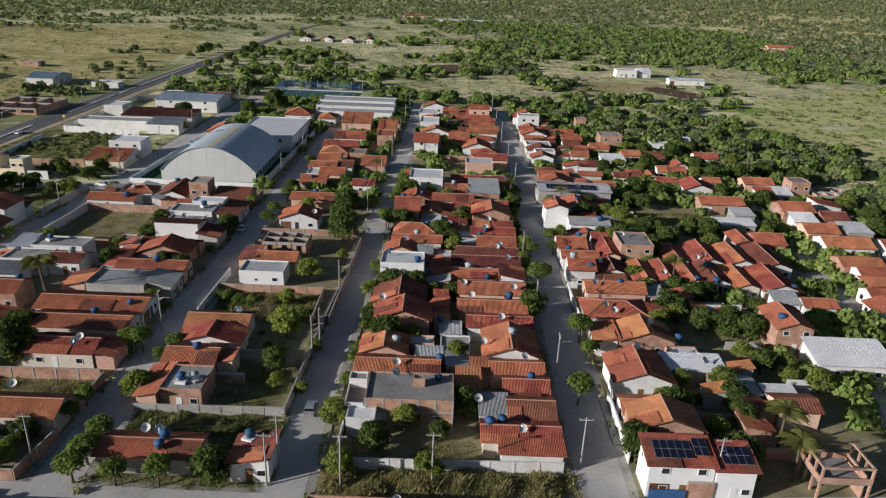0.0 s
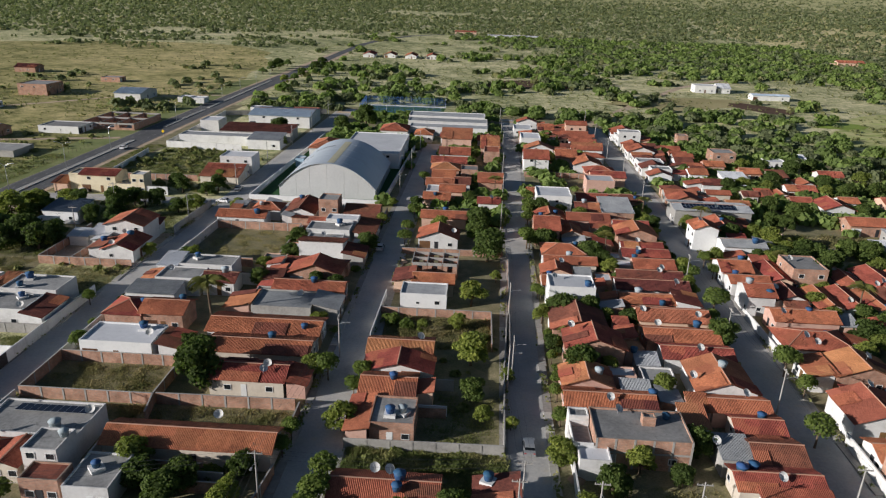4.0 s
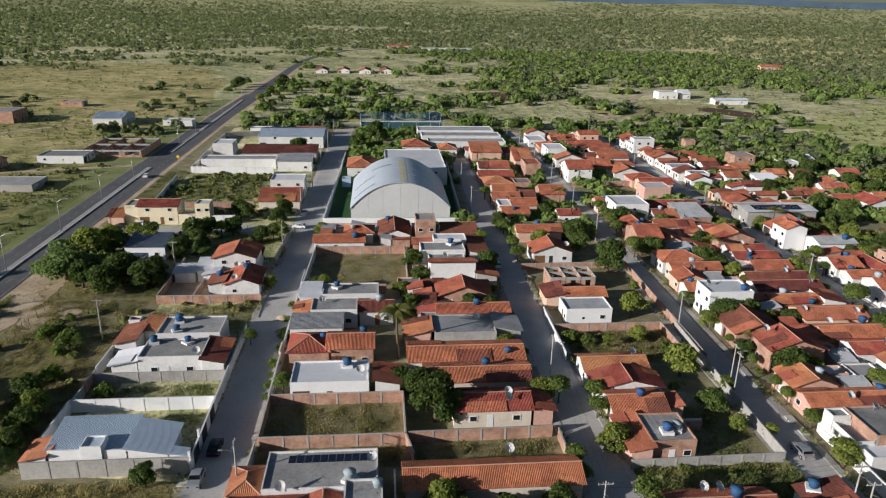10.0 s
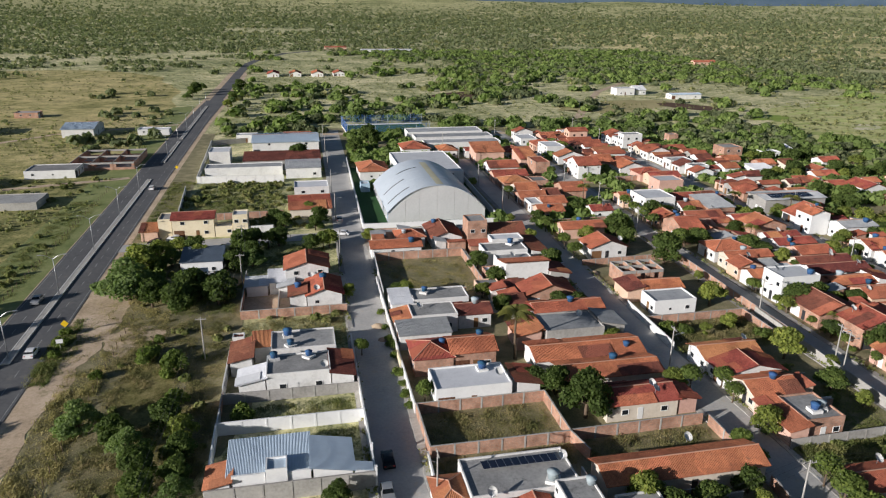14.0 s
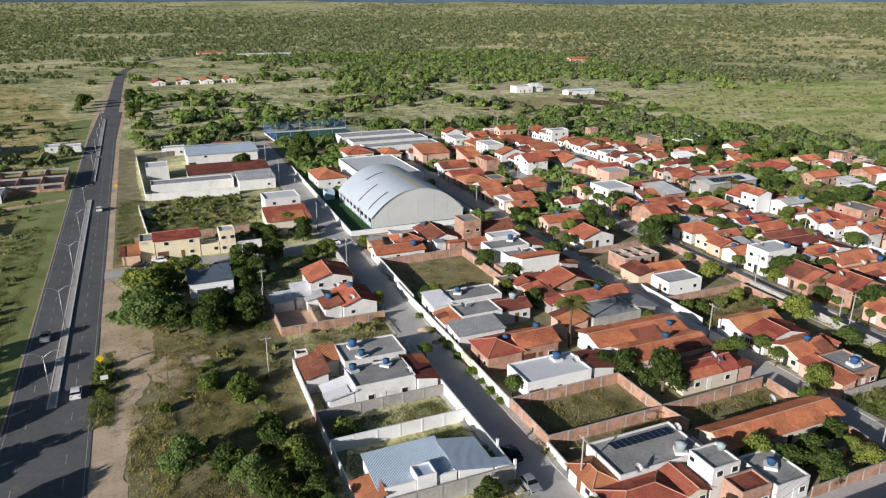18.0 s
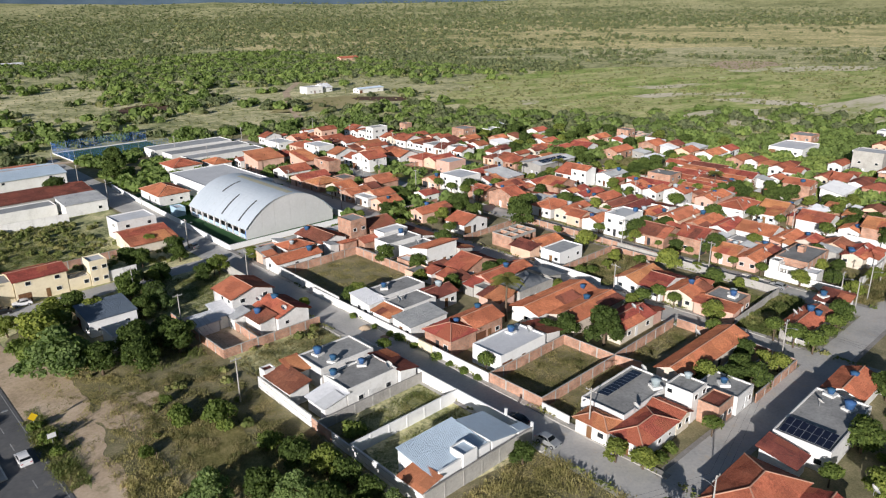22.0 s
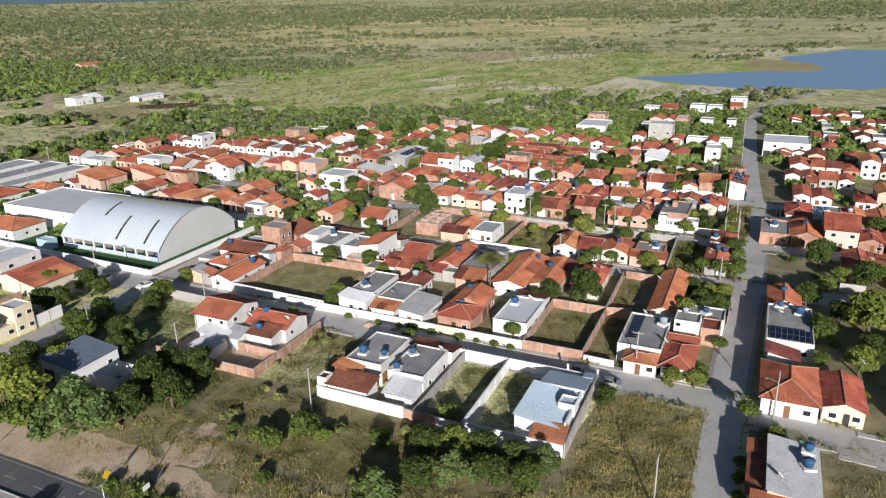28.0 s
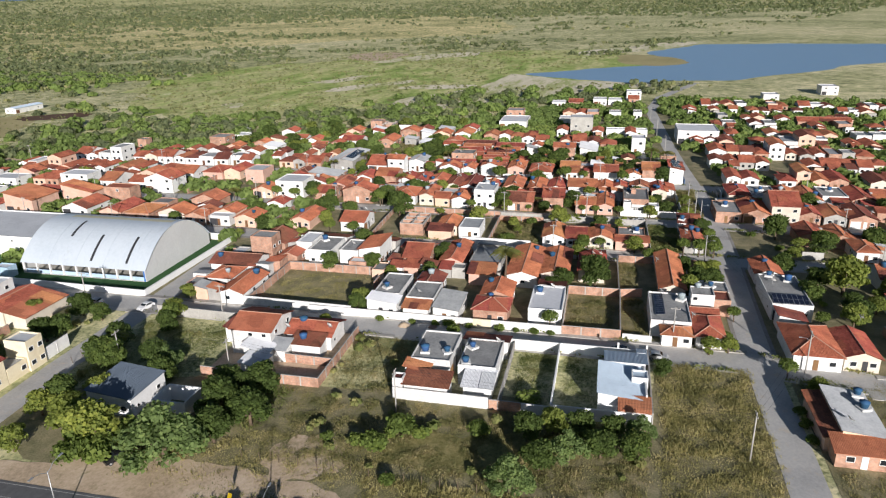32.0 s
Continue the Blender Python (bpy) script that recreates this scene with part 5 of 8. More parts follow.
# ---- between streets A and B ----
house(-94.4, 82.8, -80.0, 90.6, 3.7, "flat", "plaster_white", "concrete_roof", "W", "grey flat-roofed house with white parapets and rooftop solar panels")
house(-98.3, 77.2, -88.9, 82.2, 3.0, "hip", "plaster_white", "tile_red", "W")
house(-98.5, 83.0, -94.6, 88.6, 2.8, "hip", "plaster_white", "tile_orange", "W")
house(-88.6, 77.2, -84.8, 82.2, 2.9, "gy", "plaster_cream", "tile_red", "S")
house(-84.0, 77.4, -79.4, 82.0, 5.4, "flat", "plaster_white", "concrete_roof", "S")
house(-82.4, 73.8, -77.4, 77.2, 3.8, "flat", "brick", "tile_dark", "S")
house(-76.8, 73.4, -71.0, 80.2, 3.4, "flat", "plaster_white", "concrete_roof", "S")
tank(-74.2, 77.0, 3.1)
house(-76.5, 82.4, -53.8, 87.8, 3.2, "gx", "plaster_cream", "tile_red", "S", tilt=22)
solar(-86.5, 88.6, 3.55, 10, 1, 1.03, 2.0, -6)
boundary(-97.6, 90.4, -97.4, 96, 1.5, "plaster_white")
lot(-97.0, 96.4, -76.0, 107.9, 2.0, "brick", "NSEW")
boundary(-76.0, 96.4, -75.0, 91.5, 2.0, "brick")
boundary(-75.6, 96.6, -54.2, 97.0, 2.0, "brick")
house(-93.8, 108.2, -81.4, 115.2, 3.9, "flat", "plaster_clean", "white_roof", "S")
house(-80.4, 108.6, -76.5, 114.2, 3.0, "se", "plaster_white", "tile_dark", "S", wins=False)
house(-95.3, 119.4, -88.5, 126.6, 3.5, "hip", "brick", "tile_red", "W")
house(-88.6, 119.6, -80.8, 126.0, 3.9, "gx", "brick", "tile_red", "S")
house(-96.3, 129.6, -86.6, 135.0, 3.0, "sheet", "plaster_white", "fibre_sheet", "W")
house(-93.0, 135.6, -84.0, 141.8, 4.0, "flat", "plaster_white", "concrete_roof", "S")
house(-96.3, 136.2, -93.3, 141.6, 2.9, "sw", "plaster_white", "tile_orange", "W", wins=False)
house(-95.9, 143.2, -91.7, 149.8, 3.4, "sheet", "plaster_white", "white_roof", "W")
house(-91.4, 143.8, -79.8, 149.8, 3.8, "flat", "plaster_white", "concrete_roof", "S")
house(-83.6, 136.5, -77.0, 142.0, 3.2, "gx", "plaster_white", "tile_dark", "S")
boundary(-79.4, 143, -73, 142.6, 2.6, "plaster_white")
boundary(-97.2, 108, -96.8, 163, 1.9, "plaster_white")
lot(-95.6, 153.4, -73.2, 178.4, 2.1, "brick", "NE")
boundary(-96.4, 153.4, -95.4, 184, 2.2, "plaster_white")
house(-96.0, 179.4, -83.4, 185.2, 3.0, "gx", "plaster_white", "tile_red", "S")
house(-88.6, 186.4, -81.2, 192.6, 3.2, "hip", "plaster_white", "tile_red", "W")
house(-79.5, 185.0, -71.5, 197, 3.0, "gy", "plaster_white", "tile_dark", "S")
house(-70.0, 184.6, -64.8, 190.6, 7.2, "flat", "brick", "concrete_roof", "S", "tall narrow bare brick house with an unfinished top")
house(-71, 177.4, -66.2, 182.0, 3.0, "gx", "brick", "tile_orange", "S")
house(-69.6, 168.6, -58.8, 174.8, 4.4, "flat", "plaster_white", "concrete_roof", "S")
house(-66.0, 175.2, -57.8, 179.6, 5.0, "flat", "plaster_white", "white_roof", "S")
house(-57.6, 168.8, -53.0, 182, 3.0, "se", "plaster_white", "tile_dark", "E")
house(-63, 184.5, -54, 194, 3.2, "gx", "brick", "tile_dark", "E")
house(-68.2, 155.8, -58.0, 161.4, 4.8, "sn", "plaster_white", "tile_red", "S")
house(-68.0, 161.8, -59.5, 166.8, 4.2, "flat", "plaster_white", "concrete_roof", "S")
house(-57.8, 154.8, -53.2, 162, 2.8, "se", "concrete_wall", "tile_dark", "E", wins=False)
house(-67.4, 143.4, -56.4, 149.8, 3.2, "gy", "brick", "tile_red", "S")
house(-68.2, 134.6, -54.0, 139.8, 3.2, "gx", "plaster_pink", "tile_red", "E")
house(-69.6, 124.6, -58.2, 132.4, 4.0, "flat", "concrete_wall", "fibre_sheet", "S")
house(-58.0, 126.0, -53.4, 132, 3.4, "se", "concrete_wall", "fibre_sheet", "E")
house(-75.0, 125.5, -70.2, 131.5, 3.0, "sw", "plaster_pink", "tile_orange", "S", wins=False)
house(-74.6, 115.4, -54.8, 122.4, 3.2, "gx", "plaster_white", "tile_red", "E", tilt=16)
house(-72.2, 108.4, -55.0, 114.6, 3.2, "gx", "plaster_cream", "tile_red", "E", tilt=16)
house(-68.6, 100.0, -56.8, 106.0, 3.1, "gx", "plaster_cream", "tile_red", "S")
house(-56.4, 100.2, -53.4, 105.4, 2.6, "se", "plaster_pink", "tile_red", "E", wins=False)
boundary(-54.2, 72.8, -53.2, 81.8, 1.8, "brick")
boundary(-53.4, 88.2, -53.4, 96.6, 1.8, "brick")
boundary(-70.8, 72.9, -54.4, 72.9, 1.8, "brick")

# ---- between streets B and C ----
house(-45.0, 105.4, -34.0, 110.6, 2.9, "gy", "plaster_white", "tile_red", "W", tilt=15)
house(-45.2, 111.0, -34.4, 116.8, 3.0, "gx", "plaster_white", "tile_orange", "W")
house(-44.4, 98.0, -36.2, 104.6, 3.0, "gx", "plaster_cream", "tile_red", "W")
house(-41.8, 89.8, -35.4, 96.8, 3.7, "flat", "brick", "concrete_roof", "S")
house(-45.0, 89.0, -42.0, 97.4, 2.8, "sw", "plaster_pink", "tile_red", "W", wins=False)
boundary(-45.2, 88.4, -22.6, 88.8, 1.7, "concrete_wall")
boundary(-22.6, 88.9, -22.0, 112, 1.8, "concrete_wall")
lot(-46.0, 118.5, -24, 131.8, 1.7, "brick", "NE")
house(-42.4, 134.8, -33.0, 140.8, 3.5, "flat", "plaster_clean", "fibre_sheet", "W")
house(-40.4, 141.6, -32.0, 147.6, 3.0, "gx", "plaster_cream", "tile_red", "W")
house(-44.6, 142.6, -40.8, 149.2, 2.8, "sw", "plaster_pink", "tile_dark", "W", wins=False)
boundary(-46.2, 120, -45.8, 140, 1.8, "plaster_white")
house(-41.8, 169.4, -32.0, 176.6, 3.2, "gy", "plaster_white", "tile_red", "S")
boundary(-45.4, 165.8, -20.8, 166.4, 1.6, "brick")
boundary(-20.8, 118, -19.6, 166, 1.8, "brick")
boundary(-21.9, 112, -20.9, 132, 1.8, "concrete_wall")
for a in ((-42.3, 186.3, -30.4, 192.4, 3.0, "gx", "plaster_pink", "tile_red"), (-27.1, 202.0, -20.9, 207.6, 3.0, "gx", "plaster_white", "tile_red"), (-27.2, 225.0, -19.6, 235.0, 3.2, "gx", "brick", "tile_orange"),
          (-43.2, 203.6, -35.7, 210.4, 3.0, "gx", "plaster_pink", "tile_red"), (-43.1, 212.2, -39.3, 219.2, 3.2, "flat", "plaster_white", "white_roof"), (-38.9, 212.6, -31.4, 219.6, 3.0, "gx", "plaster_pink", "tile_red"),
          (-42.2, 227.8, -35.1, 237.4, 3.0, "gx", "plaster_cream", "tile_red"), (-34.6, 222.0, -30.0, 229.0, 3.0, "gx", "plaster_white", "tile_dark"), (-43.6, 220.2, -35.2, 227.2, 2.9, "gx", "brick", "tile_orange"),
          (-44.0, 249.6, -31.8, 257.4, 3.0, "gx", "plaster_pink", "tile_red"), (-33.2, 239.6, -27.6, 246.0, 3.4, "flat", "brick", "concrete_roof"), (-43.4, 240.0, -34.0, 248.2, 3.0, "hip", "brick", "tile_orange"),
          (-42.0, 263.6, -30.8, 273.0, 3.0, "gx", "plaster_white", "tile_red"), (-25.5, 259.4, -19.9, 269.6, 5.5, "flat", "brick", "tile_orange"), (-26.6, 273.8, -19.6, 286.0, 3.6, "ss", "plaster_pink", "tile_orange"),
          (-42.4, 283.8, -30.6, 294.6, 4.8, "ss", "plaster_pink", "tile_orange"), (-43.4, 296.4, -33.4, 301.2, 3.2, "gx", "plaster_white", "tile_red"), (-28.0, 290.0, -19.4, 299.6, 3.4, "hip", "plaster_white", "tile_red")):
    house(*a, "W" if a[0] < -29 else "E")
boundary(-43.2, 199.0, -24.0, 199.6, 1.8, "brick")
house(-44.4, 75.0, -31.2, 80.0, 3.0, "gx", "concrete_wall", "tile_red", "W")
house(-26.6, 74.2, -21.4, 80.0, 3.0, "sw", "plaster_white", "tile_dark", "S")
tank(-36.0, 77.6, 4.1, "tank_blue", False)
tank(-36.2, 76.0, 3.7, "tank_blue", False)
dish(-39.4, 79.4, 3.3)
tank(-25.0, 79.0, 3.2)


def brick_shell(x0, y0, x1, y1, h):
    """Walls of a roofless house, with openings left in them."""
    cx, cy, hx, hy = (x0 + x1) / 2, (y0 + y1) / 2, (x1 - x0) / 2, (y1 - y0) / 2
    th = anchor("unfinished_house", cx, cy, 0, "roofless bare brick house under construction with pale tie beams", "house")
    OCC.append((x0, y0, x1, y1))
    for xx in (-hx, -hx / 3, hx / 3, hx):
        part("wall", box_bm(xx - 0.08, -hy, 0, xx + 0.08, hy, h), "brick", th)
        part("beam", box_bm(xx - 0.1, -hy, h, xx + 0.1, hy, h + 0.22), "pole_concrete", th)
    for yy in (-hy, 0, hy):
        for k in range(3):
            a = -hx + 2 * hx * k / 3
            b = a + 2 * hx / 3
            part("wall", box_bm(a + 0.09, yy - 0.08, 0, a + 1.1, yy + 0.08, h), "brick", th)
            part("wall", box_bm(b - 1.1, yy - 0.08, 0, b - 0.09, yy + 0.08, h), "brick", th)
            part("wall", box_bm(a + 1.1, yy - 0.08, 0, b - 1.1, yy + 0.08, 1.0), "brick", th)
            part("beam", box_bm(a + 0.11, yy - 0.1, h - 0.5, b - 0.11, yy + 0.1, h + 0.2), "pole_concrete", th)
    part("floor_slab", box_bm(-hx, -hy, 0, hx, hy, 0.12), "pavement", th)


brick_shell(-41.6, 151.6, -31.4, 158.4, 3.4)

def open_frame(x0, y0, x1, y1, levels, wall, label, open_top=False):
    """Open storeys of a house: slabs on columns, with low parapets."""
    cx, cy, hx, hy = (x0 + x1) / 2, (y0 + y1) / 2, (x1 - x0) / 2, (y1 - y0) / 2
    th = anchor("unfinished_house", cx, cy, 0, label, "house")
    OCC.append((x0, y0, x1, y1))
    low = 0.0
    for z in levels:
        bare = open_top and z == levels[-1]
        if bare:
            for a in ((-hx, -hy, hx, -hy + 0.25), (-hx, hy - 0.25, hx, hy), (-hx, -hy + 0.26, -hx + 0.25, hy - 0.26), (hx - 0.25, -hy + 0.26, hx, hy - 0.26)):
                part("beam", box_bm(a[0], a[1], z, a[2], a[3], z + 0.3), wall, th)
        else:
            part("slab", box_bm(-hx, -hy, z, hx, hy, z + 0.2), "concrete_roof", th)
        for xx in (-hx + 0.15, hx - 0.15):
            for k in range(4):
                yy = -hy + 0.15 + (2 * hy - 0.3) * k / 3
                part("column", box_bm(xx - 0.14, yy - 0.14, low, xx + 0.14, yy + 0.14, z), wall, th)
        part("wall", box_bm(hx - 0.9, -hy + 0.4, low, hx - 0.7, hy - 0.4, (low + z) / 2 if bare else z - 0.01), wall, th)
        for a in () if bare else ((-hx, -hy, hx, -hy + 0.14), (-hx, hy - 0.14, hx, hy), (-hx, -hy + 0.15, -hx + 0.14, hy - 0.15)):
            part("parapet", box_bm(a[0], a[1], z + 0.2, a[2], a[3], z + 1.0), wall, th)
        low = z + 0.2
    return th


# ---- between streets C and D ----
brick_block = house(-10.4, 87.6, 2.8, 95.2, 4.8, "flat", "brick", "concrete_roof", "S", "long unfinished brick house with a flat concrete roof")
open_frame(-13.4, 87.6, -10.6, 92.8, (2.9,), "plaster_white", "white unfinished front of a brick house with an open terrace")
house(-13.4, 93.0, -10.6, 95.2, 4.6, "flat", "plaster_white", "concrete_roof", "W", "white side wing of an unfinished brick house", wins=False)
house(-3.4, 91.4, -1.6, 92.8, 6.0, "flat", "brick", "concrete_roof", "S", "small brick stair head on a flat roof", wins=False)
for k in range(6):
    part("column", box_bm(-6.45 + 2.58 * k - 0.15, -3.84, 0, -6.45 + 2.58 * k + 0.15, -3.76, 4.8), "pole_concrete", brick_block, "pale concrete column")
part("beam", box_bm(-6.4, -3.835, 2.5, 6.4, -3.765, 2.8), "pole_concrete", brick_block, "pale concrete tie beam")
house(-12.8, 84.6, -8.6, 87.8, 3.4, "flat", "plaster_white", "white_roof", "W", wins=False)
house(-13.0, 98.3, 0.4, 103.0, 3.0, "gx", "plaster_pink", "tile_red", "W")
house(-12.9, 103.8, -5.2, 109.6, 3.2, "gy", "plaster_pink", "tile_orange", "W")
house(-11.4, 113.6, -1.6, 120.0, 4.6, "gy", "brick", "tile_red", "S", "two-storey bare brick house with a red tile roof")
house(-12.8, 123.2, -2.8, 131.8, 3.2, "gy", "brick", "tile_dark", "W")
house(-12.6, 135.4, -3.4, 142.0, 6.4, "flat", "plaster_clean", "white_roof", "W", "two-storey white house with a flat white roof")
house(-12.8, 144.0, -5.0, 149.4, 3.0, "gx", "plaster_white", "tile_red", "W")
house(-12.7, 150.4, -6.4, 155.0, 3.2, "gy", "plaster_pink", "tile_red", "W")
house(-11.5, 155.8, 0.0, 160.6, 3.4, "gx", "plaster_cream", "tile_red", "W")
house(-11.6, 162.0, -1.2, 169.6, 3.2, "hip", "plaster_white", "tile_red", "W")
house(-12.4, 176.4, -6.2, 187.0, 4.4, "gx", "brick", "tile_red", "W")
house(-5.4, 178.0, -0.4, 184.0, 3.0, "gy", "plaster_cream", "tile_red", "W")
boundary(-12.9, 77.6, 18.0, 78.2, 1.8, "plaster_white")
boundary(-13.4, 78, -13.2, 96, 2.0, "plaster_white")
house(8.2, 104.0, 17.4, 113.2, 3.2, "gy", "plaster_white", "tile_orange", "E")
house(9.0, 98.8, 17.6, 103.2, 3.0, "gx", "plaster_pink", "tile_red", "E")
house(11.0, 93.8, 17.8, 98.4, 2.8, "gx", "plaster_cream", "tile_red", "E")
house(11.2, 86.4, 17.8, 92.6, 3.0, "gx", "plaster_pink", "tile_dark", "E")
house(6.8, 87.0, 11.0, 92.0, 3.0, "sheet", "concrete_wall", "fibre_sheet", "E", wins=False)
house(7.0, 81.0, 17.8, 85.8, 3.0, "gx", "plaster_cream", "tile_red", "E")
house(9.4, 78.6, 17.9, 80.8, 2.8, "ss", "plaster_white", "tile_red", "E", wins=False)
house(4.2, 128.6, 17.4, 134.8, 3.2, "gx", "plaster_pink", "tile_orange", "E")
house(4.0, 121.0, 17.0, 126.6, 3.0, "gx", "brick", "tile_red", "E")
house(5.6, 114.6, 17.4, 119.8, 3.0, "gx", "plaster_white", "tile_red", "E")
house(2.4, 137.0, 13.0, 142.0, 3.0, "gx", "brick", "tile_red", "E")
house(13.2, 136.6, 18.0, 142.4, 3.0, "se", "plaster_white", "tile_dark", "E")
house(2.8, 144.0, 17.8, 149.6, 3.0, "gx", "plaster_white", "tile_dark", "E")
house(4.0, 150.0, 17.9, 155.0, 3.0, "gx", "plaster_cream", "tile_dark", "E")
house(9.0, 156.4, 17.8, 162.4, 3.0, "gx", "plaster_pink", "tile_red", "E")
house(7.6, 163.4, 18.2, 168.4, 3.2, "gx", "plaster_white", "tile_red", "E")
house(8.4, 168.8, 18.0, 173.6, 3.2, "gx", "plaster_white", "tile_red", "E")
house(8.2, 174.6, 17.8, 182.0, 4.5, "gy", "brick", "tile_orange", "E")
house(9.2, 184.0, 18.0, 190.4, 3.2, "gx", "plaster_white", "tile_red", "E")
for a in ((-11.2, 252.4, -2.5, 263.8, 5.2, "gx", "plaster_white", "tile_red"), (1.8, 266.0, 9.2, 277.0, 3.0, "gx", "plaster_pink", "tile_red"), (6.8, 255.4, 17.0, 264.6, 3.0, "gy", "plaster_white", "tile_red"),
          (-10.5, 288.4, -2.7, 300.0, 5.4, "flat", "plaster_white", "white_roof"), (-12.0, 319.0, -4.1, 331.0, 3.2, "flat", "plaster_white", "white_roof"), (-1.0, 320.6, 5.6, 330.4, 3.0, "gx", "plaster_pink", "tile_red"),
          (-10.2, 202.4, -0.2, 212.6, 6.0, "flat", "plaster_white", "white_roof"), (-12.0, 213.2, -5.4, 220.4, 3.0, "gx", "plaster_pink", "tile_red"), (7.4, 226.2, 16.3, 233.6, 5.0, "flat", "plaster_pink", "white_roof"),
          (7.8, 196.6, 16.6, 208.0, 3.6, "sheet", "brick", "fibre_sheet"), (2.6, 209.8, 11.4, 216.6, 3.0, "gx", "plaster_white", "tile_red"), (-2.6, 189.6, 8.6, 195.6, 3.2, "gx", "plaster_pink", "tile_orange"),
          (-11.8, 190.6, -3.4, 197.6, 3.0, "gy", "brick", "tile_red"), (0.8, 198.4, 7.2, 206.4, 3.0, "gx", "plaster_white", "tile_dark")):
    house(*a, "W" if a[0] < -2 else "E")
boundary(-11.4, 246.6, 17.4, 247.4, 1.8, "brick")
open_frame(51.2, 75.0, 58.2, 80.6, (2.5, 4.9), "brick", "small unfinished salmon house with open upper storey", True)
for x, y, z in ((0.4, 93.6, 4.5), (0.6, 102.0, 3.0), (14.0, 126, 3.6), (8.0, 84, 3.4), (-4.8, 137, 6.1), (10.2, 136.4, 3.0), (0.5, 116, 3.0), (9.5, 161, 3.4)):
    tank(x, y, z, "tank_blue", False)
for x, y, z in ((-6.5, 99.2, 3.3), (6.5, 90, 3.0), (12.5, 82.4, 3.3), (8, 107, 3.4), (13, 152, 3.5), (-10.5, 118, 5.9), (11, 165, 3.6), (5, 131, 3.6)):
    dish(x, y, z)

# ---- east of street D ----
house(28.4, 198.4, 49.6, 207.6, 4.7, "gx", "concrete_wall", "fibre_sheet", "W", "long grey warehouse with solar panels on a sheet roof", tilt=8)
solar(38, 200.6, 5.2, 14, 2, 1.05, 1.7, 8)
house(27.6, 177.2, 33.6, 183.6, 6.2, "gy", "plaster_clean", "tile_red", "W")
house(33.4, 170.6, 43.4, 176.8, 4.2, "gx", "plaster_clean", "fibre_sheet", "W", "white chapel hall with a grey roof and tall windows", tilt=16)
house(28.6, 110.8, 32.4, 117.4, 3.0, "sw", "plaster_white", "tile_red", "W")
house(32.7, 110.8, 42.6, 117.6, 3.4, "gy", "brick", "tile_orange", "W")
house(28.8, 96.8, 38.2, 105.2, 3.6, "gy", "plaster_white", "tile_orange", "S")
house(38.6, 102.0, 48.8, 106.8, 2.9, "sheet", "concrete_wall", "white_roof", "W", wins=False)
house(28.6, 88.6, 36.2, 93.8, 3.0, "gx", "plaster_white", "tile_red", "W")
house(28.4, 82.4, 38.0, 88.2, 5.0, "gy", "brick", "tile_orange", "S")
house(28.2, 74.2, 36.8, 79.0, 5.3, "ss", "plaster_clean", "tile_red", "S", "white two-storey house with solar panels on a red tile roof", tilt=12)
house(37.0, 74.0, 42.2, 78.6, 4.9, "ss", "plaster_clean", "tile_red", "S", "white two-storey wing with solar panels on its roof", tilt=12)
boundary(33.4, 73.9, 36.9, 73.9, 2.9, "brick", "unplastered brick part of a house front", 0.3)
boundary(28.4, 73.6, 33.2, 73.6, 1.7, "tank_blue", "blue-painted low front wall of a house", 0.2)
solar(31.6, 76.5, 5.98, 5, 2, 1.0, 1.5, 12)
solar(35.4, 77.0, 6.08, 2, 2, 0.95, 1.5, 12)
solar(40.0, 76.2, 5.55, 4, 2, 1.0, 1.5, 12)
house(66.0, 105.2, 79.0, 112.0, 3.2, "ss", "plaster_white", "white_roof", "S", "long low white house with a pale roof")
house(28.6, 120.6, 41.0, 128.8, 3.0, "hip", "plaster_white", "tile_red", "W")
house(28.4, 139.8, 33.8, 147.0, 4.5, "gx", "plaster_white", "tile_red", "W")
house(34.4, 141.6, 42.0, 148.6, 3.0, "gy", "plaster_white", "tile_dark", "W")
house(28.2, 155.4, 34.8, 163.0, 3.5, "gx", "plaster_white", "tile_red", "W")
house(28.4, 149.6, 36.6, 154.6, 3.2, "gx", "plaster_white", "tile_red", "W")
house(42.2, 152.6, 49.8, 161.4, 6.0, "flat", "brick", "concrete_roof", "S")
house(37.4, 151.4, 42.0, 162.0, 3.4, "gy", "plaster_pink", "tile_red", "S")
house(52.8, 150.8, 57.8, 158.8, 3.0, "gy", "plaster_white", "tile_red", "S")
for k, (xa, ya, xb, yb) in enumerate(((59.2, 150, 66.2, 162), (66.6, 150, 73.4, 161.6), (73.8, 148.6, 81.0, 162), (42.4, 139, 47.4, 148.6), (47.8, 139.2, 52.6, 149.6), (53, 138.6, 57.4, 148.8), (57.8, 138.8, 63.2, 149.4), (63.6, 137, 68.8, 147.6), (69.2, 136, 77.0, 147.6))):
    house(xa, ya, xb, yb, 3.0, "gy", ("plaster_white", "plaster_cream")[k % 4 == 3], ("tile_red", "tile_orange", "tile_dark", "tile_red")[k % 4], "S")
house(62.2, 114, 68.8, 122.6, 5.4, "gy", "brick", "tile_orange", "S")
house(74.8, 128.6, 81.2, 133.0, 3.0, "gx", "plaster_white", "tile_orange", "S")
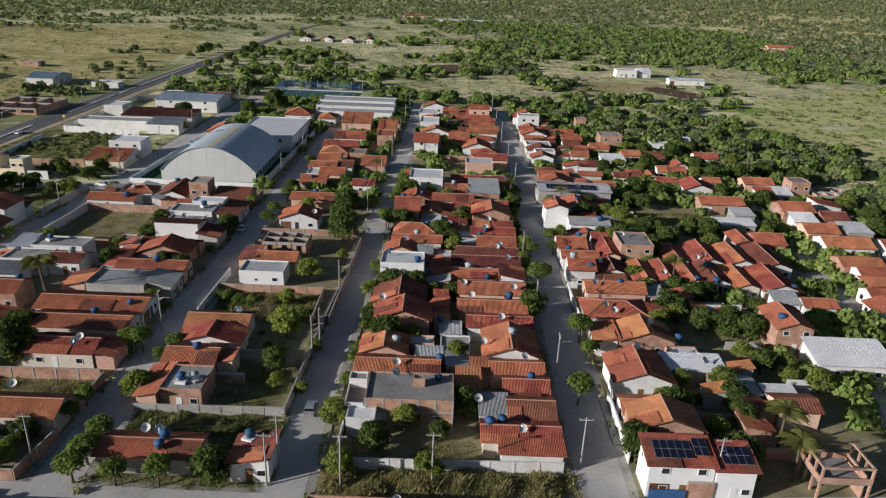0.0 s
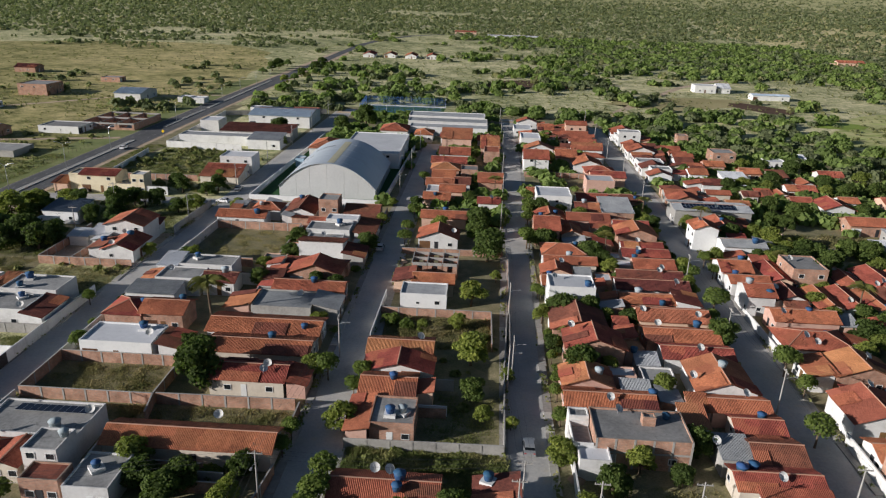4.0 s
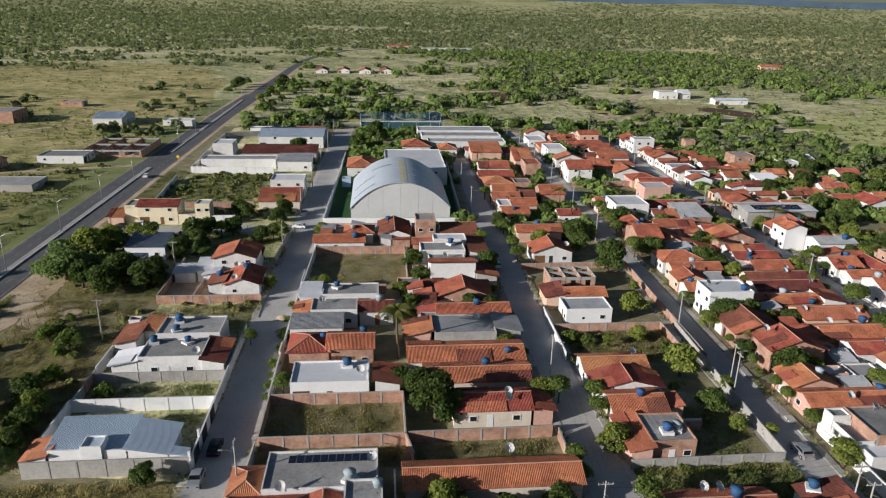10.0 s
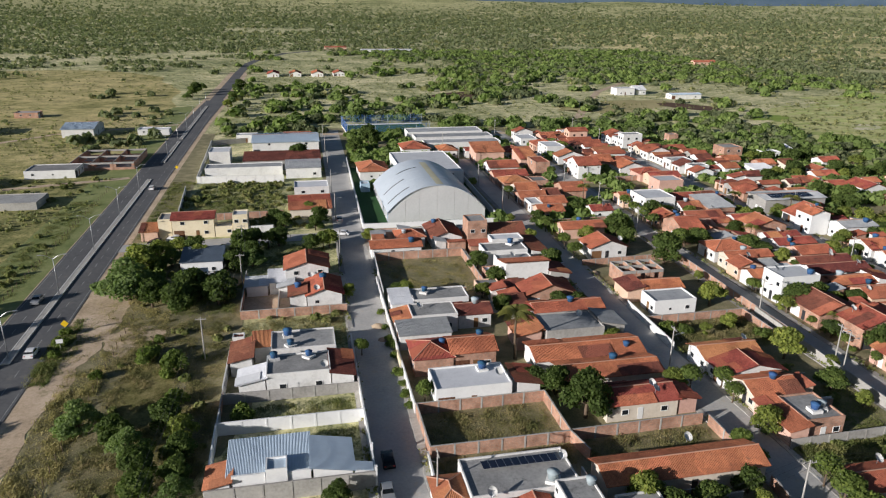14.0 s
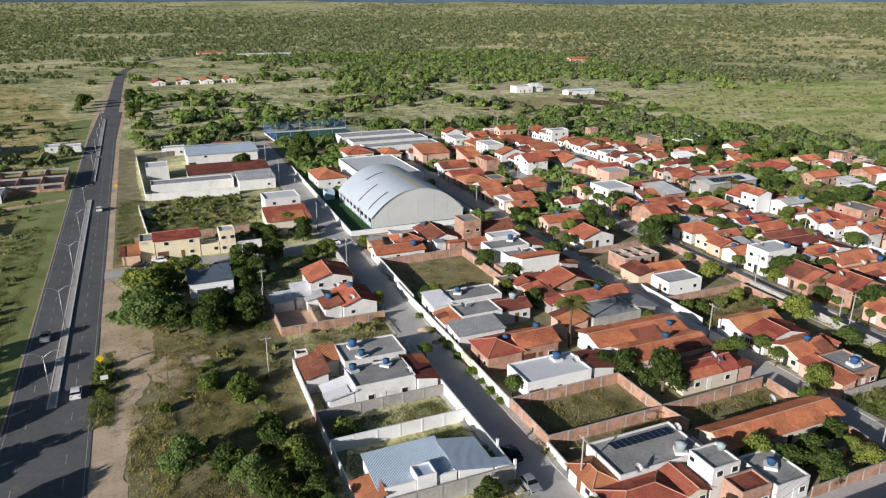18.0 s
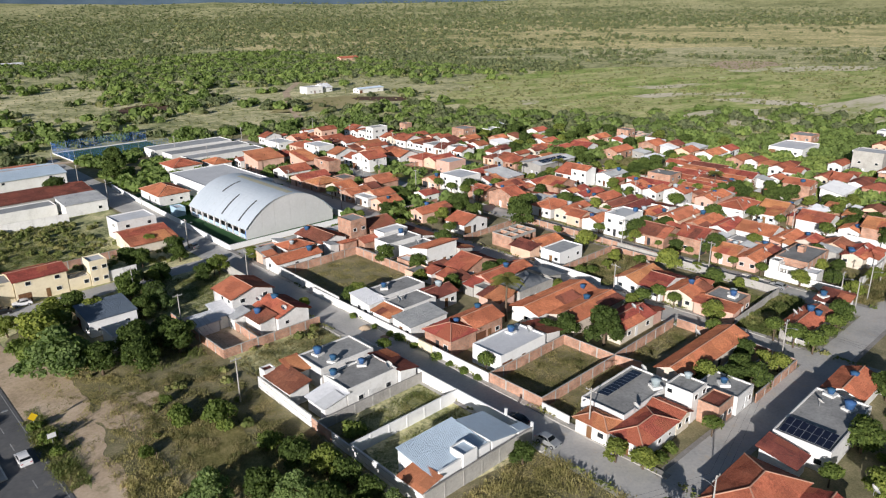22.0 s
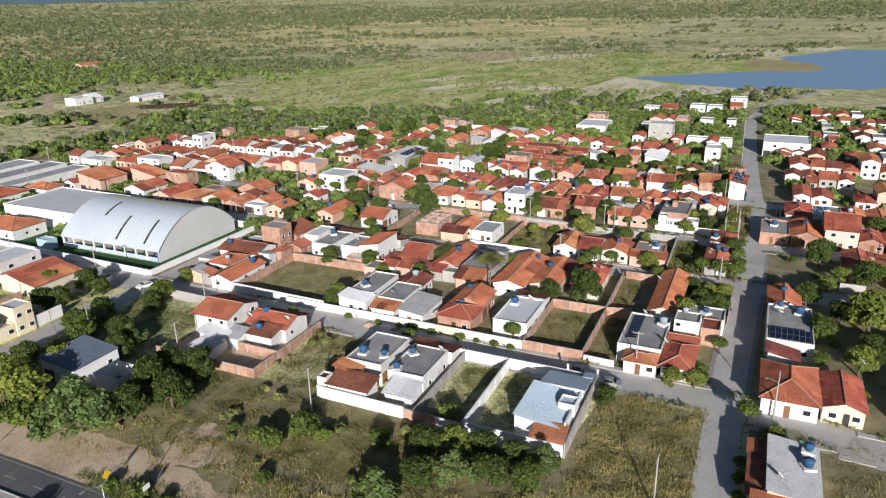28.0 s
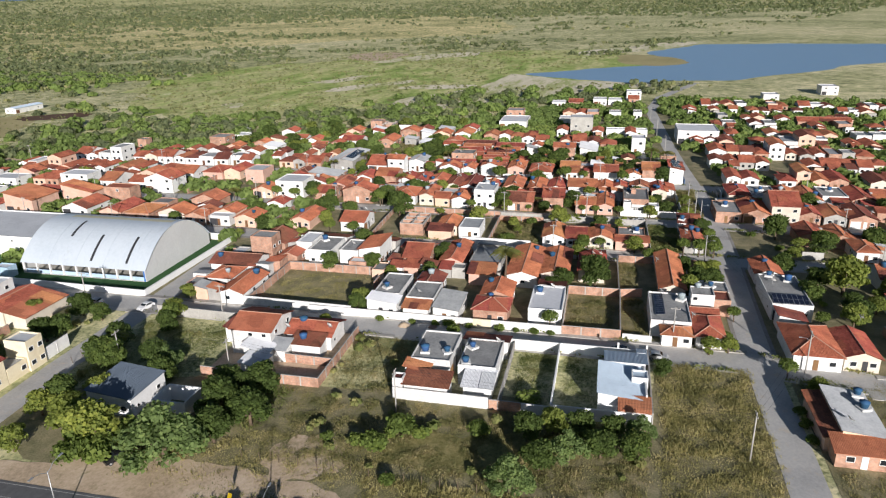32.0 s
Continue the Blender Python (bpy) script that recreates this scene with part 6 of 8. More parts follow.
for a in ((82.0, 274.0, 89.5, 280.0, 3.0, "flat", "plaster_white", "white_roof"), (93.7, 280.5, 99.7, 285.0, 2.8, "ss", "plaster_white", "white_roof"), (92.6, 252.0, 100.6, 259.0, 3.2, "gx", "plaster_white", "tile_red"),
          (73.2, 231.5, 82.3, 238.0, 3.0, "gx", "plaster_white", "tile_red"), (56.5, 224.0, 61.0, 229.0, 2.7, "gx", "plaster_cream", "tile_dark"), (61.4, 224.6, 66.0, 229.6, 2.6, "ss", "brick", "tile_red"),
          (66.4, 225.0, 71.2, 230.2, 2.8, "gy", "plaster_white", "tile_red"), (76.0, 211.5, 84.6, 221.0, 3.0, "gy", "plaster_white", "tile_red"), (69.6, 219.0, 75.6, 224.2, 2.8, "gx", "brick", "tile_red"), (85.0, 220.4, 90.4, 226.0, 2.8, "gx", "plaster_white", "tile_red"),
          (76.0, 196.0, 88.4, 203.0, 3.2, "gx", "brick", "tile_red"), (98.2, 220.2, 107.4, 227.0, 3.0, "gx", "plaster_pink", "tile_red"), (97.6, 207.0, 102.6, 213.0, 2.8, "ss", "plaster_white", "tile_red"),
          (102.9, 208.0, 108.4, 214.0, 2.8, "ss", "plaster_white", "white_roof"), (109.0, 212.0, 115.0, 218.0, 6.4, "flat", "brick", "concrete_roof"), (97.4, 190.2, 106.2, 199.0, 3.6, "gx", "brick", "tile_red"),
          (97.0, 174.5, 105.4, 182.0, 3.0, "gx", "plaster_pink", "tile_red"), (97.0, 164.0, 108.8, 172.0, 3.0, "gx", "plaster_white", "tile_orange"), (108.0, 175.5, 115.0, 182.4, 3.0, "sheet", "concrete_wall", "fibre_sheet"),
          (107.2, 186.0, 114.0, 193.0, 3.0, "gx", "brick", "tile_dark"), (110.0, 197.0, 117.4, 203.4, 3.0, "se", "plaster_white", "tile_red"), (98.0, 183.4, 104.0, 188.6, 2.8, "ss", "plaster_white", "white_roof"), (112.0, 164.0, 120.0, 171.0, 3.0, "gx", "plaster_white", "tile_red"),
          (82.4, 187.0, 88.0, 192.6, 2.9, "sheet", "concrete_wall", "fibre_sheet"), (74.4, 179.0, 85.0, 183.6, 2.7, "sheet", "concrete_wall", "white_roof"), (74.0, 164.0, 79.0, 172.0, 3.0, "gy", "plaster_white", "tile_red"), (79.4, 164.4, 86.6, 172.5, 3.0, "gx", "brick", "tile_red"),
          (61.0, 272.0, 69.6, 280.0, 6.0, "flat", "brick", "concrete_roof"), (55.6, 262.4, 62.6, 269.0, 3.0, "gx", "plaster_pink", "tile_red"), (56.3, 243.6, 64.6, 250.6, 3.2, "sheet", "plaster_white", "white_roof"), (58.0, 311.5, 62.6, 316.0, 4.6, "flat", "brick", "concrete_roof"),
          (66.0, 254.0, 72.6, 260.4, 2.8, "gx", "brick", "tile_red"), (74.6, 250.0, 80.6, 256.0, 2.7, "ss", "plaster_cream", "tile_dark"), (80.4, 240.6, 86.0, 246.4, 2.8, "gy", "plaster_white", "tile_red")):
    house(*a, "S")
brick_shell(116.4, 209.5, 127.6, 218.0, 3.0)
boundary(28.0, 120, 27.8, 138.6, 1.8, "plaster_white")
boundary(27.6, 80.8, 27.8, 96.4, 2.0, "plaster_white")
boundary(48.6, 99.8, 62, 99.4, 1.8, "concrete_wall")
boundary(52.6, 128.6, 62.0, 129.4, 2.4, "plaster_clean")
house(69.6, 130.2, 74.4, 134.4, 2.7, "ss", "plaster_white", "fibre_sheet", "S", wins=False)
for x, y, z in ((39.5, 88.6, 2.2), (43.8, 112.5, 3.0), (33, 141.6, 4.2), (60, 139, 3.1), (76, 137, 3.0), (56, 139.6, 3.0), (64, 117, 5.6), (37.6, 126, 3.2)):
    tank(x, y, z, "tank_blue", False)
for x, y, z in ((34, 121.6, 3.2), (41, 96, 0.2), (47, 90.5, 0.2), (59.5, 151, 3.2), (49, 141, 3.3)):
    dish(x, y, z)

# ---- south of street E ----
house(-128.2, 58.6, -115.4, 64.8, 3.4, "sheet", "plaster_pink", "fibre_sheet", "N", "long house with a grey sheet roof and a salmon front")
house(-128.2, 65.0, -115.8, 67.0, 2.7, "sn", "plaster_pink", "tile_dark", "N", wins=False)
house(-131.8, 58.6, -128.4, 66.4, 2.6, "sw", "brick", "tile_orange", "W")
house(-103.0, 57.8, -90.2, 66.0, 3.2, "hip", "plaster_white", "tile_red", "W", tilt=22)
house(-102.0, 51.4, -91.4, 57.2, 3.0, "gx", "plaster_cream", "tile_red", "W")
house(-82.2, 57.8, -65.4, 65.8, 3.8, "flat", "plaster_white", "concrete_roof", "W")
solar(-79.6, 61.8, 3.75, 7, 2, 1.0, 1.9, 8, 270)
house(-87.6, 60.4, -83.6, 65.4, 2.7, "ss", "plaster_white", "tile_dark", "W", wins=False)

# ---- roof tanks and dishes seen singly ----
for x, y, z in ((-116.5, 131.4, 3.8), (-116.0, 127.4, 3.8), (-113.0, 123.2, 3.6), (-118.8, 123.4, 3.6), (-85, 113.6, 3.5), (-88.5, 147.5, 3.6), (-39, 92, 3.5), (-66, 63.5, 3.4), (-68.5, 60.0, 3.4), (-62, 173, 4.2), (-117.0, 59.8, 3.5), (-121, 60.0, 3.5)):
    tank(x, y, z)
tank(-83.5, 84.0, 3.5, "tank_grey")
tank(-80.0, 80.4, 5.4, "tank_grey", False)
for x, y, z in ((-110.6, 118.9, 3.6), (-80.8, 88.0, 3.5), (-60, 103, 3.6), (-62.5, 88, 3.9), (-92, 82.5, 3.5), (-126, 63.4, 3.8), (-88, 51, 3.8)):
    dish(x, y, z)

# ---- rows of houses filling the other blocks ----
ROADS = [(ST_A, 4.6), (ST_B, 4.4), (ST_C, 4.1), (ST_D, 4.8), (ST_F, 4.2), (ST_E, 4.2)]


def free(x0, y0, x1, y1, gap=0.3):
    return all(x1 + gap < a or x0 - gap > c or y1 + gap < b or y0 - gap > d for a, b, c, d in OCC)


def at(path, y):
    """x of a street's centre line at y."""
    for (xa, ya), (xb, yb) in zip(path, path[1:]):
        if ya <= y <= yb:
            return xa + (xb - xa) * (y - ya) / (yb - ya)
    return path[0][0] if y < path[0][1] else path[-1][0]


WALLS = ("plaster_white",) * 5 + ("plaster_cream", "plaster_pink", "plaster_pink", "brick", "brick", "brick", "concrete_wall")
WALLS_FAR = ("plaster_white",) * 6 + ("plaster_clean", "plaster_cream", "plaster_pink", "brick", "concrete_wall")


def row(path, side, off, y0, y1, seed, depth=(9, 15), wide=(5.6, 8.6), skip=0.08, two=0.1, flat=0.12, back=0.5, far=True):
    """Houses along one side of a street that runs with y: side 1 is its east, -1 its west."""
    rnd = random.Random(seed)
    if far:
        depth, wide, two, flat, back = (depth[0] * 0.75, depth[1] * 0.85), (4.6, 7.2), 0.06, 0.16, 0.75
    y = y0
    while y < y1 - 4:
        w = rnd.uniform(*wide)
        d = rnd.uniform(*depth)
        xs = at(path, y + w / 2) + side * (off + rnd.choice((0, 0, 0.8, 2.0)))
        xa, xb = (xs, xs + d) if side > 0 else (xs - d, xs)
        if rnd.random() > skip and free(xa, y, xb, y + w - 0.4):
            front = "W" if side > 0 else "E"
            wall = rnd.choice(WALLS_FAR if far else WALLS)
            h = rnd.uniform(5.6, 6.4) if rnd.random() < two else rnd.uniform(2.8, 3.5)
            k = rnd.random()
            tile = rnd.choice(("tile_red", "tile_red", "tile_dark", "tile_red", "tile_orange", "tile_red", "tile_red"))
            form = rnd.choice(("gx", "gx", "gx", "gy", "hip"))
            if k < flat:
                tile, form, h = rnd.choice(("concrete_roof", "white_roof", "fibre_sheet")), "flat", h + 0.5
            make = far_house if far else house
            make(xa, y, xb, y + w - 0.4, h, form, wall, tile, front)
            if not far:
                if form == "flat" or rnd.random() < 0.25:
                    tank(xa + d * 0.6, y + w / 2, h + (-0.3 if form == "flat" else 0.6), "tank_blue", form == "flat")
                elif rnd.random() < 0.3:
                    dish(xa + d * 0.3, y + 0.8, h + 0.2, rnd.uniform(0, 60))
            bx = xb if side > 0 else xa
            if rnd.random() < back:
                e = rnd.uniform(3, 5)
                ba, bb = (bx + 0.3, bx + 0.3 + e) if side > 0 else (bx - 0.3 - e, bx - 0.3)
                if free(ba, y + 0.6, bb, y + w * 0.65, 0.1):
                    if far:
                        far_house(ba, y + 0.6, bb, y + w * 0.65, 2.6, rnd.choice(("sw", "se", "ss")), rnd.choice(WALLS), rnd.choice(("tile_dark", "tile_red")))
                    else:
                        house(ba, y + 0.6, bb, y + w * 0.65, 2.6, rnd.choice(("sw", "se", "ss")), rnd.choice(WALLS), rnd.choice(("tile_dark", "tile_red", "fibre_sheet")), front, wins=False)
        y += w
OCC += [(-52, 58, -34, 67), (-72, 41, -59, 54), (-43, 42, -35, 49), (-33, 51, -24.5, 58), (-88, 47, -78, 54)]
row(ST_C, 1, 4.2, 265, 345, 111, skip=0.18)
row(ST_D, -1, 4.6, 195, 262, 2, far=False)
row(ST_D, -1, 4.6, 262, 345, 222, skip=0.18)
row(ST_D, 1, 4.6, 80, 195, 3, (9, 14), far=False)
row(ST_D, 1, 4.6, 207, 330, 33, (9, 14), skip=0.2)
row(ST_F, 1, 4.4, 80, 160, 7, (9, 13), skip=0.2, two=0.0)
row([(58, 80), (62, 135)], -1, 0, 80, 134, 71, (8, 11), skip=0.45)
row([(54, 165), (54, 300)], -1, 0, 212, 300, 72, (6, 9), skip=0.3, two=0.0)
row(ST_A, 1, 4.6, 12, 56, 8, skip=0.2, far=False)
row(ST_A, 1, 4.6, -120, 12, 88, skip=0.2)
row(ST_B, -1, 4.3, 12, 64, 9, skip=0.15, far=False)
row(ST_B, -1, 4.3, -120, 12, 99, skip=0.15)
row(ST_B, 1, 4.3, 12, 64, 10, (9, 11), far=False)
row(ST_B, 1, 4.3, -120, 12, 101, (9, 11))
row(ST_C, -1, 4.0, -120, 10, 11, (9, 11))
row(ST_C, -1, 4.0, 12, 66, 116, (9, 11), far=False)
row(ST_C, 1, 4.0, -120, 10, 12)
row(ST_C, 1, 4.0, 12, 66, 117, far=False)
row(ST_D, -1, 4.6, -120, 10, 13)
row(ST_D, -1, 4.6, 12, 66, 118, far=False)
row(ST_D, 1, 4.6, -120, 66, 14, skip=0.22)
for k, (x, skip) in enumerate(((64, 0.25), (106, 0.35), (150, 0.4), (196, 0.5))):
    path = [(x - 2, -120), (x + 4, 66)]
    row(path, -1, 3.5, -110, 64, 15 + 2 * k, skip=skip)
    row(path, 1, 3.5, -110, 64, 16 + 2 * k, skip=skip)
row([(124, 84), (126, 130)], -1, 3, 84, 126, 31, skip=0.4)
row([(160, 84), (162, 126)], 1, 3, 84, 124, 32, skip=0.5, flat=0.5)
house(131, 142, 150, 156, 3.6, "flat", "plaster_white", "white_roof", "W", "white villa with a flat roof at the edge of town")
house(150.5, 146, 160, 155, 6.2, "flat", "brick", "concrete_roof", "W")
house(102, 53, 120, 70.5, 6.0, "flat", "plaster_white", "white_roof", "W", "broad white hall with a flat roof")
house(116, 83, 121, 102, 3.4, "flat", "plaster_white", "white_roof", "W", "long low white building with a flat roof")
house(117, 108.5, 126, 119, 8.6, "flat", "concrete_wall", "white_roof", "W", "three-storey unfinished grey house with open terraces")
house(140, 118, 148, 126, 4.4, "flat", "plaster_white", "white_roof", "W")
for xa, ya, w, d, h in ((213, 103, 9, 8, 4.0), (215, 94, 9, 8, 3.4), (222, 84, 8, 6, 3.2), (237, 82, 9, 9, 5.6), (203, 127, 8, 8, 3.4), (205, 117, 8, 8, 3.2), (244, 0, 10, 9, 3.6), (270, -40, 12, 10, 5.6), (204, -16, 10, 10, 3.6), (150, -14, 8, 24, 3.2)):
    house(xa, ya, xa + w, ya + d, h, "flat" if h != 3.2 else "gy", "brick" if h == 3.2 else "plaster_white", "white_roof" if h != 3.2 else "tile_red", "W")

# ---- sheds, lean-tos and walls of the back yards ----
LOTS = ((-98, 108, -76, 152), (-100, 74, -80, 91), (-46, 110, -20, 215), (-46, 215, -20, 300), (-13, 224, 18, 247), (-46, 72, -20.5, 90), (-97, 114.6, -72, 119.3), (-80.5, 119, -70, 124.5), (-97, 194, -53, 206), (-36, 84, -21, 120), (-126, 90, -104, 200), (-97, 88, -54, 108), (-96, 153, -73, 179), (-46, 118, -24, 132), (-13, 77, 9, 86), (-52, 57, -34, 68), (9, 74, 19, 81), (44, 184, 92, 195))


def on_road(x0, y0, x1, y1):
    if any(x1 > at(p, (y0 + y1) / 2) - w and x0 < at(p, (y0 + y1) / 2) + w for p, w in ROADS[:4]):
        return True
    return y1 > 65.5 and y0 < 73.6


def in_lot(x, y):
    return any(a < x < c and b < y < d for a, b, c, d in LOTS)


def sheds(x0, y0, x1, y1, n, seed):
    rnd = random.Random(seed)
    done = 0
    for _ in range(4000):
        if done == n:
            break
        w, d = rnd.uniform(2.6, 5.4), rnd.uniform(2.6, 5.0)
        x, y = rnd.uniform(x0, x1 - w), rnd.uniform(y0, y1 - d)
        if free(x, y, x + w, y + d, 0.12) and not free(x, y, x + w, y + d, 1.1) and not on_road(x, y, x + w, y + d) and not in_lot(x, y):
            wall = rnd.choice(("brick", "plaster_white", "concrete_wall", "plaster_pink", "brick"))
            if rnd.random() < 0.25:
                tile, form = rnd.choice(("concrete_roof", "white_roof")), "flat"
            else:
                tile, form = rnd.choice(("tile_red", "tile_dark", "tile_red", "fibre_sheet", "tile_orange")), rnd.choice(("sw", "se", "ss", "sn"))
            tall = rnd.uniform(2.3, 3.0)
            if -72 < x < -53.5 and 73 < y + d and y < 88:
                done += 1
                continue
            th = house(x, y, x + w, y + d, tall, form, wall, tile, "W", f"small {WORDS[wall]} lean-to with a {WORDS[tile]} roof", wins=False, over=0.25, group="back yard sheds")
            th.name = "shed"
            done += 1


def yard_walls(x0, y0, x1, y1, n, seed):
    rnd = random.Random(seed)
    done = 0
    for _ in range(6000):
        if done == n:
            break
        L = rnd.uniform(4, 9)
        x, y = rnd.uniform(x0, x1), rnd.uniform(y0, y1)
        across = rnd.random() < 0.65
        a = (x, y - 0.1, x + L, y + 0.1) if across else (x - 0.1, y, x + 0.1, y + L)
        if free(*a, 0.15) and not on_road(*a) and not in_lot(x, y):
            boundary(*((x, y, x + L, y) if across else (x, y, x, y + L)), rnd.uniform(1.5, 2.2), rnd.choice(("brick", "brick", "plaster_white", "concrete_wall")))
            OCC.append(a)
            done += 1


for k, (xa, ya, xb, yb, n, m) in enumerate(((-96, 77, -53, 200, 22, 14), (-45, 77, -21, 200, 16, 10), (-13, 79, 19, 200, 24, 14), (28, 79, 60, 205, 20, 12), (-97, 14, 18, 66, 14, 8))):
    sheds(xa, ya, xb, yb, n, 300 + k)
    yard_walls(xa, ya, xb, yb, m, 320 + k)

# ---- farms and sheds out in the fields ----
brick_shell(-197, 296, -174, 322, 2.8)
house(-209, 284.5, -192, 296, 3.0, "flat", "plaster_white", "concrete_roof", "E")
house(-212, 242, -192, 254, 2.4, "flat", "concrete_wall", "concrete_roof", "E", wins=False)
house(-228, 269, -218, 281, 3.0, "gx", "brick", "fibre_sheet", "E")
house(-220, 370, -206, 390, 4.0, "gx", "plaster_white", "metal_blue", "E", tilt=10)
house(-276, 376, -260, 392, 6.0, "flat", "brick", "concrete_roof", "E")
house(-187, 372, -181, 380, 2.8, "flat", "plaster_white", "white_roof", "E")
house(-180, 371, -172.5, 378, 2.8, "flat", "plaster_white", "white_roof", "E")
house(-272, 330, -260, 339, 3.0, "flat", "plaster_white", "concrete_roof", "E")
house(-336, 466, -322, 476, 3.4, "gx", "brick", "tile_dark", "E")
house(-262, 436, -250, 444, 3.0, "flat", "brick", "concrete_roof", "E")
for k in range(4):
    house(-134 + k * 19, 652 + 2 * (k % 2), -124 + k * 19, 672, 2.8, "gy", "plaster_white", "tile_red", "S", group="farm row")
house(-20, 985, 48, 1002, 2.6, "gx", "plaster_white", "white_roof", "S", "long low pale poultry shed", tilt=6)
house(-66, 1040, -36, 1056, 3.0, "gx", "plaster_pink", "tile_orange", "S", tilt=10)
house(116, 492, 130, 502, 5.0, "flat", "plaster_white", "white_roof", "S")
house(132, 494, 140, 508, 3.4, "gx", "plaster_white", "white_roof", "S")
house(145, 466, 168, 474, 3.2, "gx", "plaster_white", "metal_blue", "S", tilt=10)
house(326, 742, 352, 752, 3.4, "gx", "plaster_pink", "tile_orange", "S")
house(303, 744, 325, 756, 2.2, "flat", "plaster_pink", "concrete_roof", "S", wins=False)
close_pile()

# ---- trees seen singly ----
for k, x, y, w in (
        ("round", -103.5, 129, 3.0), ("round", -51.0, 106, 4.2), ("round", -45.2, 106, 3.8), ("round", -46, 101.5, 3.4), ("light", -46.2, 92.5, 5.2),
        ("round", -53.0, 85.4, 3.2), ("light", -27.7, 113.4, 6.6), ("light", -25.6, 96.6, 3.0),
        ("palm", -76.3, 122.5, 8.4), ("mango", -76.6, 111.9, 4.2), ("mango", -71.2, 102.0, 7.6), ("light", -103.6, 156.2, 3.4)):
    tree(k, x, y, w)
for k, x, y, w in (
        ("mango", -71.5, 168, 5.0),
        ("mango", -70.4, 157, 4.6), ("feather", -150.0, 163.5, 13.0), ("light", -149.6, 176, 9.0), ("shrub", -151.6, 173.4, 5.6), ("shrub", -148.2, 178.6, 6.0), ("shrub", -152.4, 178.0, 5.0), ("shrub", -146.4, 172.6, 5.0), ("mango", -137.4, 161.3, 7.5), ("mango", -128.1, 189, 6.5),
        ("light", -153, 188, 5.0), ("mango", -120, 211, 6.0), ("mango", -112, 299, 8.0)):
    tree(k, x, y, w)
for k, x, y, w in (
        ("mango", -80.6, 332, 9.0), ("mango", -88.2, 313, 7.0), ("shrub", -123, 112, 4.0), ("light", -105.4, 277.6, 5.0), ("mango", -139.2, 155, 7.0),
        ("mango", -27.2, 102.0, 4.6), ("light", -21.4, 95, 2.6), ("light", -21.4, 108.8, 2.8), ("mango", -8.6, 82.4, 4.6),
        ("mango", 0.9, 84.4, 3.4), ("round", 22.8, 95, 5.0), ("round", 26.4, 115.4, 5.2), ("round", 27, 108.8, 3.8), ("light", 47.3, 100.4, 5.0)):
    tree(k, x, y, w)
for k, x, y, w in (
        ("mango", 47.2, 90, 4.8), ("palm", 50.2, 84.6, 7.0), ("palm", 49.8, 78.4, 6.6), ("round", 21.8, 156.2, 3.4), ("round", 21.4, 139, 5.6),
        ("round", 27.4, 166, 4.0), ("round", -14.6, 173.2, 5.2), ("round", -14.1, 142.8, 3.4),
        ("light", 45.3, 185, 5.4), ("palm", 51.2, 140.6, 6.4), ("light", 43.4, 142.8, 5.4), ("mango", 57.4, 123.8, 5.0)):
    tree(k, x, y, w)
for k, x, y, w in (
        ("light", -146.5, 183, 7.0), ("mango", -144.5, 158.6, 6.5), ("mango", -131, 163, 6.0),
        ("light", -100.6, 80.0, 4.2), ("light", -99.2, 76.4, 3.8), ("round", -84.8, 73.4, 3.4), ("round", -107.6, 67.8, 3.6), ("shrub", -122.4, 68.0, 2.2), ("shrub", -118.6, 68.1, 2.0), ("light", -112.0, 64.0, 3.6), ("shrub", -126.4, 68.0, 1.8), ("shrub", -96.2, 75.8, 2.6),
        ("shrub", -92.4, 75.6, 2.2), ("mango", -110.4, 89.0, 3.4), ("light", -66, 47.6, 10.5), ("mango", -62.0, 52.0, 5.0), ("mango", -39, 45.5, 7.0), ("mango", -28.8, 54.6, 7.0), ("light", -84.0, 50.6, 5.6), ("mango", -80.5, 48.6, 5.0), ("round", -84.8, 56.8, 3.4), ("round", -95.2, 110.5, 3.6)):
    tree(k, x, y, w)

for k, x, y, w in (("feather", -146.8, 111.6, 7.0), ("mango", -141.2, 108.2, 5.2), ("feather", -138.4, 104.0, 6.6), ("mango", -136.6, 99.4, 5.0), ("mango", -134.6, 110.6, 4.8), ("light", -131.8, 106.8, 5.0), ("mango", -131.4, 102.4, 4.8), ("mango", -131.2, 97.6, 4.2), ("feather", -130.8, 93.4, 5.0), ("mango", -135.4, 94.4, 4.6), ("shrub", -140.0, 136.2, 2.8), ("shrub", -140.2, 141.6, 2.2), ("shrub", -137.2, 126.6, 2.8), ("shrub", -137.4, 131.6, 2.4), ("shrub", -149.0, 129.0, 2.6),
                   ("shrub", -158.4, 147.6, 2.4), ("shrub", -157.8, 143.0, 2.6), ("shrub", -157.6, 138.4, 2.0), ("shrub", -141, 133, 4.0), ("shrub", -136, 130, 4.5), ("shrub", -134, 118, 3.5), ("mango", -129.5, 178, 5.0), ("mango", -125, 182, 5.5), ("light", -138, 184, 5.0), ("mango", -131, 157, 6.5)):
    tree(k, x, y, w)

for x, y, w in ((-13.5, 142.2, 2.4), (-13.4, 135.2, 2.4), (-13.5, 124.3, 2.2), (-13.6, 115.3, 2.6), (-13.6, 107.6, 2.6), (-13.8, 103.5, 2.8), (-14.0, 96.6, 3.2), (19.4, 157.2, 3.0), (27.4, 158.9, 3.2), (19.4, 146.5, 2.8), (19.2, 133.7, 3.6), (19.0, 163.0, 2.8), (27.2, 117.1, 4.0), (-107.6, 189.7, 4.0)):
    tree("round", x, y, w)

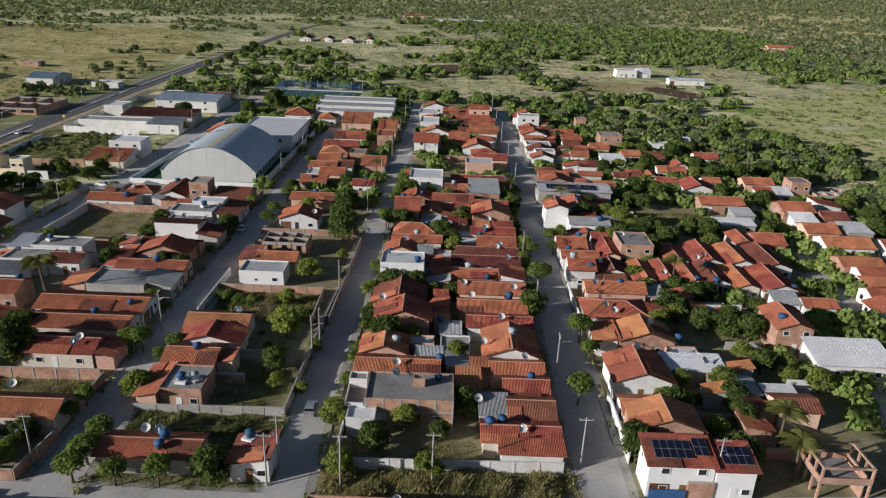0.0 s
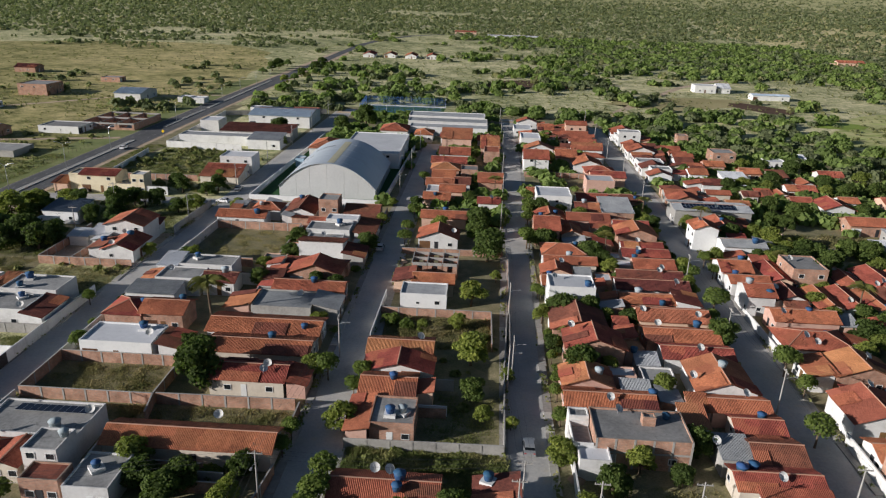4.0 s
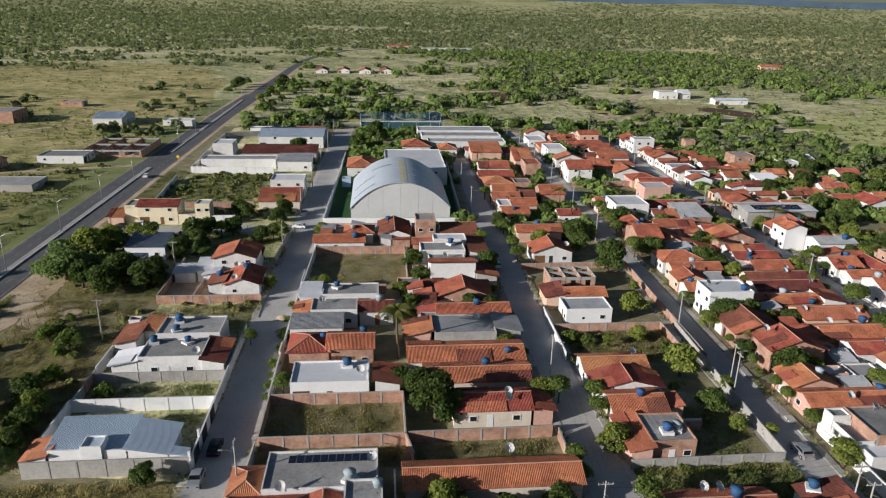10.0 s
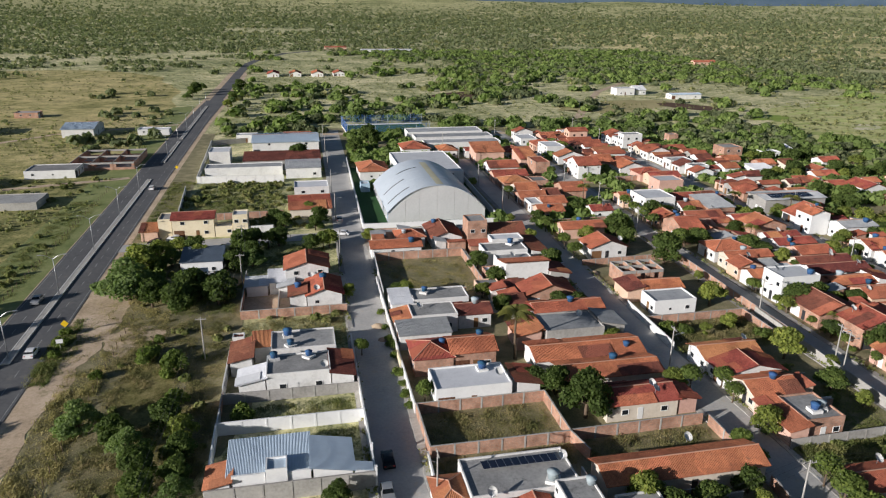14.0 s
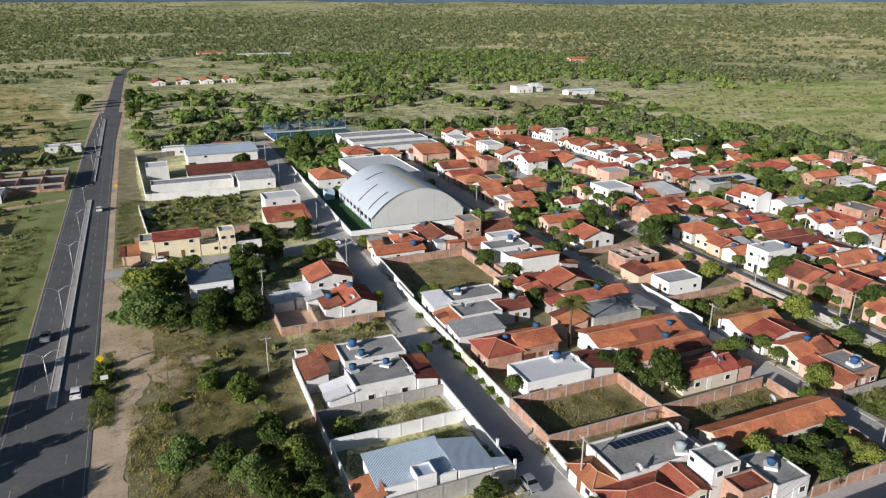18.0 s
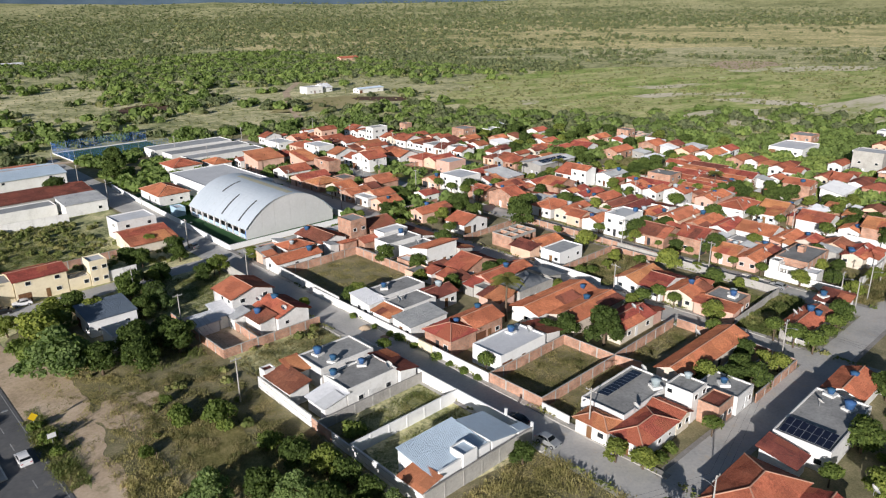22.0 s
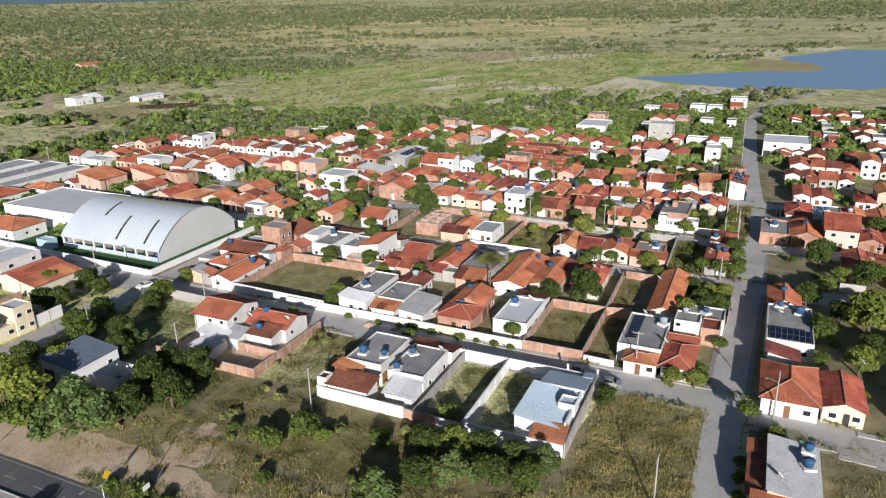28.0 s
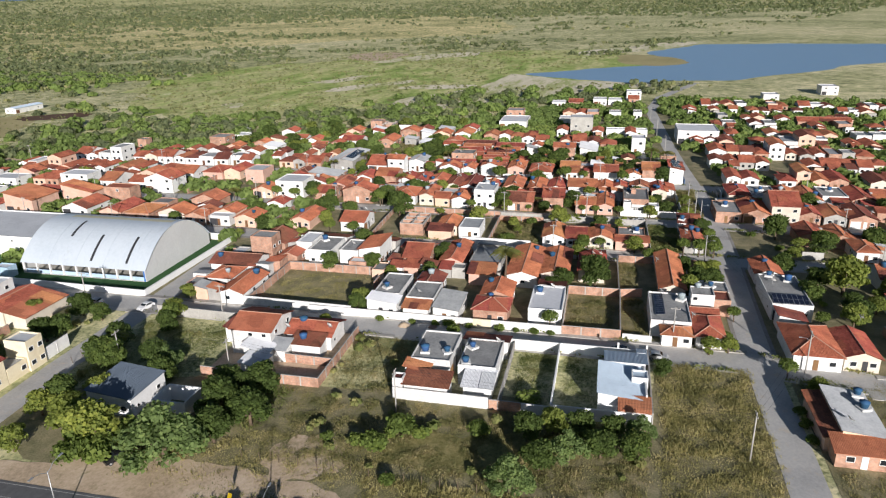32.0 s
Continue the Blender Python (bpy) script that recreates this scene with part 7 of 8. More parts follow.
for k, x, y, w in (("round", -46.2, 80.2, 4.2), ("round", -46.4, 76.4, 4.4), ("round", -46.6, 72.8, 4.6), ("light", -57.8, 74.6, 4.0), ("mango", -65.6, 75.4, 4.8), ("round", -52.8, 89.4, 3.4), ("mango", -64.2, 78.6, 4.6), ("light", -57.6, 77.2, 3.2), ("mango", -69.2, 77.8, 4.8), ("shrub", -61.0, 80.6, 2.6), ("mango", -29.2, 74.2, 5.0), ("round", -35.4, 72.8, 4.0), ("round", -41.0, 72.6, 4.0)):
    tree(k, x, y, w)

for k, x, y, w in (("mango", 47.4, 95.6, 4.6), ("mango", 51.1, 121.4, 5.2), ("mango", 55.4, 120.2, 5.6), ("mango", 59.4, 118.6, 5.8), ("light", 55.2, 111.2, 4.2), ("mango", 56.6, 106.4, 4.6), ("light", 61.4, 107.6, 4.4), ("light", 60.2, 103.2, 3.6), ("light", 64.2, 101.2, 4.4), ("mango", 64.6, 127.4, 4.4), ("light", 47.6, 125.2, 4.6), ("shrub", 44.6, 86.2, 2.4), ("shrub", 42.6, 97.0, 2.2), ("shrub", 52.2, 103.4, 2.6), ("shrub", 58.6, 112.6, 2.4)):
    tree(k, x, y, w)
for k, x, y, w in (("round", -45.0, 193.5, 4.0), ("round", -45.2, 178.6, 4.2), ("round", -45.3, 171.4, 4.0), ("light", -37.0, 183.0, 4.6), ("mango", -26.6, 186.4, 7.2), ("mango", -24.6, 163.6, 7.6), ("mango", -27.6, 179.0, 5.4), ("light", -28.0, 137.6, 6.4), ("round", -14.0, 172.6, 4.6),
                   ("round", -13.4, 190.8, 4.2), ("round", -13.0, 197.6, 4.4), ("round", -12.8, 204.3, 4.2), ("round", -12.6, 211.0, 4.0), ("shrub", -35.9, 208.6, 3.2), ("mango", -30.0, 209.0, 4.8), ("palm", -21.8, 222.0, 5.6), ("round", -20.6, 256.1, 3.8), ("round", -45.0, 229.6, 4.2), ("mango", -45.0, 200.4, 4.6),
                   ("shrub", -43.6, 128.4, 3.4), ("shrub", -40.1, 126.3, 2.6), ("light", -37.0, 124.6, 2.8), ("light", -30.4, 126.6, 3.4), ("shrub", -26.6, 121.8, 3.0), ("light", -22.8, 150.6, 3.0), ("light", -1.2, 297.2, 6.0), ("mango", -3.6, 281.0, 5.2), ("light", 3.2, 156.0, 5.0), ("mango", 4.6, 152.0, 3.6)):
    tree(k, x, y, w)
for y, w in ((110.0, 1.4), (113.2, 1.8), (117.4, 1.5), (120.6, 2.2), (126.8, 1.7), (131.4, 2.4), (134.2, 1.6), (139.0, 1.5), (146.2, 1.6)):
    tree("shrub", -97.9, y, w)
boundary(-97.35, 122.4, -97.3, 126.2, 2.0, "plaster_yellow", "bright yellow stretch of street wall", 0.22)
house(53.0, 95.2, 58.0, 98.6, 2.5, "sheet", "brick", "white_roof", "S", "small brick yard shed with a pale sheet roof", wins=False)

for k, x, y, w in (("light", 48.4, 180.6, 6.4), ("mango", 66.0, 207.4, 6.0), ("mango", 70.6, 174.6, 6.4), ("mango", 66.4, 177.4, 5.0), ("mango", 97.4, 203.6, 5.6), ("mango", 91.2, 231.0, 6.4), ("mango", 72.0, 243.0, 6.2), ("light", 68.0, 236.2, 5.4), ("mango", 61.0, 215.6, 5.6), ("mango", 87.6, 212.4, 5.6), ("light", 85.6, 232.4, 5.2), ("mango", 88.6, 240.4, 6.2), ("mango", 101.6, 233.0, 6.4), ("light", 107.4, 204.0, 4.8),
                   ("mango", 54.0, 174.2, 5.6), ("mango", 50.4, 168.4, 5.6), ("mango", 57.6, 167.2, 6.2), ("light", 68.4, 166.6, 5.0), ("mango", 88.4, 178.0, 4.6), ("light", 86.4, 176.0, 4.2), ("light", 60.4, 237.6, 5.2), ("mango", 54.6, 234.6, 5.6), ("mango", 76.4, 264.4, 6.4), ("light", 70.0, 266.6, 6.0), ("mango", 86.0, 262.6, 6.6), ("mango", 94.6, 266.0, 6.8), ("light", 104.0, 248.0, 6.6), ("mango", 110.6, 238.4, 6.8), ("mango", 118.0, 228.0, 6.6), ("light", 122.6, 203.4, 6.0), ("mango", 122.0, 190.0, 6.4), ("mango", 118.6, 180.6, 5.6), ("light", 126.6, 174.0, 6.2)):
    tree(k, x, y, w)

for k, x, y, w in (("mango", -125.4, 194.0, 5.6), ("light", -121.6, 192.6, 4.6), ("mango", -119.0, 194.4, 4.8), ("feather", -125.0, 179.8, 6.2), ("mango", -117.6, 209.2, 5.0), ("light", -110.6, 222.4, 4.0), ("mango", -107.6, 212.2, 5.2), ("mango", -109.0, 206.4, 4.6), ("light", -106.0, 190.6, 5.4), ("mango", -110.6, 189.2, 4.6), ("light", -143.4, 191.4, 5.4), ("mango", -139.6, 190.6, 5.0), ("feather", -144.2, 183.6, 6.0), ("mango", -135.6, 162.4, 5.6), ("mango", -138.4, 157.0, 5.0), ("feather", -146.0, 167.6, 6.6)):
    tree(k, x, y, w)

for k, x, y, w in (("mango", -179.6, 540.0, 8.0), ("feather", -177.4, 556.0, 8.0), ("mango", -180.0, 524.0, 7.0), ("mango", -151.6, 541.0, 7.0), ("feather", -150.4, 520.0, 7.4), ("mango", -151.6, 497.0, 7.0), ("feather", -150.8, 474.0, 7.0), ("light", -151.4, 452.0, 6.4), ("mango", -151.0, 560.0, 7.4), ("feather", -181.4, 505.0, 7.0)):
    tree(k, x, y, w)

# ---- dishes and tanks over the town's roofs ----
rr = random.Random(91)
near_roofs = [q for q in HOUSES if -97 < q[0] < 62 and 20 < q[1] < 215 and q[2] - q[0] > 5 and q[3] - q[1] > 4]
for x0, y0, x1, y1, h, roof, tilt in rr.sample(near_roofs, 78):
    x, y = rr.uniform(x0 + 1, x1 - 1), rr.uniform(y0 + 0.8, y1 - 0.8)
    if 24 < x < 46 and 72 < y < 84:
        continue
    hx, hy, u, v = (x1 - x0) / 2, (y1 - y0) / 2, abs(x - (x0 + x1) / 2), abs(y - (y0 + y1) / 2)
    T = math.tan(radians(tilt))
    z = h - 0.3 if roof == "flat" else h + 0.1 + T * (hy - v if roof == "gx" else hx - u if roof == "gy" else min(hx - u, hy - v) if roof == "hip" else 0.2)
    if rr.random() < 0.55:
        dish(x, y, z - 0.05, rr.uniform(0, 60))
    else:
        tank(x, y, z - 0.12, "tank_blue" if rr.random() < 0.62 else "tank_grey", roof == "flat")


def power_line(pts, z=8.15):
    """Three sagging wires from pole to pole."""
    th = anchor("power_line", pts[0][0], pts[0][1], 0, "thin dark overhead wires between street poles", "power line", "wires")
    for o in (-0.85, 0.0, 0.85):
        bm = bmesh.new()
        for (xa, ya), (xb, yb) in zip(pts, pts[1:]):
            L = math.hypot(xb - xa, yb - ya)
            nx, ny = -(yb - ya) / L * o, (xb - xa) / L * o
            tube(bm, [(xa + (xb - xa) * k / 8 - pts[0][0] + nx, ya + (yb - ya) * k / 8 - pts[0][1] + ny, z - 0.9 * math.sin(math.pi * k / 8)) for k in range(9)], [0.014] * 9, 3)
        part("wire", bm, "dark_metal", th)


power_line([(-133, 78), (-104.2, 64), (-53.4, 75.8), (-20.8, 77)])
power_line([(-50.6, 113.6), (-53.4, 75.8), (-54, 20)])
power_line([(19.2, 152), (19.2, 124.6), (20.4, 103), (20.6, 79.6)])
power_line([(-20.9, 186), (-20.6, 131), (-21.6, 106), (-20.8, 77)])
power_line([(-127.6, 187.6), (-126.6, 165.6), (-131.3, 132.7), (-133, 78)])

# ---- poles, lamps, cars ----
for x, y, l in ((-103.9, 180, "E"), (-131.3, 132.7, ""), (-50.6, 113.6, "E"), (-20.8, 109, "E"), (20.4, 103, "E"), (-21.6, 106, "E"), (20.6, 79.6, ""), (19.2, 152, "E"), (19.2, 124.6, "E"), (-20.6, 131, "E"),
                (-20.9, 186, "E"), (-12.0, 74.0, "S"), (-21.6, 73.6, "S"), (-133, 78, ""), (-126.6, 165.6, ""), (-104.2, 64, "N"), (-53.4, 75.8, "S"), (-20.8, 77, "S"), (-127.6, 187.6, ""), (-98.0, 86.5, "W")):
    utility_pole(x, y, l)
for path, s in ((ST_A, -1), (ST_B, -1), (ST_C, -1), (ST_D, -1)):
    for y in list(range(215, 345, 32)) + list(range(-100, 50, 34)):
        utility_pole(at(path, y) + s * 3.6, y, "E")
for x in (0, 38, 78, 118, 158):
    utility_pole(x, 75.0 + 0.03 * x, "S")
for y in range(139, 470, 30):
    if not 277 < y < 306:
        median_lamp(y)
for x, y, r, c in ((-103.0, 96.5, 0, "car_black"), (-104.0, 89.5, 180, "car_silver"), (-168.8, 165.5, 180, "car_silver"), (-162.0, 140, 0, "car_white"), (-102, 200.4, 78, "car_white"), (-51.0, 168, 0, "car_white"),
                   (-19.0, 90.5, 0, "car_silver"), (-40.3, 75.8, 90, "car_white"), (-101.8, 214, 0, "car_silver"), (-151, 201.5, 80, "car_black"), (-151.6, 170.8, 60, "car_black"), (-146.5, 203.6, 84, "car_white"), (-162.0, 262, 0, "car_white")):
    car(x, y, r, c)


def road_sign(x, y, mname, w, h, z):
    th = anchor("road_sign", x, y, 0, ("yellow diamond" if mname == "yellow_paint" else "white") + " road sign on a grey post beside the highway", "road sign")
    bm = bmesh.new()
    tube(bm, [(0, 0, -0.1), (0, 0, z)], [0.04, 0.04], 6)
    part("post", bm, "steel", th)
    bm = bmesh.new()
    v = [(-w, 0), (0, -w), (w, 0), (0, w)] if mname == "yellow_paint" else [(-w, -h), (w, -h), (w, h), (-w, h)]
    f, r = ([bm.verts.new((p, y, z + q)) for p, q in v] for y in (-0.09, -0.05))
    bm.faces.new(f)
    bm.faces.new(r[::-1])
    for i in range(4):
        bm.faces.new((f[i], r[i], r[(i + 1) % 4], f[(i + 1) % 4]))
    part("panel", bm, mname, th)


road_sign(-158.4, 148, "yellow_paint", 0.75, 0.75, 2.4)
road_sign(-157.6, 141.5, "white_paint", 0.6, 0.4, 1.8)
road_sign(-157.2, 286, "yellow_paint", 0.7, 0.7, 2.4)

def street_weeds(path, w, y0, y1, seed):
    """Tufts and small bushes along both edges of a street."""
    rng = np.random.default_rng(seed)
    n = int((y1 - y0) * 26)
    y = rng.uniform(y0, y1, n)
    side = rng.choice([-1, 1], n)
    x = np.array([at(path, v) for v in y]) + side * (w + rng.normal(0, 0.35, n))
    keep = np.array([noise.fractal((a * 0.3, b * 0.12, seed), 0.8, 2.0, 3) > 0.18 for a, b in zip(x, y)])
    c = np.stack([x, y, np.full(n, 0.25)], 1)[keep]
    n = len(c)
    c[:, 2] += rng.uniform(0, 0.4, n)
    a = rng.normal(size=(n, 3))
    a /= np.linalg.norm(a, axis=1)[:, None]
    b = np.cross(a, rng.normal(size=(n, 3)))
    b /= np.linalg.norm(b, axis=1)[:, None]
    k = rng.uniform(0.08, 0.22, n)[:, None]
    tagged(new("street_weeds", quads_mesh("street_weeds", c, a * k, b * k * 0.8, "weeds_green")), "green weeds along the edges of a street", "weeds", "", "stuff")


for k, (path, w, ya, yb) in enumerate(((ST_A, 4.0, 20, 200), (ST_B, 3.7, 20, 200), (ST_C, 3.4, 20, 200), (ST_D, 4.0, 20, 200))):
    street_weeds(path, w, ya, yb, 60 + k)


def sand_heap(x, y, r, mname, label):
    """A low irregular mound on the roadside."""
    bm = bmesh.new()
    rings = []
    for k, z in ((1.0, -0.02), (0.75, 0.22), (0.42, 0.5), (0.08, 0.62)):
        rings.append([bm.verts.new((r * k * math.cos(a) * (1 + 0.25 * noise.noise((x + 2 * math.cos(a), y + 2 * math.sin(a), k))), r * k * math.sin(a) * (1 + 0.25 * noise.noise((x + 2 * math.cos(a), y + 2 * math.sin(a), k))), z * r * 0.7)) for a in (2 * math.pi * i / 16 for i in range(16))])
    for p, q in zip(rings, rings[1:]):
        for i in range(16):
            bm.faces.new((p[i], p[(i + 1) % 16], q[(i + 1) % 16], q[i]))
    bm.faces.new(rings[-1])
    ob = new("sand_heap", mesh_of(bm, "sand_heap", mname, True))
    ob.matrix_basis = pose(x, y, 0.08)
    tagged(ob, label, "sand heap")


sand_heap(-99.2, 140.6, 1.3, "dirt", "heap of pale building sand on the street")
sand_heap(-98.9, 134.5, 1.0, "rubble", "small heap of brick rubble beside the street")
sand_heap(-12.9, 84.6, 1.2, "rubble", "small heap of brick rubble beside the street")
sand_heap(-44.6, 160.5, 1.2, "dirt", "heap of pale building sand on the street")


def post_fence(x0, y0, x1, y1):
    """Thin leaning wooden posts."""
    n = max(2, int(math.hypot(x1 - x0, y1 - y0) / 2.6))
    th = anchor("post_fence", x0, y0, 0, "row of thin weathered wooden fence posts", "fence")
    bm = bmesh.new()
    tube(bm, [(0, 0, -0.1), (0.03, 0.02, 1.5)], [0.06, 0.05], 5)
    me = mesh_of(bm, "post", "bark")
    for i in range(n + 1):
        put("post", me, th, pose((x1 - x0) * i / n, (y1 - y0) * i / n, 0, (i * 37) % 9 - 4, (i * 53) % 9 - 4, i * 70))


post_fence(-147.1, 152.4, -147.6, 140)
post_fence(-147.6, 140, -148.4, 92)
post_fence(-127, 199, -116, 199.2)
post_fence(-176, 60, -176, 262)

# ---- open land ----


def shore(name, pts, z, material, label, category, rag, seed, f=0.014):
    """A sheet with a rounded, ragged outline."""
    p = [Vector(q) for q in pts]
    for _ in range(4 if f < 0.05 else 5):
        p = [q for a, b in zip(p, p[1:] + p[:1]) for q in (a.lerp(b, 0.25), a.lerp(b, 0.75))]
    out = [(q.x + rag * noise.fractal((q.x * f, q.y * f, seed), 1.0, 2.0, 3), q.y + rag * noise.fractal((q.x * f, q.y * f, seed + 9.5), 1.0, 2.0, 3)) for q in p]
    sheet(name, out, z, material, label, category)


shore("lake_water", [(392, 184), (352, 140), (331, 98), (326, 74), (350, 46), (346, 16), (400, -50), (502, -141), (560, -240), (700, -330), (740, -130), (743, -15), (697, 16), (600, 76), (552, 47), (480, 33), (461, 65), (444, 102), (415, 140)], 0.07, "water", "reservoir beyond the town, coloured the pale blue of reflected sky", "water", 10, 1.0)
shore("marsh_ground", [(140, 330), (150, 400), (240, 470), (430, 490), (590, 330), (680, 150), (600, 74), (440, 90), (330, 100), (230, 130), (165, 210)], 0.03, "marsh", "bright green wet meadow beside the reservoir", "ground", 30, 2.0)
shore("mud_ground", [(190, 232), (215, 168), (262, 118), (300, 70), (345, 40), (345, 80), (334, 100), (352, 142), (396, 188), (340, 182), (270, 205), (226, 246)], 0.05, "mud", "pale dried mud at the water's edge", "ground", 10, 3.0)
shore("peninsula", [(600, 84), (552, 40), (476, 28), (455, 66), (500, 104)], 0.075, "dry_field", "tan spit of dry ground in the reservoir", "ground", 10, 13.0)
shore("far_shore", [(760, -10), (700, 30), (600, 96), (560, 140), (640, 130), (740, 60), (800, 0)], 0.05, "mud", "pale dried mud on the far shore", "ground", 16, 14.0)
shore("sand_bar", [(470, 330), (600, 240), (640, 260), (520, 350)], 0.05, "mud", "pale bare earth beyond the wet meadow", "ground", 20, 4.0)
shore("sand_bar_c", [(196, 200), (214, 174), (280, 185), (236, 212), (214, 238)], 0.054, "mud", "pale dried mud in the wet meadow", "ground", 14, 8.0)
shore("sand_bar_d", [(306, 352), (343, 326), (392, 307), (346, 296), (307, 322)], 0.05, "mud", "pale bare earth in the wet meadow", "ground", 16, 9.0)
shore("sand_bar_e", [(282, 270), (310, 234), (303, 190), (276, 227)], 0.05, "mud", "pale bare earth in the wet meadow", "ground", 12, 10.0)
shore("sand_bar_f", [(180, 331), (199, 350), (206, 340), (193, 326)], 0.05, "mud", "pale bare earth in the wet meadow", "ground", 6, 11.0)
shore("brown_ground", [(587, 409), (648, 342), (536, 311), (500, 350)], 0.052, "dirt", "bare brown field beyond the meadow", "ground", 26, 12.0)
shore("sand_bar_b", [(250, 300), (330, 250), (345, 262), (265, 318)], 0.05, "mud", "pale bare earth in the wet meadow", "ground", 12, 5.0)
blob("pond_water", 158, 380, 15, 10, 20, 0.07, "pond_weed", "small pond covered with bright green weed", "water", 4, 0.3)
blob("ploughed_field", 137, 430, 22, 12, -60, 0.052, "plough", "dark ploughed strip", "ground", 16, 0.2)
blob("ploughed_field", 10, 502, 36, 22, 20, 0.05, "plough", "brown ploughed field", "ground", 6, 0.2)
blob("dry_field_a", 95, 440, 46, 20, 25, 0.04, "dry_field", "pale dry pasture", "ground", 11, 0.4)
sheet("corner_lot", [(-151, 73.8), (-105.6, 73.8), (-105.4, 89.6), (-151, 96)], 0.036, "lot_grass", "waste lot of dry golden grass at a street corner", "ground")
sheet("south_lot", [(-152, 20), (-105.8, 20), (-105.6, 67.2), (-152, 67.2)], 0.037, "lot_grass", "weedy waste ground south of the cross street", "ground")
blob("tan_grass_ground", -139, 118, 5, 15, 8, 0.05, "weeds_dry", "patch of tall dry yellow grass", "ground", 15, 0.4)
blob("verge_grass", -140, 140, 16, 62, 3, 0.034, "lot_grass", "rough weedy waste ground beside the highway", "ground", 13, 0.2)
sheet("verge_north", [(-157.4, 203.5), (-148.8, 203.5), (-148.6, 262), (-150.5, 300), (-151, 372), (-157, 372)], 0.033, "lot_grass", "rough grass and bare earth beside the highway", "ground")
shore("east_pasture", [(330, 1000), (520, 860), (760, 640), (900, 430), (1080, 240), (1900, 420), (2500, 900), (2200, 1700), (1500, 2300), (700, 2300), (420, 1500)], 0.017, "tan_land", "tan dry pasture beyond the reservoir, lightened for sun backscatter", "ground", 60, 23.0, 0.004)
shore("west_pasture", [(-181, -100), (-181, 330), (-184, 520), (-230, 700), (-340, 760), (-560, 640), (-640, 300), (-520, -100)], 0.016, "pasture", "olive and tan pasture beside the highway, darkened for weak backscatter", "ground", 8, 21.0)
shore("dirt_track", [(-158.5, 200), (-155, 188), (-151, 174), (-149.6, 160), (-149.4, 150), (-150.6, 141), (-152.6, 134), (-153.8, 127), (-154.2, 118), (-154.5, 60), (-157.8, 60), (-158.2, 120), (-156.8, 131), (-155.6, 142), (-157, 154), (-159, 165), (-160, 182)], 0.06, "dirt", "pale sandy track along the highway", "road", 1.6, 6.0, 0.12)
sheet("verge_strip", [(-154.2, 58), (-148, 58), (-148, 132), (-154.2, 132)], 0.035, "lot_grass", "dry grass between a sandy track and waste ground", "ground")
shore("sand_patch", [(-150, 147), (-146, 149), (-139, 145), (-140, 138), (-146, 136), (-150, 138)], 0.064, "dirt", "bare pale sand in the waste ground", "ground", 2.5, 7.0, 0.2)
strip("track_field", [(-173, 281), (-204, 272), (-235, 262), (-300, 255), (-420, 262)], 3.5, 0.06, "dirt", "pale earth track across the pasture", "road")
strip("track_west", [(-172, 402), (-185, 398), (-226, 380), (-249, 354), (-267, 336), (-330, 320)], 3.5, 0.06, "dirt", "pale earth track across the pasture", "road")
strip("track_north", [(24, 350), (70, 440), (112, 516), (190, 610), (275, 720), (420, 880), (584, 1052)], 5, 0.06, "dirt", "pale earth track through the scrub", "road")

for a in ((-96.6, 97, -76.4, 107.5, 2.0, 0.6, "weeds", 1), (-97, 91, -76.5, 96, 1.8, 0.6, "weeds", 2), (-95, 153.8, -73.6, 178, 1.2, 0.35, "weeds_dry", 3), (-75.5, 92, -54.4, 96.5, 1.8, 0.6, "weeds", 4), (-45, 118.2, -23.5, 132, 2.8, 0.8, "weeds", 5), (-35, 87, -23, 104, 1.4, 0.5, "weeds_green", 6),
          (-147.5, 92, -126.8, 152, 2.6, 0.5, "weeds", 7), (-134, 73.4, -105.2, 90.4, 2.6, 0.8, "weeds_dry", 8), (-126, 134, -105, 148, 1.3, 0.6, "weeds", 9), (-125.8, 108, -106, 115, 1.6, 0.5, "weeds_green", 10), (-125.8, 99, -106, 107, 1.2, 0.35, "weeds_green", 11), (-15, 71.4, 20, 78, 2.6, 1.5, "weeds", 12), (-45, 72, -20.6, 77, 1.2, 0.6, "weeds_green", 21), (-45, 83.6, -22, 89.2, 2.8, 1.2, "weeds_green", 22), (-13, 78.4, 7, 84.4, 1.2, 0.5, "weeds", 18)):
    weeds(*a)
weeds(-45, 79.8, -22, 85.6, 2.8, 1.2, "weeds_green", 27)
weeds(-150, 73.4, -133, 92, 1.8, 0.7, "weeds_dry", 33)
weeds(-154.4, 70, -147, 133, 1.6, 0.8, "weeds_dry", 26)
weeds(-160, 128, -156.2, 152, 2.4, 0.9, "weeds_green", 28)
weeds(45, 184, 90, 195, 0.6, 1.2, "weeds", 29)
weeds(-150, 40, -105.8, 58, 0.7, 0.5, "weeds", 23)
weeds(-115, 57, -105.8, 67, 1.2, 0.6, "weeds_green", 24)
weeds(-150, 56, -132.6, 67, 1.0, 0.5, "weeds", 25)
weeds(-157, 206, -149.6, 272, 1.0, 0.7, "weeds_green", 32)
weeds(-148, 225, -117, 270, 0.9, 0.7, "weeds_green", 14)
weeds(-134, 174, -106, 197, 1.0, 0.6, "weeds_green", 15)
weeds(-142, 152, -127, 166, 1.2, 0.7, "weeds_green", 16)
weeds(-158.6, 131, -154.4, 155, 1.2, 0.5, "weeds_green", 17)
weeds(-185, 60, -174.5, 250, 0.8, 0.5, "weeds_green", 19)
weeds(-150.4, 130, -140, 168, 1.4, 0.5, "weeds_dry", 20)
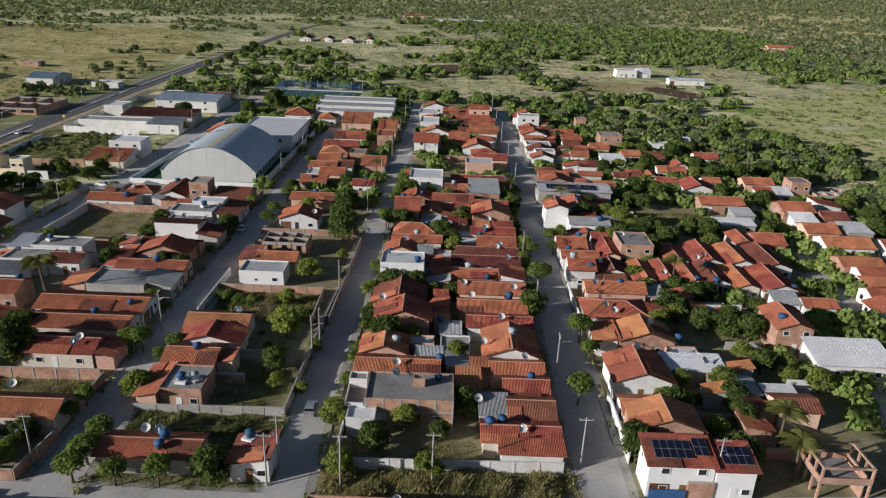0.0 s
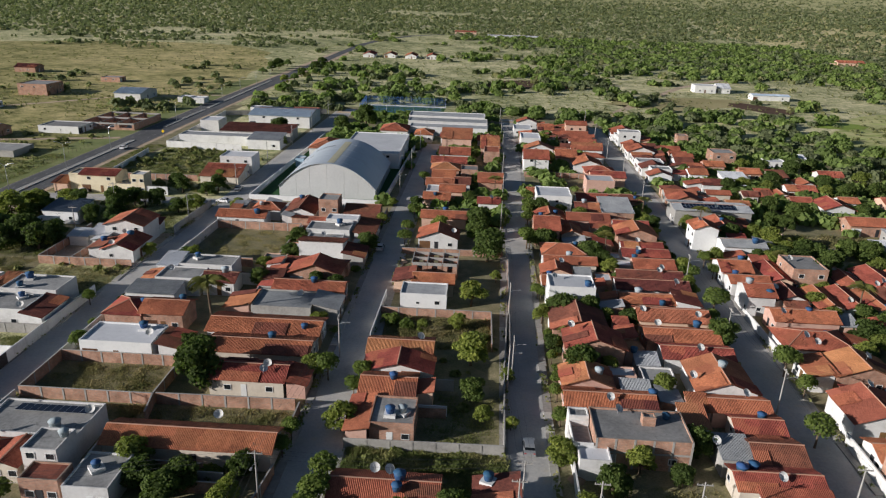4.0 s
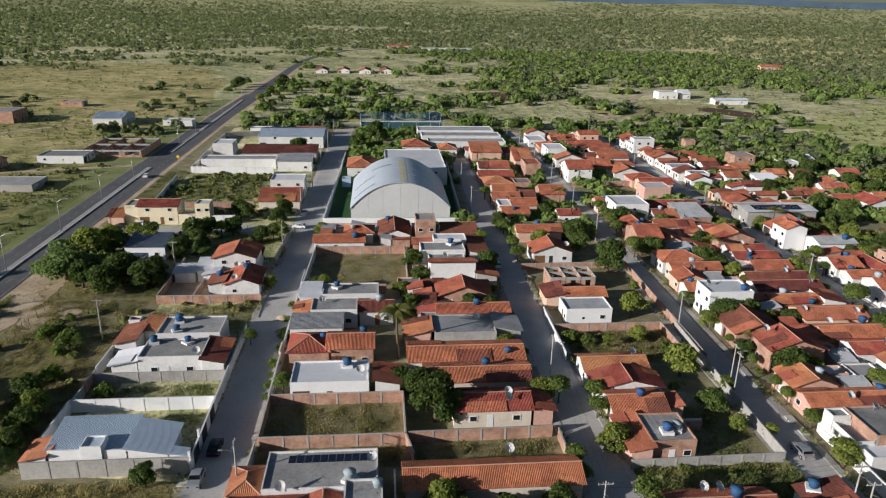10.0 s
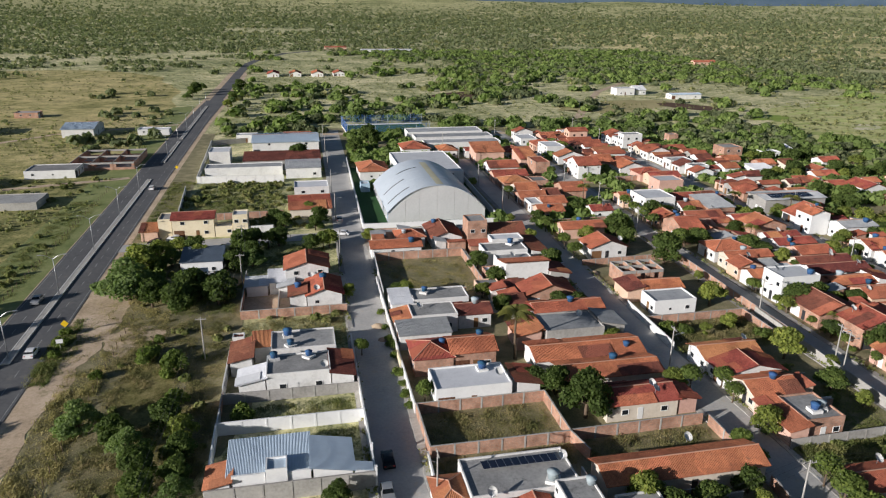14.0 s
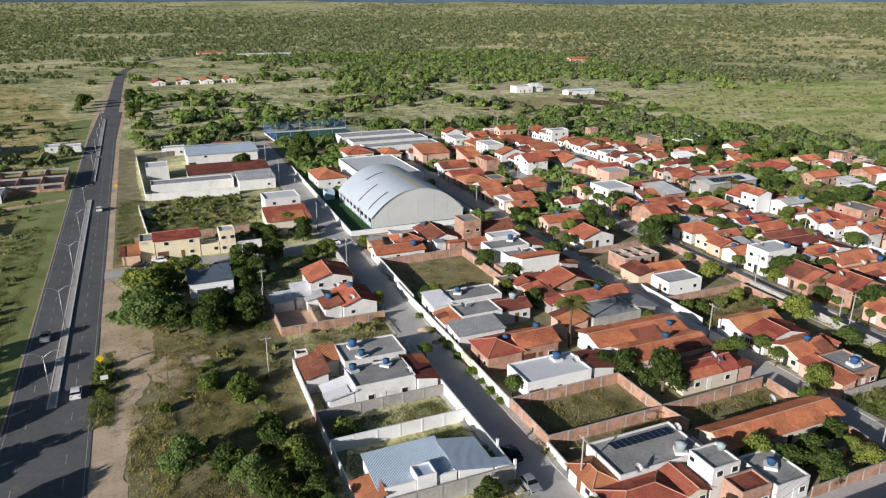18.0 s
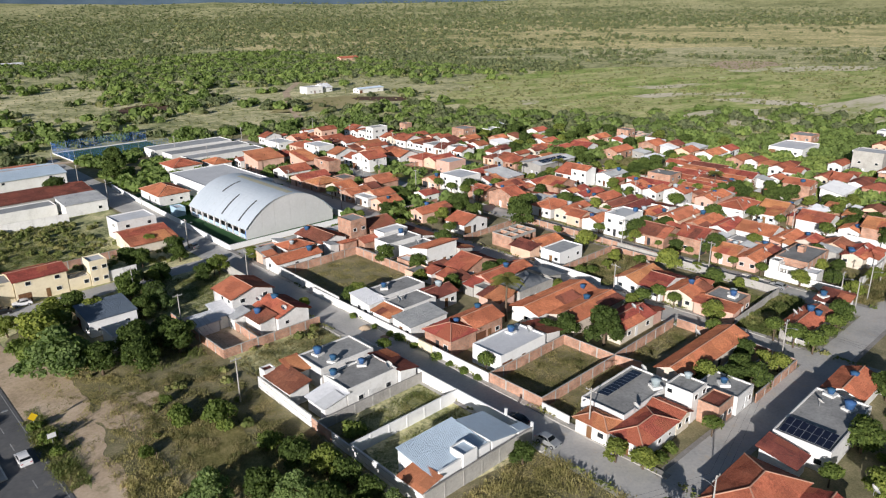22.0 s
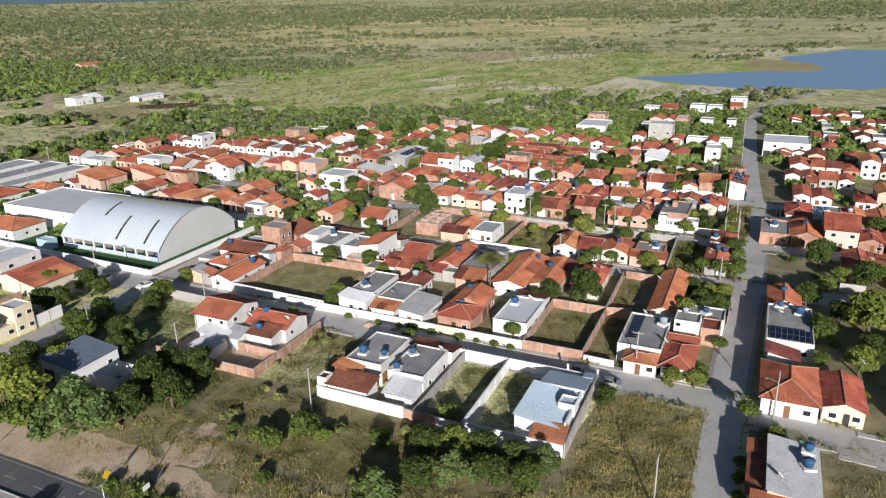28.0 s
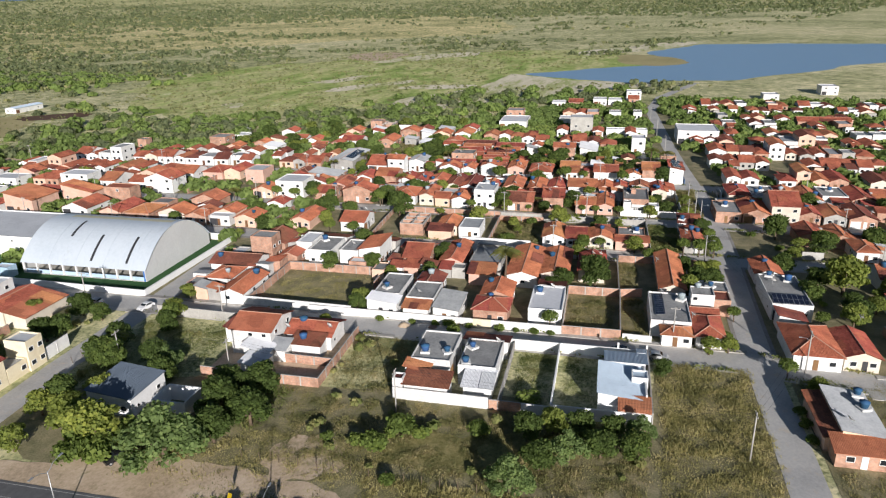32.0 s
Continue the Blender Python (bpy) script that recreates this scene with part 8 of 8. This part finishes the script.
weeds(-156, 135, -147, 170, 0.35, 0.5, "weeds_dry", 31)
strip("verge_west", [(-178.6, -60), (-178.6, 470)], 13, 0.034, "verge_green", "green grass verge of the highway", "ground")


def rise(r):
    return np.interp(r, (2900, 3500, 4100, 4700), (0.0, 14.0, 40.0, 82.0))


def scrub(name, n, seed, area, material, where, size, quads=22):
    """Bushes and low trees: over a rectangle x0, y0, x1, y1, or thinning out from r0 to r1 between two bearings."""
    rng = np.random.default_rng(seed)
    if area[0] == "box":
        x, y = rng.uniform(area[1], area[3], n), rng.uniform(area[2], area[4], n)
    else:
        r = area[1] * (area[2] / area[1]) ** rng.random(n)
        a = np.radians(rng.uniform(-50, 118, n))
        x, y = -100 + r * np.sin(a), 100 + r * np.cos(a)
    keep = np.array([where(p, q) + rng.uniform(-0.3, 0.3) > 0 for p, q in zip(x, y)])
    x, y = x[keep], y[keep]
    r = np.hypot(x + 100, y - 100)
    m = len(x)
    s = rng.uniform(*size, m) * (1 + np.clip((r - 700) / 1400, 0, 1.6))
    d = rng.normal(size=(m, quads, 3))
    d /= np.linalg.norm(d, axis=2)[..., None]
    d[..., 2] = np.abs(d[..., 2])
    k = rng.uniform(0.5, 1.0, (m, quads))
    c = d * (k * s[:, None])[..., None] * np.array([1.0, 1.0, 0.8]) + np.stack([x, y, 0.25 * s + rise(r)], 1)[:, None, :]
    nrm = d + rng.normal(size=d.shape) * 0.5
    nrm /= np.linalg.norm(nrm, axis=2)[..., None]
    t = np.cross(nrm, rng.normal(size=d.shape))
    t /= np.linalg.norm(t, axis=2)[..., None]
    b = np.cross(nrm, t)
    w = (s[:, None] * rng.uniform(0.22, 0.45, (m, quads)) * min(1.0, (30 / quads) ** 0.4))[..., None]
    ob = new(name, quads_mesh(name, c.reshape(-1, 3), (t * w).reshape(-1, 3), (b * w * 0.8).reshape(-1, 3), material))
    tagged(ob, "scattered green bushes and low trees of dry scrubland", "scrub", "", "stuff")


def in_town(x, y):
    if -96 < x < -40 and 350 < y < 394:
        return True
    if -178 < x < -152 and y < 760:
        return True
    if x < -100:
        return -152 < x and y < 360
    edge = 362 if x < 30 else 362 - (x - 30) * 1.55 if x < 130 else 207 - (x - 130) * 1.0
    return y < edge


def patch(x, y, f, o):
    return noise.fractal((x * f + o, y * f - o, o), 0.9, 2.0, 4)


def in_lake(x, y):
    return x > 325 and y < 190 - (x - 350) * 0.45 and y > -160 - (x - 480) * 0.9


def belt(x, y):
    if in_town(x, y) or in_lake(x, y):
        return -1
    edge = 362 if x < 30 else 362 - (x - 30) * 1.55 if x < 130 else 207 - (x - 130)
    deep = max(0.0, 1 - abs(x - 90) / 110)
    return (0.85 if x > 10 else 0.35) + 0.45 * deep - (y - edge) / (95 + 40 * deep) + patch(x, y, 0.01, 1.7) if x > -130 else -1


def bush(x, y):
    if in_town(x, y) or in_lake(x, y):
        return -1
    wet = -0.9 if ((x - 380) / 270) ** 2 + ((y - 270) / 190) ** 2 < 1 else 0
    r = math.hypot(x + 100, y - 100)
    a = math.degrees(math.atan2(x + 100, y - 100))

    def lump(cx, cy, rx, ry):
        return math.exp(-((x - cx) / rx) ** 2 - ((y - cy) / ry) ** 2)

    wood = 0.9 * lump(200, 720, 120, 110) + 0.9 * lump(360, 880, 130, 130) + 0.75 * lump(350, 585, 100, 70) + 0.45 * lump(-40, 455, 70, 38) + 0.4 * lump(60, 590, 80, 60)
    bare = 0.8 * lump(-60, 600, 75, 35) + 0.9 * lump(-130, 1740, 190, 200) + 0.7 * lump(110, 470, 45, 26) + 0.6 * lump(-30, 405, 60, 25)
    west = -0.2 if x < -150 and y < 760 else 0
    north = 1.0 * min(1.0, max(0.0, (r - 750) / 500)) * min(1.0, max(0.0, (62 - a) / 40))
    tan = -0.28 if a > 16 and 950 + 4 * max(0, 40 - a) < r < 1900 else 0
    deep = 0.5 * min(1.0, max(0.0, (r - 1900) / 500))
    return -0.2 + 0.55 * patch(x, y, 0.0042, 4.2) + 0.75 * patch(x, y, 0.016, 2.2) + wet + west + wood - bare + north + tan + deep


def tufts(x, y):
    return -1 if in_town(x, y) or in_lake(x, y) else 0.1 + patch(x, y, 0.012, 9.3)


def yard(x, y):
    if not (in_town(x, y) and -90 < x < 240) or not free(x, y, x, y, 0.7):
        return -1
    if any(abs(x - at(path, y)) < w for path, w in ROADS[:4]) or abs(y - 71.5 - 0.03 * x) < 5:
        return -1
    if 44 < x < 90 and 184 < y < 195:
        return -1
    return 0.25 + (0.3 if x > 45 and y > 160 else 0.0) + 1.1 * patch(x, y, 0.03, 7.7)


scrub("tree_belt", 1900, 21, ("box", -130, 90, 330, 560), "scrub_green", belt, (2.2, 5.2), 190)
scrub("tree_belt", 1700, 211, ("box", -130, 90, 330, 560), "scrub", belt, (2.0, 4.6), 190)
scrub("scrub_near", 6500, 22, ("arc", 190, 900), "scrub", bush, (1.2, 4.2), 40)
scrub("wood_green", 2600, 27, ("box", -170, 370, 360, 960), "scrub_green", bush, (2.2, 5.0), 60)
scrub("scrub_far", 52000, 23, ("arc", 600, 4680), "scrub", bush, (1.8, 3.6), 9)
scrub("field_tufts", 34000, 29, ("arc", 150, 1500), "scrub_dry", tufts, (0.4, 1.1), 7)
scrub("scrub_far_dry", 6000, 24, ("arc", 400, 4200), "scrub_dry", bush, (1.5, 3.5), 12)
scrub("far_yard_trees", 3000, 25, ("box", -90, 190, 140, 360), "scrub_green", yard, (1.4, 3.3), 60)
scrub("far_yard_trees", 3400, 26, ("box", 0, -120, 240, 60), "scrub_green", yard, (1.4, 3.3), 60)
scrub("far_yard_trees", 420, 30, ("box", 62, 60, 130, 190), "scrub_green", yard, (1.4, 3.3), 170)
scrub("far_yard_trees", 900, 31, ("box", 130, 60, 240, 190), "scrub_green", yard, (1.4, 3.3), 90)

def reeds(x, y):
    return 0.1 + patch(x, y, 0.02, 11.0) if ((x - 380) / 290) ** 2 + ((y - 270) / 200) ** 2 < 1 and not in_town(x, y) and not in_lake(x, y) else -1


scrub("low_bushes", 150, 41, ("box", -148, 92, -106, 200), "weeds_green", lambda x, y: (0.05 + patch(x, y, 0.06, 3.1)) if free(x, y, x, y, 0.8) and not -127 < x < -104 or 133 < y < 149 else -1, (0.5, 1.2), 60)
scrub("low_bushes", 300, 42, ("box", -150, 208, -104, 270), "weeds_green", lambda x, y: 0.05 + patch(x, y, 0.06, 5.1) if free(x, y, x, y, 0.8) else -1, (0.5, 1.3), 60)
scrub("low_bushes", 500, 43, ("box", -260, 60, -177, 280), "weeds_green", lambda x, y: patch(x, y, 0.03, 6.1), (0.5, 1.4), 50)
scrub("low_bushes", 60, 44, ("box", -45, 76, -21, 132), "weeds_green", lambda x, y: 0.1 + patch(x, y, 0.06, 7.1) if free(x, y, x, y, 0.8) else -1, (0.4, 1.1), 60)
scrub("marsh_bushes", 3500, 28, ("box", 120, 90, 650, 480), "scrub_dry", reeds, (0.5, 1.6), 12)

# ---- trees in the yards ----
yr = random.Random(77)
count = 0
NO_TREE = LOTS
while count < 225:
    x, y = (yr.uniform(-97, 60), yr.uniform(76, 205)) if count < 150 else (yr.uniform(-97, 5), yr.uniform(0, 62))
    if y < 205 and free(x, y, x, y, 1.0) and all(abs(x - at(p, y)) > w - 0.2 for p, w in ROADS[:4]) and abs(y - 70.4) > 4.2 and not any(a < x < c and b < y < d for a, b, c, d in NO_TREE):
        kind = yr.choice(("mango", "mango", "light", "light", "mango", "light", "shrub", "palm" if yr.random() < 0.3 else "mango"))
        wide = TREE_W[kind] * yr.uniform(0.6, 1.1)
        if not (43 < x < 65 and 76 < y < 128):
            tree(kind, x, y, wide)
        count += 1
for x, y, w in ((-182.5, 118, 9), (-184, 131, 10), (-182, 146, 9), (-185, 158, 9)):
    tree("feather", x, y, w)
for x, y, w in ((-181, 105, 8), (-183, 92, 9), (-180.5, 78, 8)):
    tree("mango", x, y, w)


def hills():
    """Land that rises slowly towards the horizon, with darker hills, tinted blue for haze, at its end."""
    for name, rings, material, label in (("rising_ground", ((2900, 0.02), (3500, 14), (4100, 40), (4700, 82)), "rise_land", "dry scrubland rising slowly to the horizon"), ("backdrop", ((4690, 50), (4780, 124), (4900, 0)), "hill", "low hills along the horizon, haze blue put in their colour")):
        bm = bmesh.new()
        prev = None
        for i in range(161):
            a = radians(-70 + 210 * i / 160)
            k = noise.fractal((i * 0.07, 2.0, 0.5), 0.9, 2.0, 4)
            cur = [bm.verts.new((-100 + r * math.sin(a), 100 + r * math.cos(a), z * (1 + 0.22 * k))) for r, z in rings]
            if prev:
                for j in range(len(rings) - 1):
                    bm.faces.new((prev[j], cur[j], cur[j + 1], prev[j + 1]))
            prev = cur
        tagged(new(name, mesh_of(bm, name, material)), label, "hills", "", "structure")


hills()

# ---- pavement slabs in front of the houses ----
SLAB = mesh_of(box_bm(-0.5, -0.5, -0.05, 0.5, 0.5, 1.0), "slab", "pavement")
pr = random.Random(17)
for name, path, half in (("pavement_a", ST_A, 3.3), ("pavement_b", ST_B, 3.1), ("pavement_c", ST_C, 2.8), ("pavement_d", ST_D, 3.3)):
    for side in (-1, 1):
        y = 18.0
        while y < 198:
            L = pr.uniform(4.5, 9.0)
            yc = y + L / 2
            if pr.random() < 0.82 and not (66 < yc < 76):
                w = pr.uniform(1.0, 1.35)
                x = at(path, yc) + side * (half + w / 2)
                put("slab", SLAB, bpy.data.objects[name], pose(x, yc, 0.05) @ Matrix.Diagonal((w, L - 0.08, pr.uniform(0.08, 0.2), 1)))
            y += L
